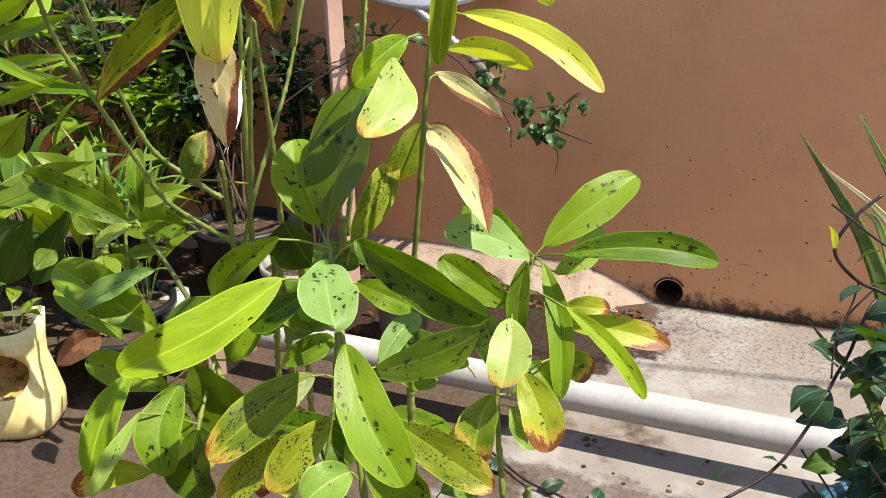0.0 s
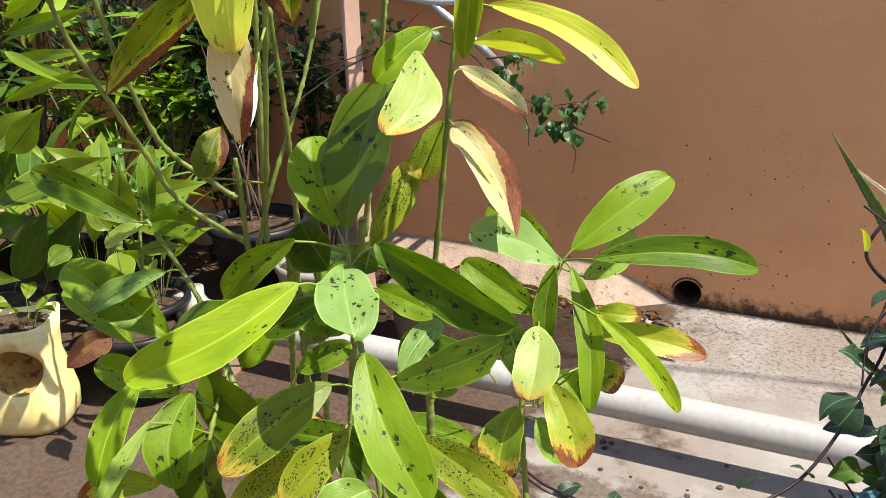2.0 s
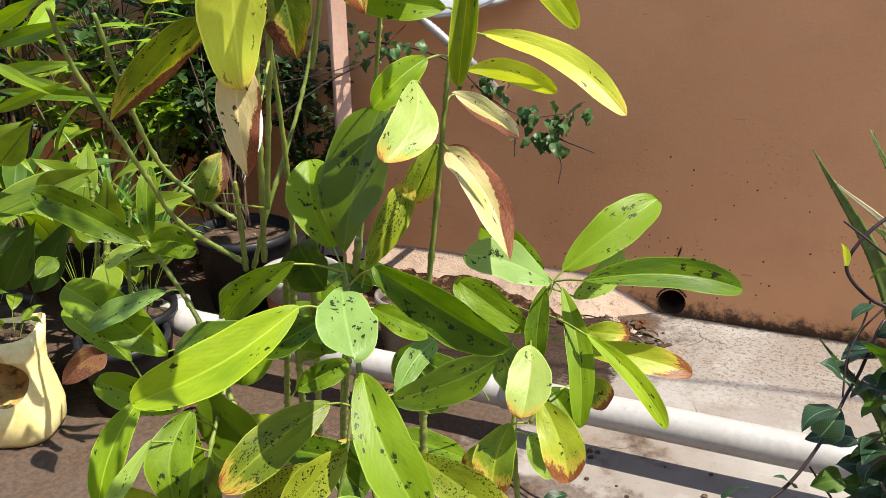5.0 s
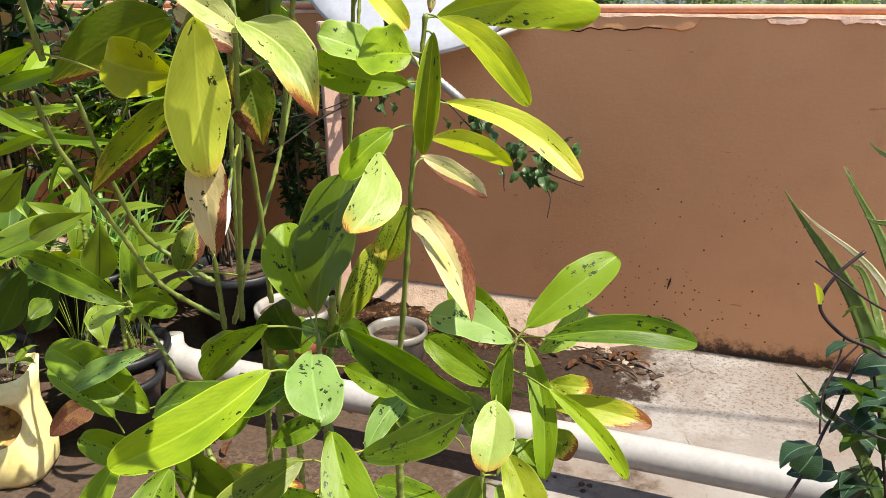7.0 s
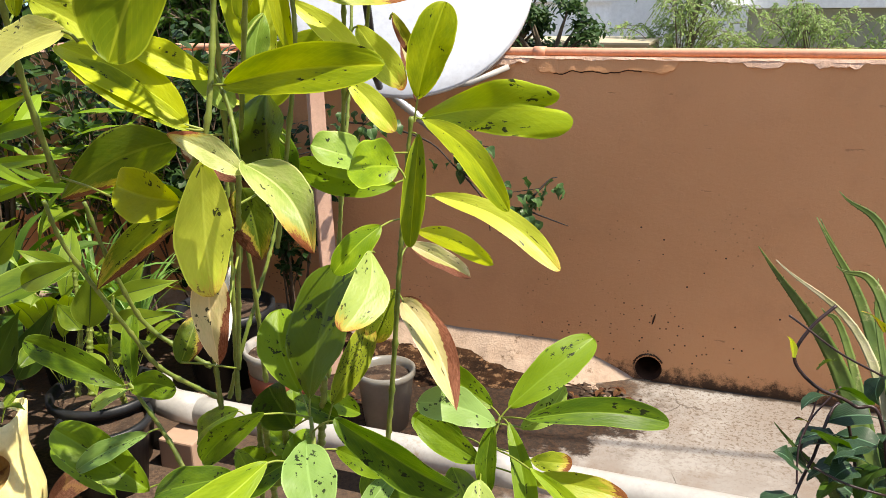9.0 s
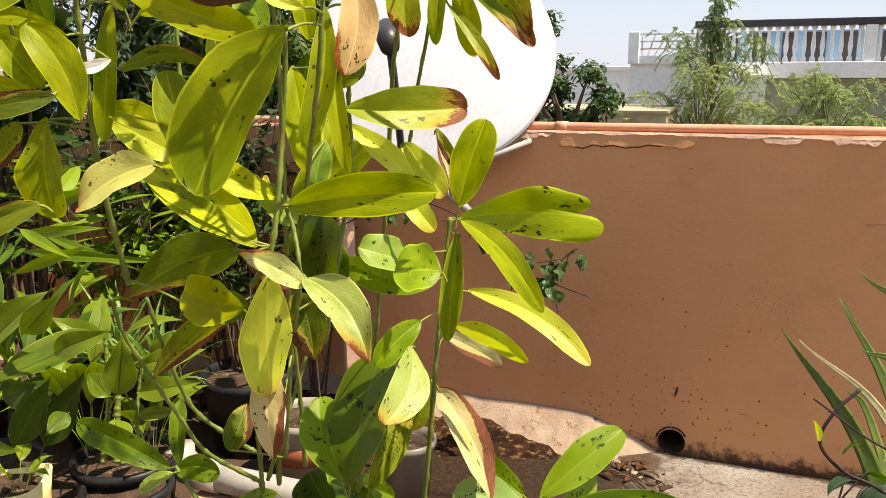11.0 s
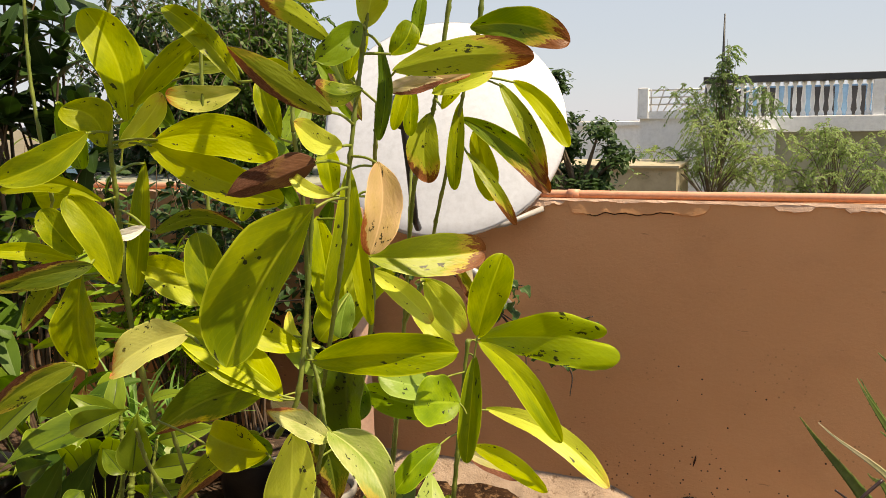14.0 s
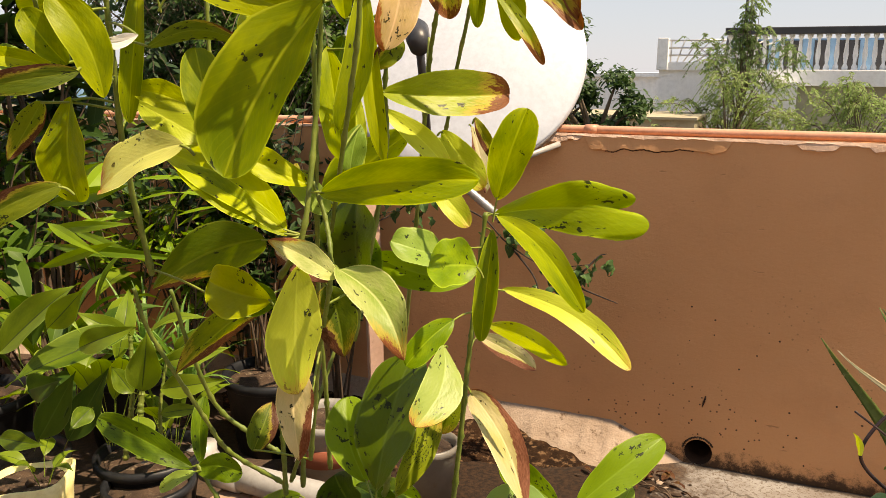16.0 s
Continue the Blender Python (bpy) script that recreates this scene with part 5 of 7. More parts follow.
left.stem(0.0009, (-0.0798, 0.4338, 1.1824), (-0.0831, 0.4392, 1.2234), (-0.0867, 0.4471, 1.2803))
left.leaf((-0.0778, 0.4208, 1.0610), (-0.0901, 0.4354, 1.0028), 0.0244, -23, "yellow", 0.07, 0.04, 0.006)
left.leaf((-0.0660, 0.4300, 1.0592), (-0.0317, 0.4167, 1.0329), 0.0177, 30, "cream", 0.30, 0.04, -0.106)
left.leaf((-0.0661, 0.4290, 1.0561), (-0.0838, 0.4114, 1.0727), 0.0106, -72, "cream", 0.30, 0.04, 0.029)
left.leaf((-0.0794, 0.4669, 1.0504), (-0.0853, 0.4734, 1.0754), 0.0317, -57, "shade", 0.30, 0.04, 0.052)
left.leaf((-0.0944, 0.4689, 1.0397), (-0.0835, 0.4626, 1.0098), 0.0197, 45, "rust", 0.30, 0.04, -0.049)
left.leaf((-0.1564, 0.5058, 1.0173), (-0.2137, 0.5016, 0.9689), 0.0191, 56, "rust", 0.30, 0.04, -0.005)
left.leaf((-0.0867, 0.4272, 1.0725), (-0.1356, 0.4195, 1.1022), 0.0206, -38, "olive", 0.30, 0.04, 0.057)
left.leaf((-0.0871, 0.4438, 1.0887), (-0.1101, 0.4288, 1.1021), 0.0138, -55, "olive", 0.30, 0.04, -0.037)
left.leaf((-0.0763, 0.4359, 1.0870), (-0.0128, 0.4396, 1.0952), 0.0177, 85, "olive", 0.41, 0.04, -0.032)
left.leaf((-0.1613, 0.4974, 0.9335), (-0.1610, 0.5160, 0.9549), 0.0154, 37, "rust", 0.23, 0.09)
left.leaf((-0.0539, 0.4066, 1.1569), (-0.0804, 0.3832, 1.0992), 0.0309, 65, "olive_shaded", 0.54, 0.04, -0.033)
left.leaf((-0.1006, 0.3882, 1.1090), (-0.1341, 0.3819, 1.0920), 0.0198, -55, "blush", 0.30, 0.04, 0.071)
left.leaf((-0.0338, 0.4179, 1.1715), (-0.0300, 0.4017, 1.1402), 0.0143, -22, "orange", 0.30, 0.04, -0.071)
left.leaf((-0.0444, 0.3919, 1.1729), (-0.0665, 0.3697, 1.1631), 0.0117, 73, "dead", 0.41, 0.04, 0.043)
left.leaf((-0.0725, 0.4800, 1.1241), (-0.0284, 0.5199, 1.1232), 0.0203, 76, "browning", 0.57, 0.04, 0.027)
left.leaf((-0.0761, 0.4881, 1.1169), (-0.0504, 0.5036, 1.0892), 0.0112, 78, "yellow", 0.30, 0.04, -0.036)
left.leaf((-0.0684, 0.4580, 1.1671), (-0.0722, 0.4443, 1.1108), 0.0120, -39, "olive_shaded", 0.54, 0.04, -0.050)
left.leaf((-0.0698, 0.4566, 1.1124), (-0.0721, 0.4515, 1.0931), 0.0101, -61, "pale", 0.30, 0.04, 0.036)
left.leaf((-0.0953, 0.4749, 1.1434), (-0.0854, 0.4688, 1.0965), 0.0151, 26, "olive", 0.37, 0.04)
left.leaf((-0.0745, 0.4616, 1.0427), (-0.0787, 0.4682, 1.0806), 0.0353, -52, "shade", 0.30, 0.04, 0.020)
left.leaf((-0.0354, 0.3877, 1.1887), (-0.0558, 0.3607, 1.2096), 0.0098, 67, "rust", 0.30, 0.04, 0.036)
left.leaf((-0.0312, 0.4018, 1.1970), (-0.0409, 0.3869, 1.1983), 0.0083, 85, "browning", 0.30, 0.04, 0.146)
left.leaf((-0.0390, 0.3924, 1.1611), (-0.0531, 0.3879, 1.1688), 0.0053, -70, "yellow", 0.30, 0.04, -0.111)
left.leaf((-0.0466, 0.4142, 1.1770), (-0.0577, 0.3998, 1.1863), 0.0097, -87, "yellow", 0.30, 0.04, -0.133)
left.leaf((-0.0448, 0.4432, 1.2163), (-0.0436, 0.4374, 1.1787), 0.0063, 5, "green", 0.30, 0.04, -0.081)
left.leaf((-0.0443, 0.4526, 1.2062), (0.0080, 0.4753, 1.2114), 0.0150, -86, "browning", 0.27, 0.04, 0.059)
left.leaf((-0.0511, 0.4596, 1.1992), (-0.0283, 0.4697, 1.2027), 0.0076, 97, "dry", 0.18, -0.02)
left.leaf((-0.0419, 0.4234, 1.2214), (-0.0512, 0.4060, 1.2077), 0.0118, -90, "green", 0.30, 0.04, -0.015)
left.leaf((-0.0363, 0.4347, 1.2107), (-0.0291, 0.4398, 1.2228), 0.0103, 77, "olive", 0.30, 0.04, 0.103)
left.leaf((-0.0458, 0.4325, 1.2209), (-0.0428, 0.4368, 1.2398), 0.0122, 77, "yellow", 0.30, 0.04, 0.014)
left.leaf((-0.1003, 0.4287, 1.2016), (-0.1308, 0.4214, 1.2337), 0.0107, -63, "olive_shaded", 0.30, 0.04, 0.057)
left.leaf((-0.0906, 0.4397, 1.1792), (-0.0995, 0.4401, 1.2039), 0.0095, -57, "olive", 0.17, 0.06)
left.leaf((-0.1477, 0.5304, 0.9797), (-0.1495, 0.5143, 0.9433), 0.0031, -41, "white", 0.36, 0.08)
# next eleven leaves stand above the view, added to shade the ones below
left.leaf((-0.0437, 0.4307, 1.2579), (-0.0719, 0.4897, 1.2682), 0.0185, 113, "yellow", 0.42, -0.03)
left.leaf((-0.0593, 0.4496, 1.2653), (-0.0194, 0.4404, 1.2748), 0.0146, 120, "olive", 0.31, -0.03)
left.leaf((-0.0619, 0.4547, 1.2433), (-0.0948, 0.4566, 1.2454), 0.0185, -99, "yellow", 0.34, -0.04)
left.leaf((-0.0493, 0.4447, 1.2374), (-0.0187, 0.4183, 1.2517), 0.0162, 144, "olive", 0.35, -0.02)
left.leaf((-0.0411, 0.4307, 1.2777), (-0.0825, 0.4250, 1.2750), 0.0144, -108, "browning", 0.25, -0.01)
left.leaf((-0.0398, 0.4229, 1.2337), (-0.0102, 0.4266, 1.2543), 0.0122, 108, "olive", 0.18, -0.02)
left.leaf((-0.0553, 0.4490, 1.2588), (-0.0790, 0.4802, 1.2688), 0.0140, -90, "pale", 0.21, 0.02)
left.leaf((-0.0824, 0.4480, 1.2815), (-0.0948, 0.4048, 1.2637), 0.0136, -81, "yellow", 0.30, 0.02)
left.leaf((-0.0718, 0.4246, 1.2523), (-0.0343, 0.4290, 1.2499), 0.0125, 100, "olive", 0.16, -0.02)
left.leaf((-0.0769, 0.4315, 1.2668), (-0.0340, 0.3998, 1.2520), 0.0155, 83, "olive", 0.43, 0.06)
left.leaf((-0.0822, 0.4310, 1.2575), (-0.1216, 0.4269, 1.2665), 0.0124, -101, "browning", 0.26, -0.02)
left.leaf((-0.1436, 0.4839, 1.2160), (-0.1691, 0.4622, 1.2158), 0.0123, -93, "rust", 0.39, -0.04)
left.leaf((-0.1337, 0.5446, 1.2194), (-0.1170, 0.5583, 1.1869), 0.0109, 90, "green", 0.37, 0.07)
left.leaf((-0.1300, 0.5545, 1.2235), (-0.1078, 0.5457, 1.1870), 0.0125, 48, "rust", 0.14, 0.07)
left.leaf((-0.1217, 0.4769, 1.1778), (-0.0980, 0.4583, 1.1581), 0.0139, 31, "green", 0.19, 0.06)
left.leaf((-0.1360, 0.5108, 1.1736), (-0.1332, 0.5312, 1.1971), 0.0132, 49, "green", 0.18, 0.07)
left.leaf((-0.0968, 0.4925, 1.1493), (-0.1130, 0.4940, 1.1129), 0.0112, -92, "green", 0.33, -0.04)
left.leaf((-0.1380, 0.4873, 1.1623), (-0.1277, 0.4609, 1.1428), 0.0115, -25, "olive", 0.14, 0.06)
left.leaf((-0.1384, 0.5084, 1.1850), (-0.1339, 0.4939, 1.1521), 0.0145, -18, "green", 0.18, 0.03)
left.leaf((-0.0708, 0.4679, 1.1551), (-0.0612, 0.4607, 1.0976), 0.0082, 32, "olive_shaded", 0.41, 0.04, 0.016)
left.leaf((-0.0864, 0.4270, 1.0710), (-0.1281, 0.4165, 1.0965), 0.0130, -41, "olive", 0.30, 0.04, -0.018)
left.leaf((-0.0978, 0.4445, 1.0939), (-0.0808, 0.4489, 1.0773), 0.0111, 69, "pale", 0.16, 0.03)
left.leaf((-0.1060, 0.4468, 1.0624), (-0.0838, 0.4535, 1.0466), 0.0119, 66, "dry", 0.14, 0.05)
left.leaf((-0.1054, 0.5022, 1.0643), (-0.0925, 0.5025, 1.0335), 0.0223, 54, "green", 0.39, 0.09)
left.leaf((-0.0570, 0.4701, 1.1451), (-0.0680, 0.4636, 1.1338), 0.0096, -86, "rust", 0.29, 0.09)
left.leaf((-0.0977, 0.4640, 1.1453), (-0.1154, 0.4600, 1.1659), 0.0134, -71, "green", 0.24, 0.05)
left.leaf((-0.0787, 0.4623, 1.1533), (-0.0833, 0.4641, 1.1757), 0.0101, -39, "olive", 0.31, 0.09)
left.leaf((-0.0848, 0.4561, 1.1974), (-0.1036, 0.4507, 1.2121), 0.0108, -86, "olive", 0.31, 0.04)
left.leaf((-0.0606, 0.4452, 1.2026), (-0.0564, 0.4507, 1.2253), 0.0092, 68, "olive", 0.13, 0.05)
left.leaf((-0.0954, 0.4419, 1.0110), (-0.0900, 0.4356, 0.9709), 0.0156, -2, "shred", 0.30, 0.04, 0.034)
left.leaf((-0.0951, 0.4539, 0.9933), (-0.0970, 0.4417, 0.9665), 0.0032, -50, "white", 0.30, 0.04, -0.058)
left.leaf((-0.0544, 0.4222, 1.2157), (-0.0680, 0.3970, 1.2292), 0.0081, 75, "browning", 0.30, 0.04, -0.037)
left.leaf((-0.0491, 0.4656, 1.2012), (-0.0200, 0.4782, 1.2052), 0.0043, 88, "orange", 0.30, 0.04, 0.018)
left.leaf((-0.1021, 0.5710, 1.1004), (-0.1415, 0.5469, 1.0619), 0.0280, 70, "olive_shaded", 0.30, 0.04, -0.013)
left.leaf((-0.0982, 0.5013, 1.1293), (-0.0939, 0.4936, 1.0821), 0.0085, -9, "yellow", 0.30, 0.04, -0.029)
left.leaf((-0.0806, 0.5577, 1.0992), (-0.0561, 0.5626, 1.0732), 0.0117, 61, "blush", 0.30, 0.04, -0.089)
left.leaf((-0.1134, 0.5053, 1.0704), (-0.1311, 0.5016, 1.0893), 0.0079, -53, "yellow", 0.30, 0.04, -0.294)
high = Plant("shrub", (-0.36, 0.83, 0.19), "slender shrub tips with drooping browned narrow leaves", "shrub", "speckled shrubs")
high.stem(0.0018, (-0.30, 0.85, 0.19), (-0.24, 0.76, 0.65), (-0.152, 0.6635, 0.9383))
high.stem(0.0013, (-0.152, 0.6635, 0.9383), (-0.1183, 0.6163, 1.0562), (-0.0848, 0.5602, 1.1453), (-0.0567, 0.5224, 1.1884), (-0.0506, 0.5181, 1.2079))
high.stem(0.0011, (-0.1183, 0.6163, 1.0562), (-0.0944, 0.598, 1.0932), (-0.072, 0.5629, 1.1332), (-0.0444, 0.5274, 1.1882), (-0.0386, 0.5230, 1.2077))
high.stem(0.0011, (-0.0435, 0.5037, 1.2141), (-0.0387, 0.5068, 1.2543), (-0.0408, 0.5144, 1.3054))
high.stem(0.0011, (-0.0290, 0.5097, 1.2139), (-0.0256, 0.5123, 1.2542), (-0.0276, 0.5191, 1.3002))
high.leaf((-0.0432, 0.5278, 1.1875), (0.0016, 0.5273, 1.1513), 0.0120, 80, "browning", 0.41, 0.04, -0.076)
high.leaf((-0.0402, 0.5254, 1.1709), (-0.0125, 0.5183, 1.1369), 0.0064, 54, "browning", 0.30, 0.04, -0.023)
high.leaf((-0.0207, 0.5407, 1.2048), (0.0110, 0.5248, 1.1732), 0.0098, 58, "olive", 0.30, 0.04, -0.062)
high.leaf((-0.0270, 0.5379, 1.2039), (-0.0005, 0.5273, 1.1554), 0.0099, 58, "browning", 0.30, 0.04, -0.062)
high.leaf((-0.0441, 0.5290, 1.1948), (-0.0445, 0.5197, 1.1525), 0.0087, -11, "olive_shaded", 0.30, 0.04, 0.011)
high.leaf((-0.0581, 0.5222, 1.1898), (-0.0565, 0.5155, 1.1561), 0.0162, 1, "browning", 0.30, 0.04, 0.069)
high.leaf((-0.0370, 0.5291, 1.1817), (-0.0265, 0.5258, 1.1468), 0.0130, 76, "olive_shaded", 0.30, 0.04, -0.023)
high.leaf((-0.0622, 0.5123, 1.2030), (-0.0619, 0.5072, 1.1790), 0.0074, -19, "olive", 0.13, 0.03)
high.leaf((-0.0450, 0.4949, 1.1981), (-0.0199, 0.5069, 1.2075), 0.0088, 81, "yellow", 0.30, 0.04, 0.011)
high.leaf((-0.0232, 0.4867, 1.2253), (0.0190, 0.4920, 1.2173), 0.0153, 89, "browning", 0.30, 0.04, -0.093)
high.leaf((-0.0521, 0.4957, 1.2202), (-0.0506, 0.4997, 1.2415), 0.0066, 31, "green", 0.30, 0.04, -0.012)
# ten unseen leaves over the tips, added for the shadows they throw
high.leaf((-0.0452, 0.5341, 1.2833), (0.0025, 0.5511, 1.3114), 0.0127, 78, "olive", 0.12, 0.06)
high.leaf((-0.0335, 0.4827, 1.2873), (-0.0701, 0.4715, 1.3126), 0.0101, -99, "browning", 0.36, -0.01)
high.leaf((-0.0494, 0.5213, 1.3157), (-0.0084, 0.4898, 1.3001), 0.0119, 88, "pale", 0.18, 0.07)
high.leaf((-0.0432, 0.5137, 1.3072), (-0.0058, 0.4848, 1.2964), 0.0135, 105, "yellow", 0.43, -0.04)
high.leaf((-0.0432, 0.5274, 1.2773), (-0.0882, 0.5423, 1.3022), 0.0139, -88, "pale", 0.22, 0.08)
high.leaf((-0.0263, 0.4879, 1.2944), (-0.0344, 0.5144, 1.3153), 0.0150, 11, "olive", 0.26, 0.05)
high.leaf((-0.0336, 0.4951, 1.2767), (-0.0272, 0.4573, 1.2770), 0.0129, -143, "olive", 0.43, -0.03)
high.leaf((-0.0302, 0.5128, 1.2621), (0.0169, 0.5404, 1.2833), 0.0163, 102, "yellow", 0.32, -0.01)
high.leaf((-0.0280, 0.5063, 1.2836), (-0.0636, 0.5276, 1.3040), 0.0166, -81, "olive", 0.26, 0.02)
high.leaf((-0.0356, 0.5380, 1.2693), (-0.0036, 0.5754, 1.2947), 0.0124, 92, "olive", 0.13, -0.03)
high.leaf((-0.0598, 0.5028, 1.2077), (-0.0641, 0.4939, 1.1821), 0.0070, -53, "olive", 0.30, 0.04, -0.005)
high.leaf((-0.0443, 0.5050, 1.1911), (-0.0332, 0.5135, 1.2145), 0.0085, 80, "olive", 0.26, 0.06)
branch = Plant("shrub", (-0.36, 0.87, 0.19), "spreading shrub branches with yellow green leaves", "shrub", "speckled shrubs")
branch.stem(0.0026, (-0.34, 0.84, 0.19), (-0.26, 0.7, 0.6), (-0.175, 0.585, 0.86))
branch.stem(0.0014, (-0.1944, 0.5703, 0.8715), (-0.2127, 0.5417, 0.9027), (-0.2127, 0.5205, 0.9345), (-0.2159, 0.4869, 0.9946), (-0.2150, 0.4763, 1.0231))
branch.stem(0.0014, (-0.1758, 0.5417, 0.9095), (-0.1896, 0.5353, 0.9209), (-0.2064, 0.5253, 0.9401), (-0.2069, 0.5069, 0.9788), (-0.2039, 0.4908, 1.0200))
branch.stem(0.0013, (-0.1747, 0.4475, 1.0417), (-0.1657, 0.4276, 1.0975), (-0.1579, 0.4172, 1.1475), (-0.1546, 0.4122, 1.1752))
branch.stem(0.0010, (-0.1546, 0.4122, 1.1752), (-0.1575, 0.4194, 1.2257), (-0.1597, 0.4301, 1.2961))
branch.stem(0.0008, (-0.1760, 0.4000, 1.1556), (-0.1876, 0.4048, 1.2143), (-0.1941, 0.4150, 1.2918))
branch.stem(0.0009, (-0.1314, 0.4428, 1.1022), (-0.1354, 0.4483, 1.1788), (-0.1412, 0.4593, 1.2931))
branch.leaf((-0.1488, 0.4168, 1.1875), (-0.1588, 0.4088, 1.2327), 0.0204, -72, "olive", 0.30, 0.04, 0.088)
branch.leaf((-0.1477, 0.4182, 1.1933), (-0.1134, 0.4263, 1.2219), 0.0114, -54, "olive_shaded", 0.30, 0.04, 0.019)
branch.leaf((-0.1519, 0.4136, 1.1767), (-0.1286, 0.4159, 1.1982), 0.0103, -73, "yellow", 0.30, 0.04, -0.035)
branch.leaf((-0.1311, 0.4122, 1.1804), (-0.0850, 0.4299, 1.1742), 0.0170, 83, "olive", 0.16, 0.04, -0.090)
branch.leaf((-0.1406, 0.4189, 1.1780), (-0.0827, 0.4277, 1.1552), 0.0162, 82, "olive_shaded", 0.30, 0.04, 0.028)
branch.leaf((-0.1564, 0.4118, 1.1777), (-0.1655, 0.3998, 1.1942), 0.0166, -91, "olive_shaded", 0.30, 0.04, 0.218)
branch.leaf((-0.1560, 0.4024, 1.1837), (-0.1801, 0.3783, 1.1652), 0.0139, -84, "olive_shaded", 0.30, 0.04, -0.057)
branch.leaf((-0.1560, 0.4081, 1.1551), (-0.1963, 0.3922, 1.1602), 0.0076, -86, "olive_shaded", 0.30, 0.04, 0.124)
branch.leaf((-0.1565, 0.3940, 1.1351), (-0.1636, 0.3830, 1.1543), 0.0124, -92, "olive_shaded", 0.30, 0.04, -0.042)
branch.leaf((-0.1434, 0.3974, 1.1233), (-0.1541, 0.3878, 1.1595), 0.0159, -78, "olive_shaded", 0.30, 0.04, 0.070)
branch.leaf((-0.1312, 0.4350, 1.1175), (-0.1557, 0.4257, 1.1259), 0.0120, -71, "olive_shaded", 0.30, 0.04, 0.041)
branch.leaf((-0.1118, 0.4186, 1.1059), (-0.1205, 0.4211, 1.1418), 0.0161, -36, "olive_shaded", 0.27, 0.04, 0.013)
branch.leaf((-0.1442, 0.3875, 1.1326), (-0.1761, 0.3622, 1.1255), 0.0095, -91, "rust", 0.30, 0.04, 0.004)
branch.leaf((-0.1794, 0.4154, 1.1226), (-0.1755, 0.4098, 1.0806), 0.0243, 34, "olive_shaded", 0.30, 0.04, 0.041)
branch.leaf((-0.1903, 0.4106, 1.1209), (-0.2028, 0.4018, 1.0970), 0.0102, 73, "rust", 0.30, 0.04, 0.010)
branch.leaf((-0.1571, 0.3866, 1.0917), (-0.1815, 0.3630, 1.0739), 0.0110, -93, "rust", 0.30, 0.04, 0.068)
branch.leaf((-0.1582, 0.3930, 1.1325), (-0.1824, 0.3729, 1.1382), 0.0073, -79, "olive", 0.30, 0.04, 0.067)
branch.leaf((-0.1329, 0.4056, 1.1458), (-0.1484, 0.3989, 1.1443), 0.0057, -79, "white", 0.30, 0.04, -0.154)
branch.leaf((-0.1370, 0.4142, 1.1417), (-0.1013, 0.4287, 1.1424), 0.0074, -78, "edged", 0.30, 0.04, 0.154)
branch.leaf((-0.1778, 0.4123, 1.1588), (-0.1926, 0.4059, 1.1567), 0.0138, -93, "olive", 0.35, -0.03)
branch.leaf((-0.1875, 0.4021, 1.1310), (-0.1993, 0.3988, 1.1407), 0.0122, -62, "pale", 0.22, 0.07)
branch.leaf((-0.1282, 0.4709, 1.0581), (-0.1883, 0.4624, 1.0302), 0.0246, 79, "edged", 0.30, 0.04, -0.067)
branch.leaf((-0.1065, 0.4427, 1.0389), (-0.1382, 0.4413, 1.0440), 0.0225, -79, "olive_shaded", 0.30, 0.04, -0.035)
# twelve more leaves out of view overhead, added to dapple the branches
branch.leaf((-0.1351, 0.4021, 1.2370), (-0.1031, 0.4328, 1.2617), 0.0142, 62, "olive", 0.41, 0.05)
branch.leaf((-0.1728, 0.4443, 1.2561), (-0.1427, 0.3949, 1.2457), 0.0165, -73, "olive", 0.21, 0.03)
branch.leaf((-0.1419, 0.4143, 1.2682), (-0.1890, 0.4058, 1.2766), 0.0151, -101, "yellow", 0.24, -0.04)
branch.leaf((-0.1606, 0.4321, 1.2507), (-0.1886, 0.4785, 1.2576), 0.0155, 109, "browning", 0.24, -0.02)
branch.leaf((-0.1861, 0.4037, 1.2562), (-0.2062, 0.3853, 1.2756), 0.0116, -93, "olive", 0.40, -0.04)
branch.leaf((-0.1984, 0.4217, 1.2704), (-0.2095, 0.4606, 1.2752), 0.0181, 106, "pale", 0.25, -0.02)
branch.leaf((-0.1833, 0.4039, 1.2769), (-0.1332, 0.3958, 1.2737), 0.0163, 114, "browning", 0.28, -0.01)
branch.leaf((-0.1770, 0.3982, 1.2533), (-0.1687, 0.4218, 1.2556), 0.0170, 99, "browning", 0.15, -0.04)
branch.leaf((-0.1448, 0.4541, 1.2705), (-0.1038, 0.4786, 1.2752), 0.0150, 108, "olive", 0.19, -0.04)
branch.leaf((-0.1547, 0.4690, 1.2868), (-0.1103, 0.4610, 1.2717), 0.0133, 84, "olive", 0.35, 0.08)
branch.leaf((-0.1189, 0.4345, 1.2724), (-0.1640, 0.4342, 1.2850), 0.0142, -97, "olive", 0.38, -0.02)
branch.leaf((-0.1265, 0.4413, 1.2998), (-0.1334, 0.4789, 1.3055), 0.0124, 111, "pale", 0.29, -0.03)
branch.leaf((-0.1679, 0.4665, 1.2053), (-0.2006, 0.4713, 1.2249), 0.0108, -35, "green", 0.25, 0.04)
branch.leaf((-0.2114, 0.5066, 1.1867), (-0.2335, 0.5186, 1.2160), 0.0143, -29, "rust", 0.15, 0.04)
branch.leaf((-0.2165, 0.4837, 1.1739), (-0.2078, 0.4886, 1.1951), 0.0099, 101, "green", 0.43, -0.02)
branch.leaf((-0.2213, 0.4405, 1.1706), (-0.2229, 0.4419, 1.1500), 0.0132, -178, "green", 0.44, -0.04)
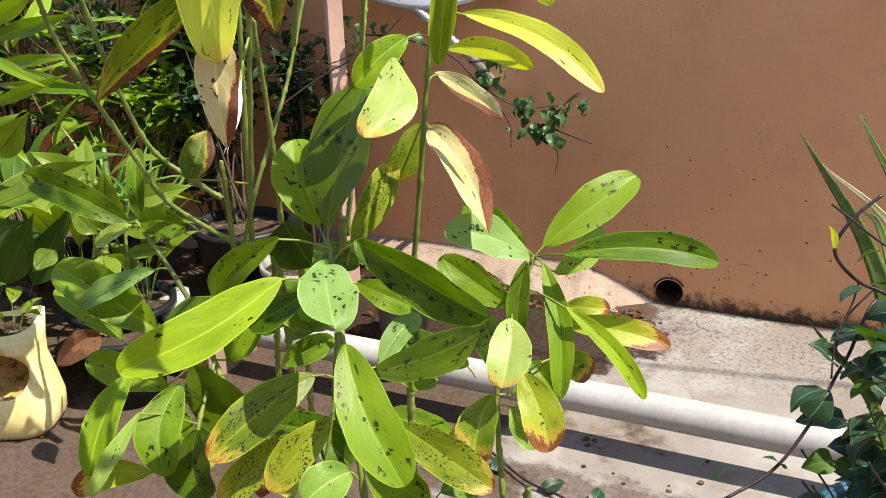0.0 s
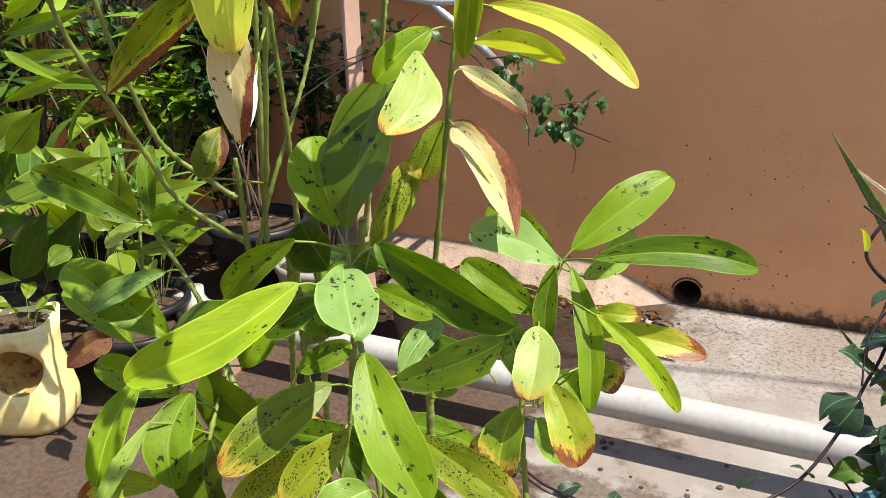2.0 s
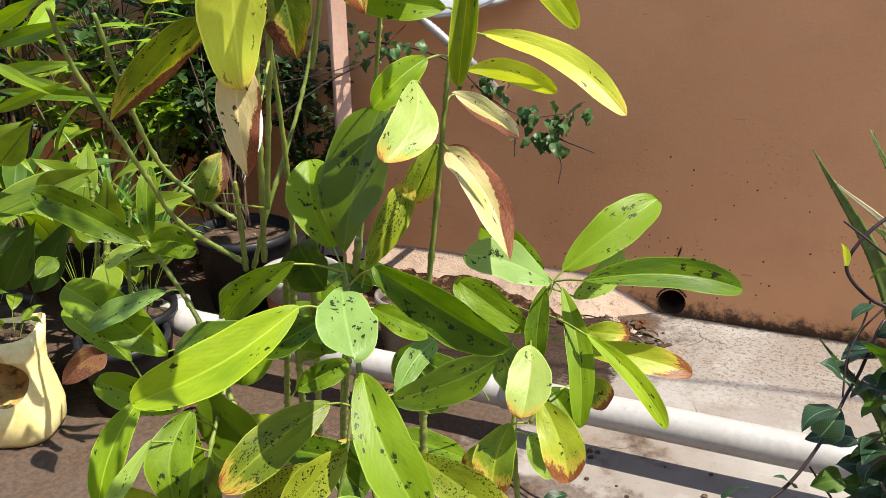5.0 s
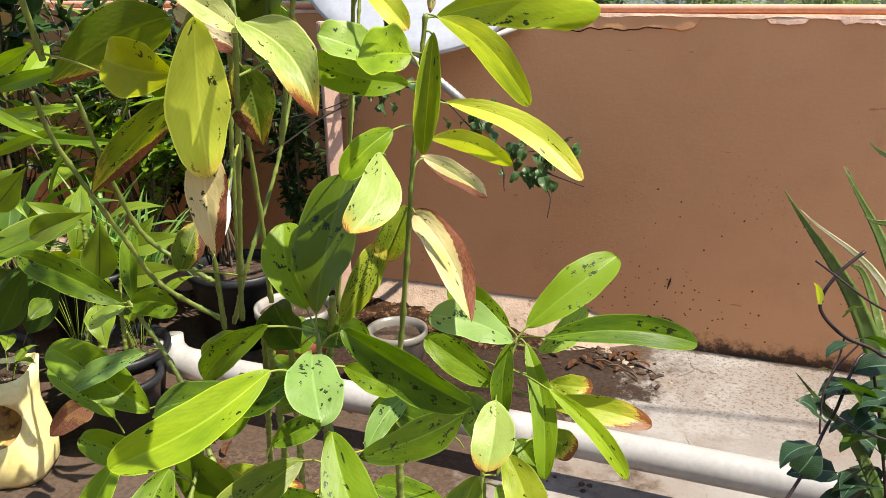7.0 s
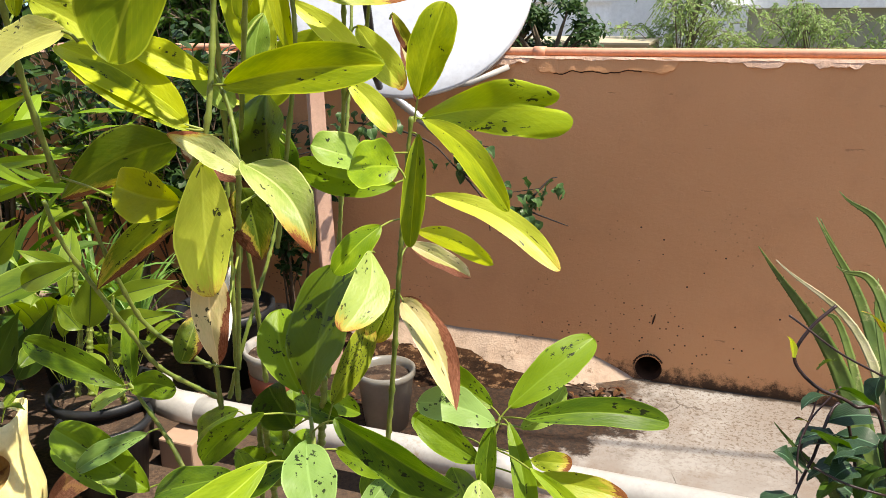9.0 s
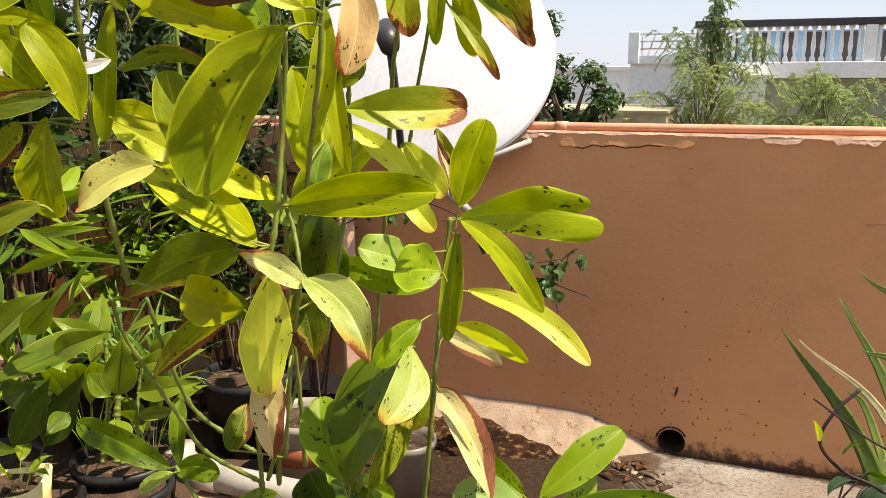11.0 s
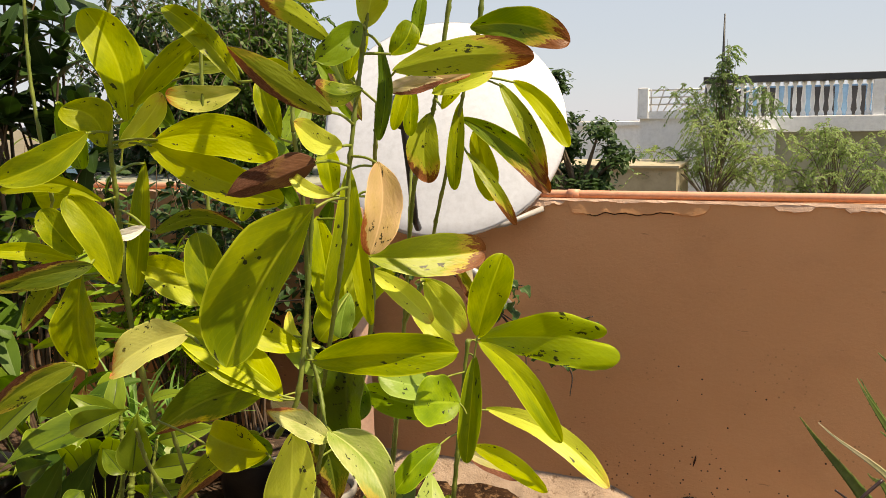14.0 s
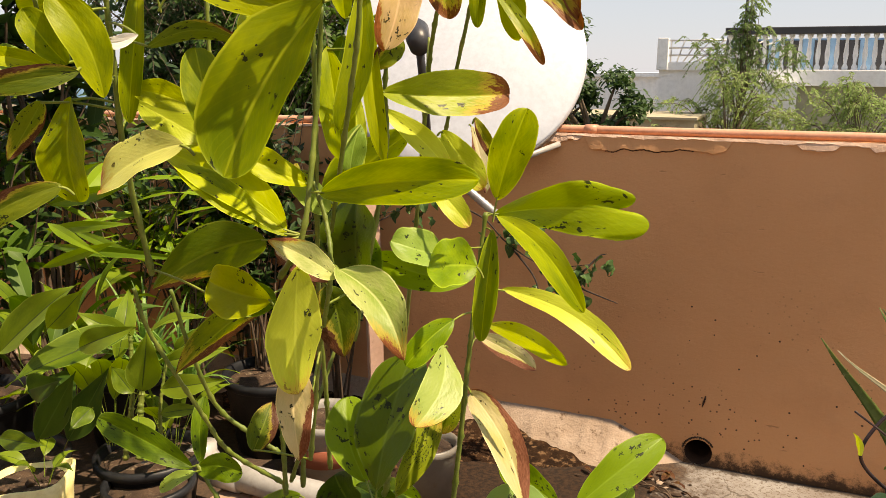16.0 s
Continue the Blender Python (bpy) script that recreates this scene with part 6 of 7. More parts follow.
branch.leaf((-0.2421, 0.4683, 1.1989), (-0.2490, 0.4869, 1.1628), 0.0136, 152, "green", 0.40, -0.04)
branch.leaf((-0.1571, 0.4342, 1.1711), (-0.1570, 0.4215, 1.1126), 0.0097, -20, "olive_shaded", 0.30, 0.04, -0.028)
branch.leaf((-0.2276, 0.5098, 1.1943), (-0.1880, 0.4994, 1.2235), 0.0141, 126, "green", 0.22, -0.02)
branch.leaf((-0.2114, 0.5030, 1.1717), (-0.2177, 0.4819, 1.2058), 0.0115, -117, "rust", 0.33, -0.03)
branch.leaf((-0.1934, 0.4914, 1.1687), (-0.1562, 0.5107, 1.1842), 0.0126, 97, "olive", 0.44, -0.02)
branch.leaf((-0.1913, 0.4556, 1.2121), (-0.1630, 0.4598, 1.1857), 0.0140, 71, "green", 0.33, 0.08)
branch.leaf((-0.1356, 0.4412, 1.0369), (-0.1101, 0.4517, 1.0361), 0.0154, 72, "green", 0.41, 0.03)
branch.leaf((-0.1845, 0.4562, 1.1191), (-0.1527, 0.4666, 1.1010), 0.0162, 73, "yellow", 0.24, 0.07)
branch.leaf((-0.1215, 0.4578, 1.2010), (-0.1524, 0.4449, 1.1991), 0.0122, -85, "blush", 0.30, 0.04, -0.093)


# ---- small leaves in numbers ----
def leaflet(bm, base, way, up, length, width, fold=0.25, droop=0.15):
    """A light leaf of eight faces."""
    uv = bm.loops.layers.uv.verify()
    base, way = Vector(base), Vector(way).normalized()
    up = (Vector(up) - way * Vector(up).dot(way)).normalized()
    side = way.cross(up)
    rows = []
    for u, w in ((0.0, 0.08), (0.3, 0.85), (0.62, 0.9), (0.88, 0.5), (1.0, 0.03)):
        mid = base + way * (u * length) - up * (droop * length * u * u)
        rows.append([(bm.verts.new(mid + side * (v * w * width / 2) + up * (fold * w * width / 2 * abs(v))), u, 0.5 + v / 2) for v in (-1, 0, 1)])
    for a, b in zip(rows, rows[1:]):
        for k in range(2):
            four = (a[k], a[k + 1], b[k + 1], b[k])
            f = bm.faces.new([q[0] for q in four])
            for loop, q in zip(f.loops, four):
                loop[uv].uv = (q[1], q[2])


def bush(name, place, spread, height, leaves, length, width, material, label, seed, stems=7, category="shrub", lift=0.5, stem_radius=0.004, low=0.25, lean=(0, 0)):
    """A shrub: forking stems, and leaves along their upper parts."""
    r = random.Random(seed)
    root = thing(name, place, label, category)
    o = Vector(place)
    sticks, crown = bmesh.new(), bmesh.new()
    per = max(1, leaves // stems // 3)
    for _ in range(stems):
        a = r.uniform(0, 6.283)
        k = r.uniform(0.25, 1.0)
        top = o + Vector((spread * k * math.cos(a) + lean[0], spread * k * math.sin(a) + lean[1], height * r.uniform(0.7, 1.0)))
        mid = o.lerp(top, 0.5) + Vector((r.uniform(-1, 1), r.uniform(-1, 1), 0.6)) * spread * 0.15
        main = smooth_line([o + Vector((r.uniform(-1, 1), r.uniform(-1, 1), 0)) * 0.03, mid, top], 6)
        tube(sticks, main, [stem_radius * (1.1 - 0.8 * i / len(main)) for i in range(len(main))], 5, False)
        for fork in range(3):
            start = main[int(len(main) * r.uniform(low, 0.8))]
            end = start + Vector((r.uniform(-1, 1) * spread * 0.55, r.uniform(-1, 1) * spread * 0.55, height * r.uniform(0.1, 0.35)))
            line = smooth_line([start, start.lerp(end, 0.5) + Vector((0, 0, 0.03)), end], 5)
            tube(sticks, line, [stem_radius * 0.5 * (1 - 0.7 * i / len(line)) for i in range(len(line))], 4, False)
            for _ in range(per):
                q = line[r.randrange(2, len(line))] if r.random() < 0.75 else main[r.randrange(len(main) // 2, len(main))]
                way = Vector((r.uniform(-1, 1), r.uniform(-1, 1), r.uniform(-0.4, 0.9) * lift * 2))
                leaflet(crown, q, way, (r.uniform(-0.5, 0.5), r.uniform(-0.8, 0.3), 1), length * r.uniform(0.65, 1.2), width * r.uniform(0.7, 1.2))
    part("wood", sticks, TWIG, root)
    leaves_ob = part("foliage", crown, LEAF[material], root)
    leaves_ob["kind"] = "stuff"
    return root


def rosette(name, place, count, length, width, material, label, seed, rise=(0.2, 1.1), shape="lance", sag=0.16, fan=(0, 6.283), stalks=0.25, category="plant"):
    """Broad leaves on stalks from one crown; each leaf is a part."""
    r = random.Random(seed)
    root = thing(name, place, label, category, "foliage plants")
    o = Vector(place)
    for i in range(count):
        a = fan[0] + (fan[1] - fan[0]) * (i + r.uniform(-0.3, 0.3)) / count
        e = r.uniform(*rise)
        l = length * r.uniform(0.75, 1.15)
        way = Vector((math.cos(a) * math.cos(e), math.sin(a) * math.cos(e), math.sin(e)))
        start = o + Vector((math.cos(a) * 0.012, math.sin(a) * 0.012, 0.0))
        base = start + (Vector((way.x * 0.5, way.y * 0.5, 0)) + Vector((0, 0, 1))).normalized() * (l * stalks * r.uniform(0.6, 1.4))
        tip = base + way * l - Vector((0, 0, 0.25 * l * math.cos(e)))
        bm = bmesh.new()
        blade(bm, base, tip, width * r.uniform(0.8, 1.2), r.uniform(-25, 25), r.uniform(0.15, 0.4), sag * r.uniform(0.6, 1.3), 0.03, shape, seed * 31 + i, start, 10)
        part("leaf", bm, LEAF[material], root)
    return root


# ---- foliage plants and shrubs by the left of the terrace ----
lancea = Plant("foliage_plant", (-1.20, 1.52, 0.20), "bright green lance leaved plant with dark midribs", "plant", "foliage plants")
lancea.stem(0.006, (-1.22, 1.56, 0.19), (-1.18, 1.5, 0.30))
lancea.stem(0.0068, (-1.0403, 1.2892, 0.3774), (-1.0457, 1.3059, 0.4650), (-1.0460, 1.3247, 0.5526))
lancea.stem(0.0054, (-1.0806, 1.2927, 0.3679), (-1.0784, 1.3223, 0.5009), (-1.0905, 1.3414, 0.6119))
lancea.stem(0.0039, (-1.0260, 1.3347, 0.3571), (-1.0307, 1.3445, 0.4625), (-1.0264, 1.3680, 0.5628))
lancea.leaf((-1.0795, 1.3268, 0.6253), (-1.2156, 1.1465, 0.5585), 0.0848, -31, "lance", 0.44, 0.05)
lancea.leaf((-1.0883, 1.3418, 0.6096), (-1.1802, 1.2940, 0.6640), 0.0472, -67, "lance", 0.27, 0.04)
lancea.leaf((-1.0182, 1.2865, 0.5273), (-0.9745, 1.2662, 0.6564), 0.0705, 156, "lance", 0.36, -0.02)
lancea.leaf((-1.0183, 1.3601, 0.5620), (-0.9028, 1.4136, 0.5913), 0.0475, 71, "lance", 0.34, 0.09)
lancea.leaf((-1.0264, 1.3451, 0.5078), (-0.8908, 1.3843, 0.5349), 0.0518, 69, "lance", 0.26, 0.09)
lancea.leaf((-1.0628, 1.3080, 0.5068), (-1.1075, 1.3012, 0.5600), 0.0469, -52, "lance", 0.14, 0.07)
lancea.leaf((-1.0213, 1.2749, 0.4793), (-0.9600, 1.2219, 0.4243), 0.0598, 4, "lance", 0.13, 0.06)
lancea.leaf((-1.1375, 1.2710, 0.4773), (-1.1356, 1.2119, 0.4548), 0.0440, -45, "lance", 0.29, 0.04)
lancea.leaf((-1.0234, 1.3358, 0.4590), (-0.9413, 1.3717, 0.4700), 0.0325, 52, "lance", 0.14, 0.08)
lancea.leaf((-1.0930, 1.0555, 0.6699), (-0.9420, 1.0903, 0.8004), 0.0729, 59, "lance", 0.43, 0.02)
lancea.leaf((-1.2164, 1.2747, 0.3888), (-1.1114, 1.2987, 0.5557), 0.0715, 95, "deep", 0.14, -0.02)
lancea.leaf((-1.2719, 1.2522, 0.3896), (-1.1728, 1.2714, 0.5457), 0.0704, 108, "deep", 0.20, -0.02)
lancea.leaf((-1.2181, 1.1710, 0.6765), (-1.1042, 1.2261, 0.7158), 0.0477, 51, "lance", 0.14, 0.02)
lancea.leaf((-1.1711, 1.0936, 0.4844), (-1.0708, 1.1018, 0.4857), 0.0401, 61, "lance", 0.18, 0.06)
lancea.leaf((-1.2975, 1.2639, 0.4916), (-1.1948, 1.2597, 0.5329), 0.0681, 84, "deep", 0.30, 0.03)
lancea.leaf((-1.0584, 1.4289, 0.5483), (-1.0181, 1.4578, 0.6059), 0.0356, 80, "lance", 0.16, 0.06)
lancea.leaf((-1.0974, 1.2206, 0.6243), (-0.9664, 1.2373, 0.6792), 0.0515, 79, "lance", 0.32, 0.08)
lancea.leaf((-0.9525, 1.0361, 0.7363), (-0.8723, 1.0403, 0.8087), 0.0459, 114, "lance", 0.13, -0.03)
rosette("foliage_plant", (-1.26, 1.62, 0.20), 9, 0.16, 0.05, "lance", "green lance leaved plant in a black pot", 8, (0.3, 1.2), stalks=0.7)
rosette("foliage_plant", (-1.33, 1.50, 0.26), 12, 0.24, 0.065, "lance", "broad lance leaved plant with dark midribs", 5, (0.05, 1.0), stalks=0.7)
rosette("foliage_plant", (-1.60, 1.56, 0.24), 12, 0.26, 0.075, "deep", "dark green broad leaved plant in a black pot", 6, (0.1, 1.1), stalks=0.8)
rosette("foliage_plant", (-1.58, 1.62, 0.24), 13, 0.24, 0.07, "lance", "green broad leaved plant in a black pot", 16, (0.2, 1.2), stalks=0.9)
rosette("foliage_plant", (-1.36, 1.325, 0.235), 5, 0.09, 0.035, "lance", "small green seedling in the yellow can", 9, (0.2, 0.9), stalks=0.5)
rosette("spider_plant", (-1.32, 1.74, 0.30), 34, 0.27, 0.014, "grass", "spider plant with arching narrow green leaves", 12, (0.5, 1.4), "strap", 0.10, stalks=0.02)
rosette("spider_plant", (-1.50, 1.80, 0.32), 30, 0.27, 0.014, "grass", "spider plant with arching narrow green leaves", 22, (0.5, 1.4), "strap", 0.10, stalks=0.02)
bush("shrub", (-1.52, 2.02, 0.22), 0.17, 0.46, 620, 0.038, 0.02, "lime", "small shrub with bright lime green leaflets", 31, 9, low=0.5)
bush("shrub", (-1.74, 1.95, 0.22), 0.30, 0.75, 170, 0.13, 0.022, "lime", "shrub with narrow bright green leaves", 32, 8, lift=0.3)
bush("shrub", (-1.36, 2.16, 0.22), 0.26, 0.80, 1000, 0.042, 0.022, "citrus", "dense dark green shrub before the wall", 33, 12)
bush("shrub", (-1.52, 2.30, 0.0), 0.24, 1.08, 1100, 0.045, 0.024, "citrus", "tall dark leaved shrub against the wall", 48, 14)
# added shrub: stands in for the shade on the wall beside the post
bush("shrub", (-1.20, 2.34, 0.0), 0.15, 0.90, 1000, 0.036, 0.018, "citrus", "thin dark leaved shrub added against the wall to darken it", 47, 8)
bush("shrub", (-1.72, 2.22, 0.22), 0.36, 0.85, 700, 0.055, 0.026, "citrus", "dense dark green shrub before the wall", 34, 14)
bush("shrub", (-2.15, 2.0, 0.02), 0.42, 1.15, 800, 0.06, 0.03, "citrus", "dense dark green shrub before the wall", 35, 14)
bush("shrub", (-1.95, 1.62, 0.22), 0.30, 0.80, 420, 0.07, 0.03, "deep", "dense dark green shrub in a black pot", 36, 11)
bush("citrus_tree", (-1.95, 1.9, 0.02), 0.36, 1.75, 560, 0.13, 0.06, "citrus", "small citrus tree with large dark leaves", 37, 10, "tree", low=0.5, stem_radius=0.009)
bush("shrub", (-2.5, 1.5, 0.02), 0.45, 1.3, 700, 0.09, 0.04, "citrus", "tall dark green shrub at the terrace corner", 38, 12)
bush("shrub", (-2.6, 2.2, 0.02), 0.40, 1.2, 600, 0.08, 0.035, "lance", "tall green shrub at the terrace corner", 39, 12)

palm = Plant("foliage_plant", (-1.72, 1.66, 0.22), "plant with long arching light green blades", "plant", "foliage plants")
palm.stem(0.004, (-1.95, 1.62, 0.22), (-1.86, 1.60, 0.5), (-1.78, 1.56, 0.68))
palm.leaf((-1.3407, 1.3945, 0.8516), (-1.1108, 1.3922, 0.9067), 0.0368, 96, "lime", 0.27, -0.04)
palm.leaf((-1.3339, 1.3761, 0.8017), (-1.0815, 1.3736, 0.8354), 0.0260, 86, "lime", 0.16, 0.04)
palm.leaf((-1.3630, 1.4046, 0.7596), (-0.9596, 1.4458, 0.7569), 0.0246, 75, "lime", 0.37, 0.08)
palm.leaf((-1.3237, 1.3485, 0.7268), (-1.1063, 1.3500, 0.8024), 0.0260, 97, "lime", 0.16, -0.01)
palm.leaf((-1.2472, 1.3084, 0.8345), (-1.0863, 1.2924, 0.7843), 0.0227, 56, "lime", 0.15, 0.05)
palm.leaf((-1.3674, 1.4708, 0.7838), (-1.0796, 1.4454, 0.7305), 0.0230, 65, "lime", 0.20, 0.02)
palm.leaf((-1.1443, 1.1970, 0.7485), (-1.0602, 1.1951, 0.6661), 0.0215, 43, "lime", 0.14, 0.03)
palm.leaf((-1.3450, 1.4060, 0.8828), (-1.1753, 1.3857, 0.9509), 0.0390, 111, "lime", 0.24, -0.01)
palm.leaf((-1.3206, 1.5496, 0.9270), (-1.2984, 1.4087, 0.8461), 0.0346, -54, "lime", 0.22, 0.07)

# dry twigs of a creeper on the wall, and the ivy that hangs from them
creeper = thing("creeper", (-0.4774, 2.3111, 0.5842), "small leaved ivy creeper hanging on the brown wall", "creeper")
for line in (((-1.1642, 2.0978, 0.5779), (-1.0453, 2.1840, 0.6722), (-0.9372, 2.2537, 0.7372), (-0.8583, 2.3213, 0.8244)),
             ((-1.4763, 2.0753, 0.6768), (-1.2646, 2.1511, 0.6606), (-1.0630, 2.1864, 0.6942), (-0.9514, 2.2470, 0.7344)),
             ((-0.9578, 2.2642, 0.7812), (-0.8262, 2.2761, 0.7696), (-0.6975, 2.2860, 0.7284), (-0.6161, 2.2874, 0.6565), (-0.5053, 2.2956, 0.6007), (-0.3900, 2.3327, 0.6091)),
             ((-0.5998, 2.2877, 0.6421), (-0.5290, 2.2715, 0.5653), (-0.5127, 2.2496, 0.4984)),
             ((-0.4665, 2.2761, 0.5459), (-0.3958, 2.2827, 0.4959), (-0.3914, 2.2575, 0.4322)),
             ((-0.4400, 2.2924, 0.5599), (-0.3631, 2.2998, 0.5335), (-0.3065, 2.3128, 0.5120)),
             ((-0.4084, 2.3166, 0.5880), (-0.3716, 2.3488, 0.6302), (-0.3513, 2.3597, 0.6372)),
             ((-0.6526, 2.2974, 0.7139), (-0.5820, 2.3278, 0.7206), (-0.5456, 2.3401, 0.7161))):
    pts = smooth_line(line, 6)
    bm = bmesh.new()
    tube(bm, pts, [0.0032 * (1.1 - 0.75 * i / len(pts)) for i in range(len(pts))], 5)
    part("stem", bm, CREEPER_STEM, creeper)
r = random.Random(21)
for centre, count, spread in (((-0.4366, 2.2801, 0.5551), 13, 0.055), ((-0.3991, 2.3096, 0.5901), 5, 0.03), ((-0.3454, 2.3393, 0.6109), 4, 0.022), ((-0.4974, 2.2940, 0.6169), 5, 0.03), ((-0.6158, 2.2858, 0.6796), 9, 0.045), ((-0.5718, 2.3209, 0.7220), 4, 0.03), ((-0.8446, 2.2409, 0.7579), 8, 0.06), ((-0.9438, 2.2366, 0.7847), 7, 0.06)):
    for _ in range(int(count * 1.7)):
        p = Vector(centre) + Vector((r.gauss(0, 1), r.gauss(0, 0.4), r.gauss(0, 0.8))) * spread * 0.6
        bm = bmesh.new()
        a = r.uniform(-2.6, -0.5)
        l = r.uniform(0.024, 0.042)
        blade(bm, p, p + Vector((math.cos(a) * l, r.uniform(-0.4, 0.2) * l, math.sin(a) * l)), l * 0.85, r.uniform(-50, 50), 0.3, 0.12, 0.14, "heart", r.randrange(999), None, 7)
        part("leaf", bm, LEAF["ivy"], creeper)


# ---- aloe, vine and tub at the right ----
tub = thing("tub", (0.40, 1.16, 0.0), "ribbed teal plastic tub holding an aloe", "tub")
bm = bmesh.new()
n = 96
rings = []
for r_, z_ in ((0.12, 0.001), (0.15, 0.14), (0.172, 0.27), (0.18, 0.28), (0.182, 0.30), (0.176, 0.306), (0.168, 0.30), (0.16, 0.25)):
    rings.append([bm.verts.new((0.40 + (r_ + (0.003 if k % 4 < 2 and z_ < 0.28 else 0)) * math.cos(2 * math.pi * k / n), 1.16 + (r_ + (0.003 if k % 4 < 2 and z_ < 0.28 else 0)) * math.sin(2 * math.pi * k / n), z_)) for k in range(n)])
for a, b in zip(rings, rings[1:]):
    for k in range(n):
        bm.faces.new((a[k], a[(k + 1) % n], b[(k + 1) % n], b[k]))
bm.faces.new(rings[0][::-1])
part("body", bm, TEAL, tub)
bm = bmesh.new()
for z in (0.302, 0.292, 0.282):
    tube(bm, [(0.40 + 0.179 * math.cos(a), 1.16 + 0.179 * math.sin(a), z) for a in (2 * math.pi * k / 72 for k in range(73))], 0.0055, 7)
part("rim", bm, TEAL, tub)
bm = bmesh.new()
bmesh.ops.create_circle(bm, cap_ends=True, segments=40, radius=0.163, matrix=Matrix.Translation((0.40, 1.16, 0.262)))
part("soil", bm, SOIL, tub)

aloe = thing("aloe", (0.38, 1.16, 0.262), "aloe with upright tapering fleshy green leaves", "aloe")


def aloe_leaf(base, mid, tip, width, skin):
    """A thick pointed leaf, hollowed in front, with small teeth on its edges."""
    pts = smooth_line([base, mid, tip], 9)
    bm = bmesh.new()
    rings = []
    for i, q in enumerate(pts):
        u = i / (len(pts) - 1)
        way = (pts[min(i + 1, len(pts) - 1)] - pts[max(i - 1, 0)]).normalized()
        side = way.cross(Vector((0.25, -1, 0.1))).normalized()
        out = side.cross(way)
        w = width / 2 * (1 - u ** 1.25) + 0.0006
        rings.append([bm.verts.new(q + side * (x * w) + out * (y * w)) for x, y in ((-1, 0.12), (-0.55, 0.02), (0, -0.05), (0.55, 0.02), (1, 0.12), (0.7, -0.32), (0, -0.55), (-0.7, -0.32))])
        if 0.05 < u < 0.9:
            for s in (-1, 1):
                e = q + side * (s * w) + out * (0.12 * w)
                tri = [bm.verts.new(v) for v in (e - way * 0.0012, e + way * 0.0012, e + side * (s * 0.0016) + way * 0.0006)]
                bm.faces.new(tri)
    for a, b in zip(rings, rings[1:]):
        for k in range(8):
            bm.faces.new((a[k], a[(k + 1) % 8], b[(k + 1) % 8], b[k]))
    bm.faces.new(rings[0][::-1])
    bm.faces.new(rings[-1])
    part("leaf", bm, skin, aloe)


for base, mid, tip, w in (((0.385, 1.14, 0.265), (0.273, 1.261, 0.615), (0.1409, 1.1453, 0.8373), 0.05),
                          ((0.41, 1.18, 0.265), (0.312, 1.345, 0.625), (0.173, 1.342, 0.763), 0.026),
                          ((0.42, 1.2, 0.265), (0.316, 1.385, 0.641), (0.224, 1.411, 0.811), 0.038),
                          ((0.43, 1.19, 0.265), (0.324, 1.406, 0.627), (0.231, 1.433, 0.804), 0.026),
                          ((0.44, 1.17, 0.265), (0.34, 1.427, 0.737), (0.251, 1.432, 0.846), 0.032),
                          ((0.43, 1.13, 0.265), (0.315, 1.296, 0.706), (0.246, 1.315, 0.77), 0.03),
                          ((0.4, 1.16, 0.265), (0.279, 1.316, 0.642), (0.236, 1.323, 0.706), 0.022),
                          ((0.37, 1.07, 0.265), (0.273, 1.124, 0.51), (0.18, 1.138, 0.619), 0.028),
                          ((0.42, 1.16, 0.265), (0.323, 1.354, 0.64), (0.309, 1.383, 0.737), 0.018),
                          ((0.44, 1.17, 0.27), (0.50, 1.14, 0.6), (0.56, 1.10, 0.82), 0.03),
                          ((0.42, 1.20, 0.27), (0.45, 1.22, 0.6), (0.47, 1.25, 0.90), 0.03),
                          ((0.45, 1.13, 0.27), (0.52, 1.04, 0.5), (0.60, 0.98, 0.66), 0.026)):
    aloe_leaf(base, mid, tip, w * 0.82, ALOE_DRY if tip[2] == 0.763 else ALOE)

vine = thing("vine", (0.33, 1.05, 0.262), "climbing vine with dark stems and mottled heart leaves", "vine")
for rad, line in ((0.0026, ((0.34, 1.05, 0.27), (0.2931, 1.0966, 0.6330), (0.2559, 1.0977, 0.6754), (0.2175, 1.0901, 0.6939), (0.1929, 1.0891, 0.7169), (0.1899, 1.0946, 0.7361), (0.2052, 1.1088, 0.7609), (0.2279, 1.1244, 0.7820))),
                  (0.0016, ((0.2862, 1.1189, 0.7048), (0.2361, 1.0998, 0.7348), (0.1973, 1.0952, 0.7625), (0.1785, 1.0930, 0.7758))),
                  (0.0014, ((0.2175, 1.0901, 0.6939), (0.2139, 1.0805, 0.6701), (0.2015, 1.0543, 0.6397), (0.2015, 1.0308, 0.6041))),
                  (0.0024, ((0.33, 1.04, 0.27), (0.2591, 1.1438, 0.6352), (0.2191, 1.0892, 0.5976), (0.1925, 1.0359, 0.5506), (0.1587, 0.9922, 0.5056), (0.1118, 0.9521, 0.4814))),
                  (0.0014, ((0.2191, 1.0892, 0.5976), (0.2083, 1.0912, 0.6123), (0.2156, 1.1076, 0.6444), (0.2460, 1.1342, 0.6793))),
                  (0.0014, ((0.1925, 1.0359, 0.5506), (0.1849, 1.0390, 0.5649), (0.1944, 1.0487, 0.5792))),
                  (0.0018, ((0.2171, 1.0425, 0.6214), (0.2535, 1.0495, 0.6033), (0.2939, 1.0600, 0.5910)))):
    bm = bmesh.new()
    tube(bm, smooth_line(line, 8), rad * 0.8, 7)
    part("stem", bm, VINE_STEM, vine)
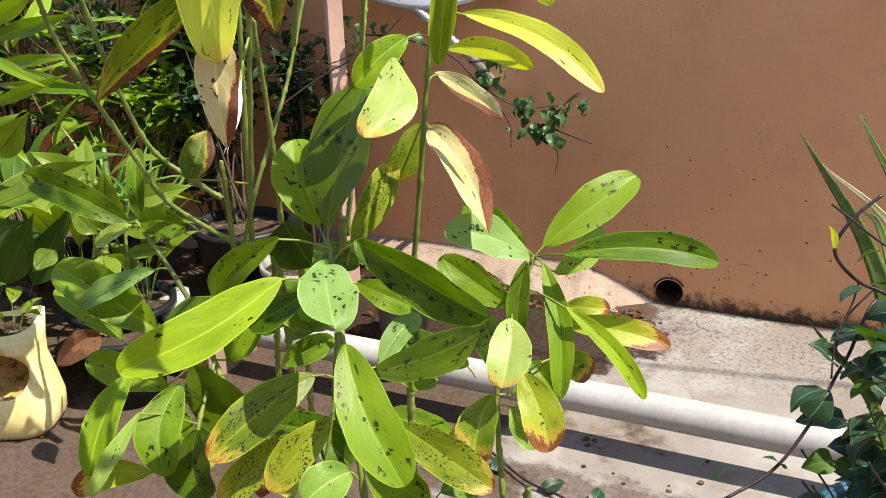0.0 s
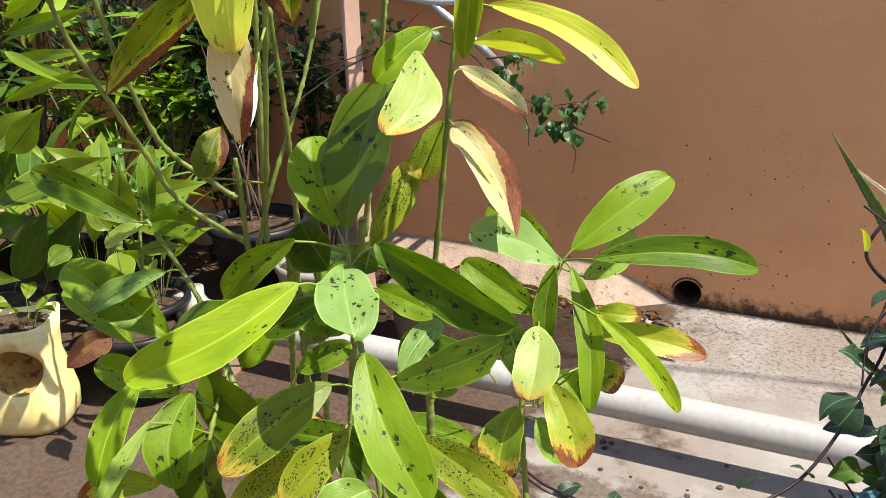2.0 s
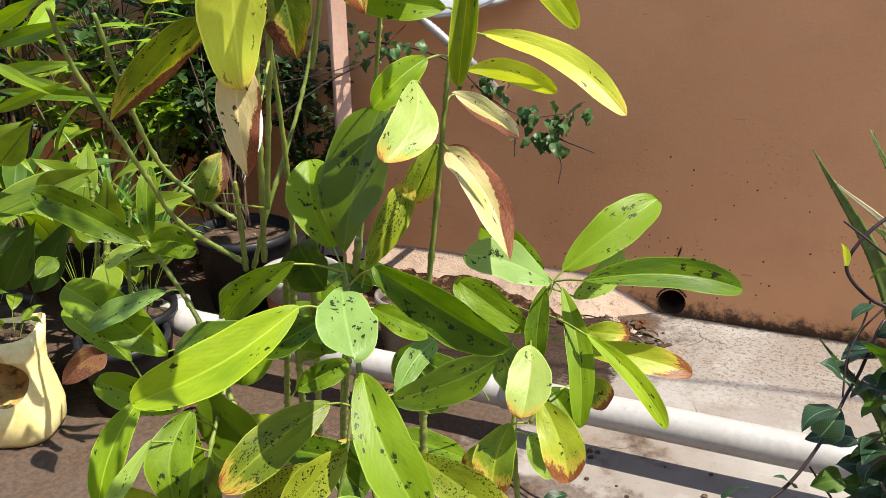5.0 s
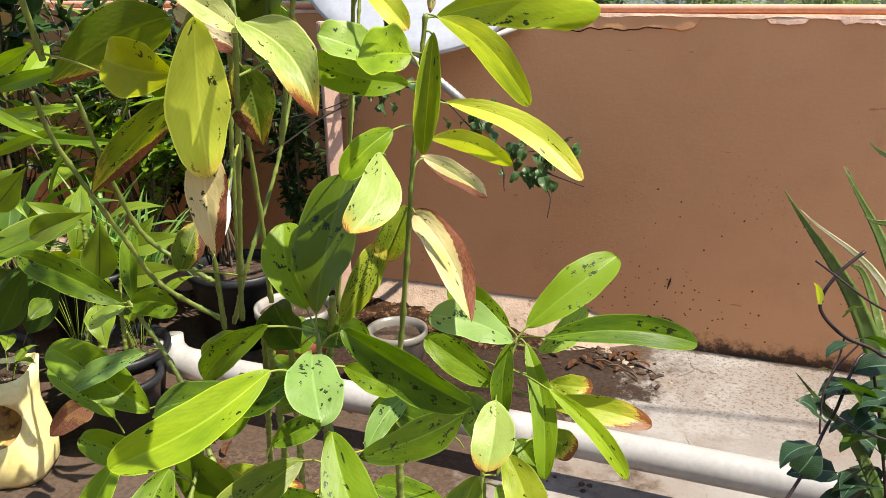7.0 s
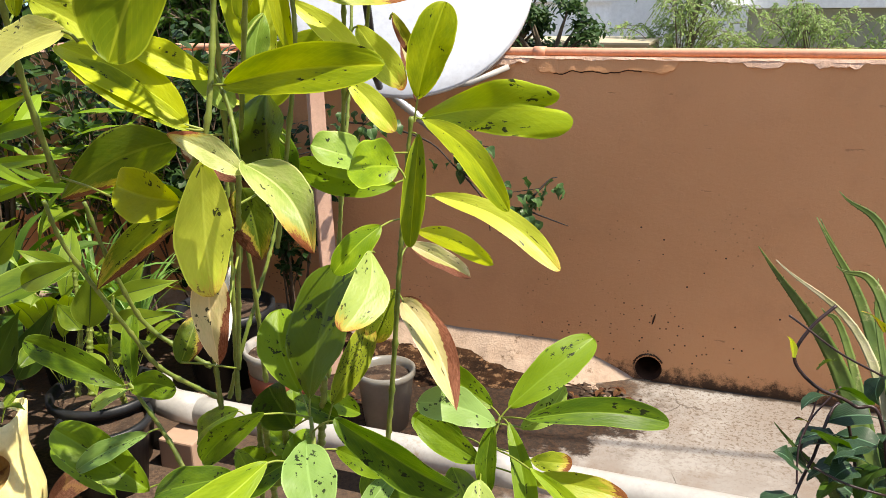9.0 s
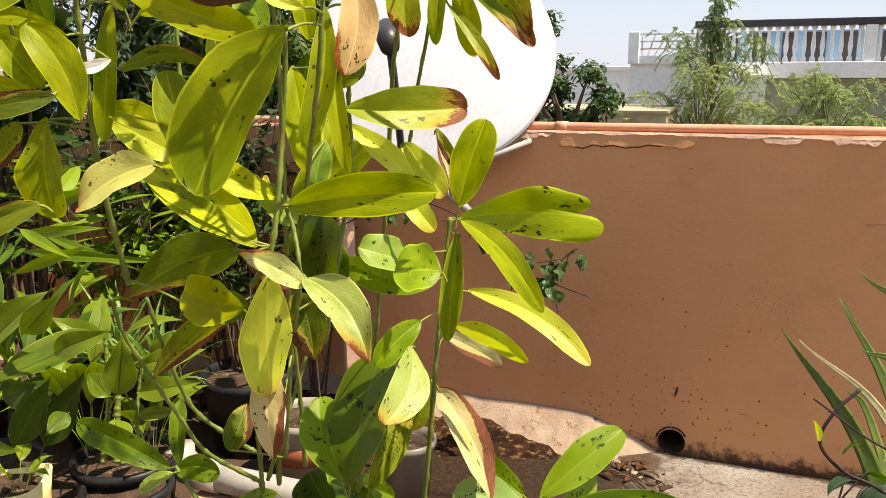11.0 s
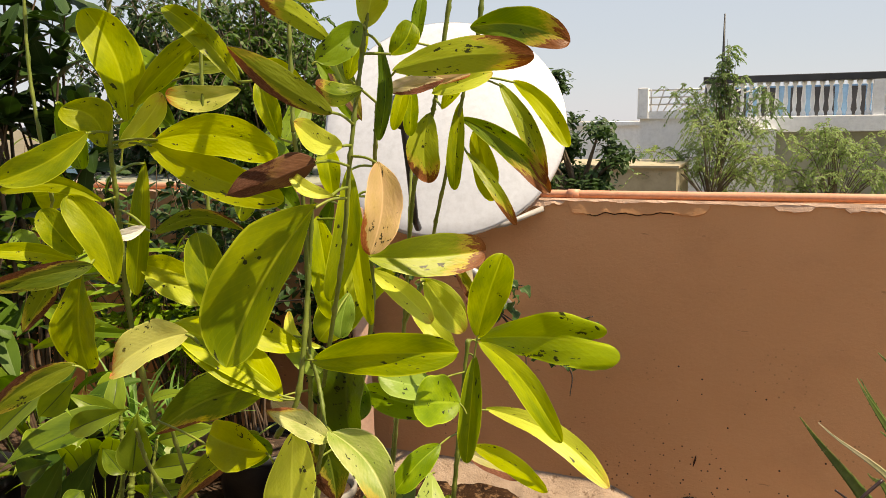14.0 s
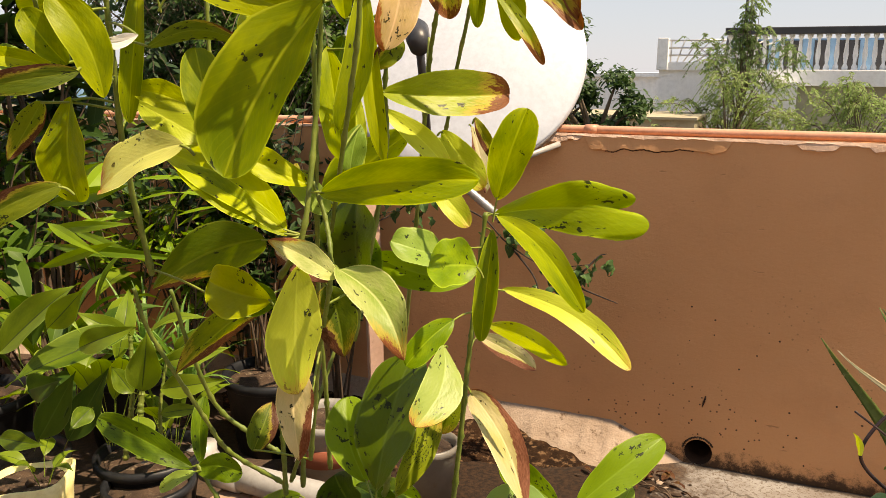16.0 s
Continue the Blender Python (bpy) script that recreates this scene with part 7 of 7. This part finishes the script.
for base, tip, w, turn, kind in (((0.2240, 1.0803, 0.6913), (0.1987, 1.0564, 0.6812), 0.026, 20, "vine"), ((0.1986, 1.0358, 0.6217), (0.1753, 1.0241, 0.6449), 0.036, -20, "vine"),
                                 ((0.1958, 1.0155, 0.5984), (0.1627, 0.9878, 0.5854), 0.034, 10, "vine"), ((0.2696, 1.0541, 0.6319), (0.2333, 1.0333, 0.6424), 0.024, 0, "vine"),
                                 ((0.2775, 1.0965, 0.7138), (0.2760, 1.0763, 0.6894), 0.036, 60, "vine"), ((0.2131, 1.0763, 0.7236), (0.2306, 1.0861, 0.7332), 0.026, -40, "lance"),
                                 ((0.2546, 1.0766, 0.6157), (0.2124, 1.0633, 0.6543), 0.040, 30, "deep"), ((0.1868, 1.0807, 0.7314), (0.1799, 1.0863, 0.7551), 0.010, 80, "yellow"),
                                 ((0.2743, 1.1139, 0.6703), (0.2307, 1.1044, 0.6891), 0.030, 30, "deep"), ((0.2927, 1.0975, 0.6036), (0.2710, 1.0660, 0.5677), 0.05, 40, "deep"),
                                 ((0.2092, 1.0747, 0.6582), (0.1941, 1.0703, 0.6614), 0.010, 10, "brown"), ((0.2816, 1.1338, 0.7526), (0.2556, 1.1327, 0.7768), 0.016, 20, "brown"),
                                 ((0.2151, 1.0771, 0.5997), (0.1835, 1.0638, 0.6249), 0.028, -20, "vine"), ((0.1869, 1.0246, 0.5562), (0.2045, 1.0433, 0.5844), 0.032, 40, "vine"),
                                 ((0.0990, 0.9554, 0.5010), (0.1253, 0.9708, 0.5131), 0.018, -30, "vine"), ((0.1689, 0.9961, 0.5055), (0.1468, 0.9928, 0.5181), 0.016, 20, "vine"),
                                 ((0.2624, 1.1350, 0.6113), (0.2232, 1.1102, 0.6163), 0.045, 20, "deep"), ((0.2683, 1.1341, 0.5764), (0.2369, 1.1150, 0.5876), 0.04, -20, "deep")):
    bm = bmesh.new()
    blade(bm, base, tip, w, turn, 0.2, 0.1, 0.04, "heart", int(w * 9000) + turn, None, 9)
    part("leaf", bm, LEAF[kind], vine)

# the mass of the vine that fills the tub and hangs over its edge
r = random.Random(91)
for i in range(64):
    a = r.uniform(0, 6.283)
    k = r.uniform(0.15, 1.0)
    p = Vector((0.315 + 0.085 * k * math.cos(a), 1.115 + 0.05 * k * math.sin(a), 0.37 + r.uniform(0.0, 0.29)))
    way = Vector((math.cos(a) - 0.5, math.sin(a) - 0.7, r.uniform(-0.9, 0.35))).normalized()
    l = r.uniform(0.032, 0.056)
    bm = bmesh.new()
    blade(bm, p, p + way * l, l * r.uniform(0.7, 0.9), r.uniform(-50, 50), 0.2, 0.1, 0.04, "heart", r.randrange(999), p - way * 0.02 - Vector((0, 0, 0.012)), 9)
    part("leaf", bm, LEAF["vine" if i % 4 else "deep"], vine)
for i in range(9):
    a = r.uniform(0, 6.283)
    p = Vector((0.40 + 0.1 * math.cos(a), 1.14 + 0.08 * math.sin(a), 0.262))
    q = p + Vector((0.08 * math.cos(a) - 0.03, 0.06 * math.sin(a) - 0.02, r.uniform(0.15, 0.32)))
    bm = bmesh.new()
    tube(bm, smooth_line([p, p.lerp(q, 0.5) + Vector((r.uniform(-0.03, 0.03), r.uniform(-0.03, 0.03), 0.02)), q], 8), 0.0016, 6)
    part("stem", bm, VINE_STEM, vine)

# fallen leaves by the drain, under the shrubs and about the pots
r = random.Random(63)
for i in range(30):
    if i < 12:
        x, y = r.uniform(-0.36, -0.12), r.uniform(2.24, 2.38)
    elif i < 20:
        x, y = r.uniform(-0.95, -0.45), r.uniform(1.78, 2.25)
    else:
        x, y = r.uniform(-1.1, -0.75), r.uniform(1.40, 1.60)
    a, l = r.uniform(0, 6.283), r.uniform(0.03, 0.065)
    bm = bmesh.new()
    blade(bm, (x, y, 0.008), (x + l * math.cos(a), y + l * math.sin(a), 0.010), l * 0.36, r.uniform(-15, 15), 0.35, 0.10, 0.12, "withered", i, None, 9)
    tagged(part("fallen_leaf", bm, LEAF["dead"]), "curled dead brown leaf lying on the floor", "leaf", "fallen leaves")

# runner and seedlings on the floor in front
runner = thing("vine_runner", (-0.2101, 1.4992, 0.0120), "thin red runner with small mottled leaves on the floor", "vine")
bm = bmesh.new()
tube(bm, smooth_line([(-0.3411, 1.5744, 0.0120), (-0.2476, 1.5079, 0.0120), (-0.1784, 1.4871, 0.0120), (-0.1227, 1.4634, 0.0120)], 8), 0.0025, 6)
part("stem", bm, VINE_STEM, runner)
for base, tip in (((-0.2062, 1.4932, 0.0120), (-0.1721, 1.5327, 0.0120)), ((-0.1061, 1.4891, 0.0120), (-0.1000, 1.5373, 0.0120)), ((-0.3120, 1.5149, 0.0120), (-0.3218, 1.5689, 0.0120))):
    bm = bmesh.new()
    blade(bm, base, tip, 0.03, 20, 0.2, 0.1, 0.04, "heart", 5, None, 7)
    part("leaf", bm, LEAF["vine"], runner)


# ---- beyond the parapet ----
bm = bmesh.new()
bmesh.ops.create_grid(bm, x_segments=1, y_segments=1, size=1500, matrix=Matrix.Translation((0, 0, -3.6)))
tagged(part("ground", bm, GROUND), "dry earth ground far below the terrace", "ground", kind="structure")

house = thing("house", (2.0, 26.0, -3.6), "white plastered house with a balustraded roof terrace", "house")
part("wall", boxes(((-3.5, 24.0, -3.6), (9.0, 31.0, 1.15))), HOUSE_WHITE, house, smooth=False)
parapet = part("parapet", boxes(((-3.5, 23.9, 1.15), (-1.75, 24.05, 1.36))), HOUSE_WHITE, house, smooth=False)
part("corner_post", boxes(((-3.56, 23.86, 1.15), (-3.26, 24.1, 2.02)), bevel=0.02), HOUSE_WHITE, house, smooth=False)
for z in (1.55, 1.75, 1.95):
    bm = bmesh.new()
    tube(bm, [(-3.3, 24.0, z), (-1.76, 24.0, z)], 0.025, 6)
    part("rail", bm, STEEL, house)
for i in range(9):
    bm = bmesh.new()
    tube(bm, [(-3.2 + 0.17 * i, 24.0, 1.36), (-3.2 + 0.36 * i, 24.0, 1.97)], 0.022, 6)
    part("rail_post", bm, STEEL, parapet)
balcony = part("balcony_slab", boxes(((-1.75, 23.3, 0.76), (9.0, 24.2, 1.17)), bevel=0.02), HOUSE_WHITE, house, smooth=False)
part("coping", boxes(((-1.75, 23.35, 2.06), (9.0, 23.75, 2.24)), bevel=0.02), HOUSE_DARK, house, smooth=False)
part("back_wall", boxes(((-1.7, 24.9, 1.15), (9.0, 25.1, 2.0))), BLUE_PAINT, house, smooth=False)
baluster = None
for i in range(49):
    bm = bmesh.new()
    x = -1.62 + 0.215 * i
    lathe(bm, [(0.07, 1.17), (0.07, 1.25), (0.035, 1.32), (0.062, 1.55), (0.04, 1.80), (0.035, 1.93), (0.07, 2.0), (0.07, 2.06)], (x, 23.52, 0), 10)
    part("baluster", bm, HOUSE_WHITE, balcony)
for x in (2.35, 4.6, 7.0):
    part("pillar", boxes(((x, 23.36, 1.17), (x + 0.26, 23.7, 2.06))), HOUSE_WHITE, house, smooth=False)
for x, w in ((-1.2, 0.5), (-0.3, 0.45), (0.45, 0.35), (1.0, 0.55), (1.9, 0.4), (2.9, 0.5), (3.9, 0.6), (5.4, 0.5)):
    part("dark_opening", boxes(((x, 24.86, 1.17), (x + w, 24.92, 1.95))), HOUSE_DARK, house, smooth=False)
part("stair_block", boxes(((-1.1, 22.6, -3.6), (0.12, 23.9, 0.86))), HOUSE_WHITE, house, smooth=False)
part("lower_wall", boxes(((0.12, 23.7, -3.6), (9.0, 23.98, 0.74))), HOUSE_GREY, house, smooth=False)
bm = bmesh.new()
tube(bm, [(-1.36, 25.0, 1.15), (-1.36, 25.0, 2.6), (-1.36, 25.0, 4.05)], [0.055, 0.045, 0.02], 8)
part("mast", bm, DARK_STEEL, house)
bm = bmesh.new()
lathe(bm, [(0.30, 1.36), (0.32, 1.8), (0.28, 2.1), (0.1, 2.2)], (-1.55, 25.2, 0), 20)
part("water_tank", bm, HOUSE_DARK, house)


def feather_tree(place, centre, radius, rise, limbs, seed, label, frond=0.6, leaf=(0.085, 0.026), material="feather", peak=0.0):
    """A tree of thin arching limbs with loose drooping fronds of fine leaflets; peak: how far its slim leader rises."""
    r = random.Random(seed)
    o, c = Vector(place), Vector(centre)
    root = thing("tree", place, label, "tree")
    wood = bmesh.new()
    verts, faces = [], []
    fork = o.lerp(c, 0.72)
    trunk = smooth_line([o, o.lerp(fork, 0.5) + Vector((0.12, 0, 0)), fork], 6)
    tube(wood, trunk, [0.07 * (1.1 - 0.5 * i / len(trunk)) for i in range(len(trunk))], 8, False)
    for limb in range(limbs):
        a, k = r.uniform(0, 6.283), r.uniform(0.15, 1.0)
        h = r.uniform(-1, 1)
        e = c + Vector((math.cos(a) * radius * k, math.sin(a) * radius * k, rise * h * (1.1 - 0.45 * k)))
        if peak and limb < limbs * 0.3:
            u = r.random()
            e = c + Vector((r.gauss(0, 0.18) * (1.2 - u), r.gauss(0, 0.18), rise * 0.6 + peak * u))
        line = smooth_line([fork, fork.lerp(e, 0.55) + Vector((r.uniform(-0.1, 0.1), 0, 0.22 * radius)), e], 7)
        tube(wood, line, [0.016 * (1 - 0.8 * q / len(line)) for q in range(len(line))], 4, False)
        for _ in range(8):
            p = line[r.randrange(len(line) // 2, len(line))]
            a2 = r.uniform(0, 6.283)
            l = frond * r.uniform(0.5, 1.25) * (0.6 if peak and limb < limbs * 0.3 else 1.0)
            q = p + Vector((math.cos(a2) * l * 0.8, math.sin(a2) * l * 0.8, r.uniform(-0.7, 0.15) * l))
            spine = smooth_line([p, p.lerp(q, 0.5) + Vector((0, 0, 0.2 * l)), q - Vector((0, 0, 0.15 * l))], 7)
            tube(wood, spine, 0.004, 3, False)
            for k2 in range(1, len(spine)):
                way = (spine[k2] - spine[k2 - 1]).normalized()
                side = way.cross(Vector((0, 0, 1)))
                if side.length < 0.01:
                    continue
                side.normalize()
                for s_ in (-1, 1):
                    if r.random() < 0.8:
                        d = (way * r.uniform(0.4, 1.2) + side * s_ + Vector((0, 0, r.uniform(-1.2, 0.0)))).normalized()
                        n_ = d.cross(Vector((r.uniform(-1, 1), r.uniform(-1, 0.2), 1))).normalized() * leaf[1] * r.uniform(0.5, 0.8)
                        ll = leaf[0] * r.uniform(0.6, 1.3)
                        b = spine[k2]
                        m = len(verts)
                        verts += [b, b + d * ll * 0.45 + n_, b + d * ll, b + d * ll * 0.45 - n_]
                        faces.append((m, m + 1, m + 2, m + 3))
    part("trunk", wood, BARK, root)
    me = bpy.data.meshes.new("crown")
    me.from_pydata(verts, [], faces)
    uv = me.uv_layers.new(name="UVMap")
    for f in me.polygons:
        for li, q in zip(f.loop_indices, ((0, 0.5), (0.5, 0.8), (1, 0.5), (0.5, 0.2))):
            uv.data[li].uv = q
    me.materials.append(LEAF[material])
    ob = new("crown", me)
    ob.parent = root
    ob.matrix_parent_inverse = root.matrix_basis.inverted()
    ob["kind"] = "stuff"


feather_tree((-1.2, 19.0, -3.6), (-1.2, 19.0, 0.40), 1.9, 1.0, 42, 41, "feathery leaved tree in front of the white house")
feather_tree((-1.15, 19.4, -3.6), (-0.98, 19.4, 1.5), 1.35, 0.6, 32, 42, "slim feathery leaved tree in front of the white house", peak=1.0)
feather_tree((1.15, 18.8, -3.6), (1.35, 18.8, 0.15), 1.7, 1.0, 38, 43, "feathery leaved tree in front of the white house")
feather_tree((3.4, 18.8, -3.6), (3.6, 18.8, 0.1), 1.3, 0.75, 32, 44, "feathery leaved tree in front of the white house")
feather_tree((-6.6, 8.5, -3.6), (-6.6, 8.5, 1.5), 1.7, 1.5, 130, 45, "feathery leaved tree beside the terrace", 0.55, (0.10, 0.034), "tree")
feather_tree((-5.0, 7.8, -3.6), (-5.1, 7.8, 1.7), 1.2, 1.1, 110, 46, "feathery leaved tree beside the terrace", 0.5, (0.09, 0.03), "deep")


def broad_tree(place, height, spread, leaves, leaf, seed, label, clumps=26, base=0.45):
    """A tree with forked limbs and leaves set in loose clumps with gaps."""
    r = random.Random(seed)
    o = Vector(place)
    root = thing("tree", place, label, "tree")
    wood, crown = bmesh.new(), bmesh.new()
    fork = o + Vector((0, 0, height * base))
    tube(wood, smooth_line([o, o + Vector((0.1, 0, height * base * 0.5)), fork], 5), [0.14 - 0.006 * i for i in range(11)], 9, False)
    for _ in range(clumps):
        a, k = r.uniform(0, 6.283), r.uniform(0.15, 1) ** 0.6
        e = fork + Vector((math.cos(a) * spread * k, math.sin(a) * spread * k, height * (1 - base) * r.uniform(0.15, 1.0) * (1.1 - 0.5 * k)))
        line = smooth_line([fork, fork.lerp(e, 0.5) + Vector((0, 0, 0.1 * spread)), e], 6)
        tube(wood, line, [0.05 * (1.05 - 0.95 * i / len(line)) for i in range(len(line))], 5, False)
        for _ in range(leaves // clumps):
            p = e + Vector((r.gauss(0, 1), r.gauss(0, 1), r.gauss(0, 0.7))) * spread * 0.13
            leaflet(crown, p, (r.uniform(-1, 1), r.uniform(-1, 1), r.uniform(-0.8, 0.3)), (r.uniform(-0.5, 0.5), -0.3, 1), leaf * r.uniform(0.7, 1.3), leaf * 0.5)
    part("trunk", wood, BARK, root)
    part("crown", crown, LEAF["tree"], root)["kind"] = "stuff"


broad_tree((-2.55, 12.0, -3.6), 4.95, 0.72, 2200, 0.11, 51, "broad leaved dark green tree beyond the parapet", 20, 0.72)
broad_tree((-3.30, 12.4, -3.6), 5.9, 0.62, 2600, 0.11, 52, "broad leaved dark green tree behind the dish", 26, 0.62)
broad_tree((-9.5, 14.0, -3.6), 7.2, 2.2, 1600, 0.22, 53, "broad leaved dark green tree in the distance", 36, 0.5)

pale = thing("neighbour_house", (-7.0, 33.0, -3.6), "pale plastered house far behind the trees", "house")
part("wall", boxes(((-12.0, 33.0, -3.6), (-4.2, 38.0, 0.9))), HOUSE_WHITE, pale, smooth=False)
part("roof", boxes(((-12.2, 32.8, 0.9), (-4.0, 38.2, 1.05))), HOUSE_WHITE, pale, smooth=False)
shed = thing("neighbour_house", (-4.6, 17.5, -3.6), "low tan house wall beyond the trees", "house")
part("wall", boxes(((-7.5, 17.5, -3.6), (-1.75, 20.0, 0.15))), HOUSE_TAN, shed, smooth=False)
part("roof", boxes(((-7.6, 17.4, 0.15), (-1.7, 20.1, 0.2))), HOUSE_TAN, shed, smooth=False)
side_house = thing("neighbour_house", (-6.2, 6.5, -3.6), "pinkish brown house with a pale roof edge", "house")
part("wall", boxes(((-8.4, 6.0, -3.6), (-3.9, 9.0, 0.60))), HOUSE_BROWN, side_house, smooth=False)
part("roof", boxes(((-8.5, 5.9, 0.60), (-3.8, 9.1, 0.64))), HOUSE_GREY, side_house, smooth=False)
bm = bmesh.new()
lathe(bm, [(0.17, 0.64), (0.19, 0.75), (0.19, 1.05), (0.15, 1.14), (0.05, 1.18)], (-7.1, 7.0, 0), 24)
tagged(part("water_tank", bm, BLUE_PAINT), "blue plastic water tank on the neighbouring roof", "water tank")
# hedge of far trees that closes the horizon
r = random.Random(77)
for i in range(16):
    x = -46 + 6.2 * i + r.uniform(-1, 1)
    broad_tree((x, 52 + r.uniform(-4, 6), -3.6), r.uniform(4.2, 5.6), 2.8, 380, 0.55, 60 + i, "distant dark green tree on the horizon", 14, 0.35)
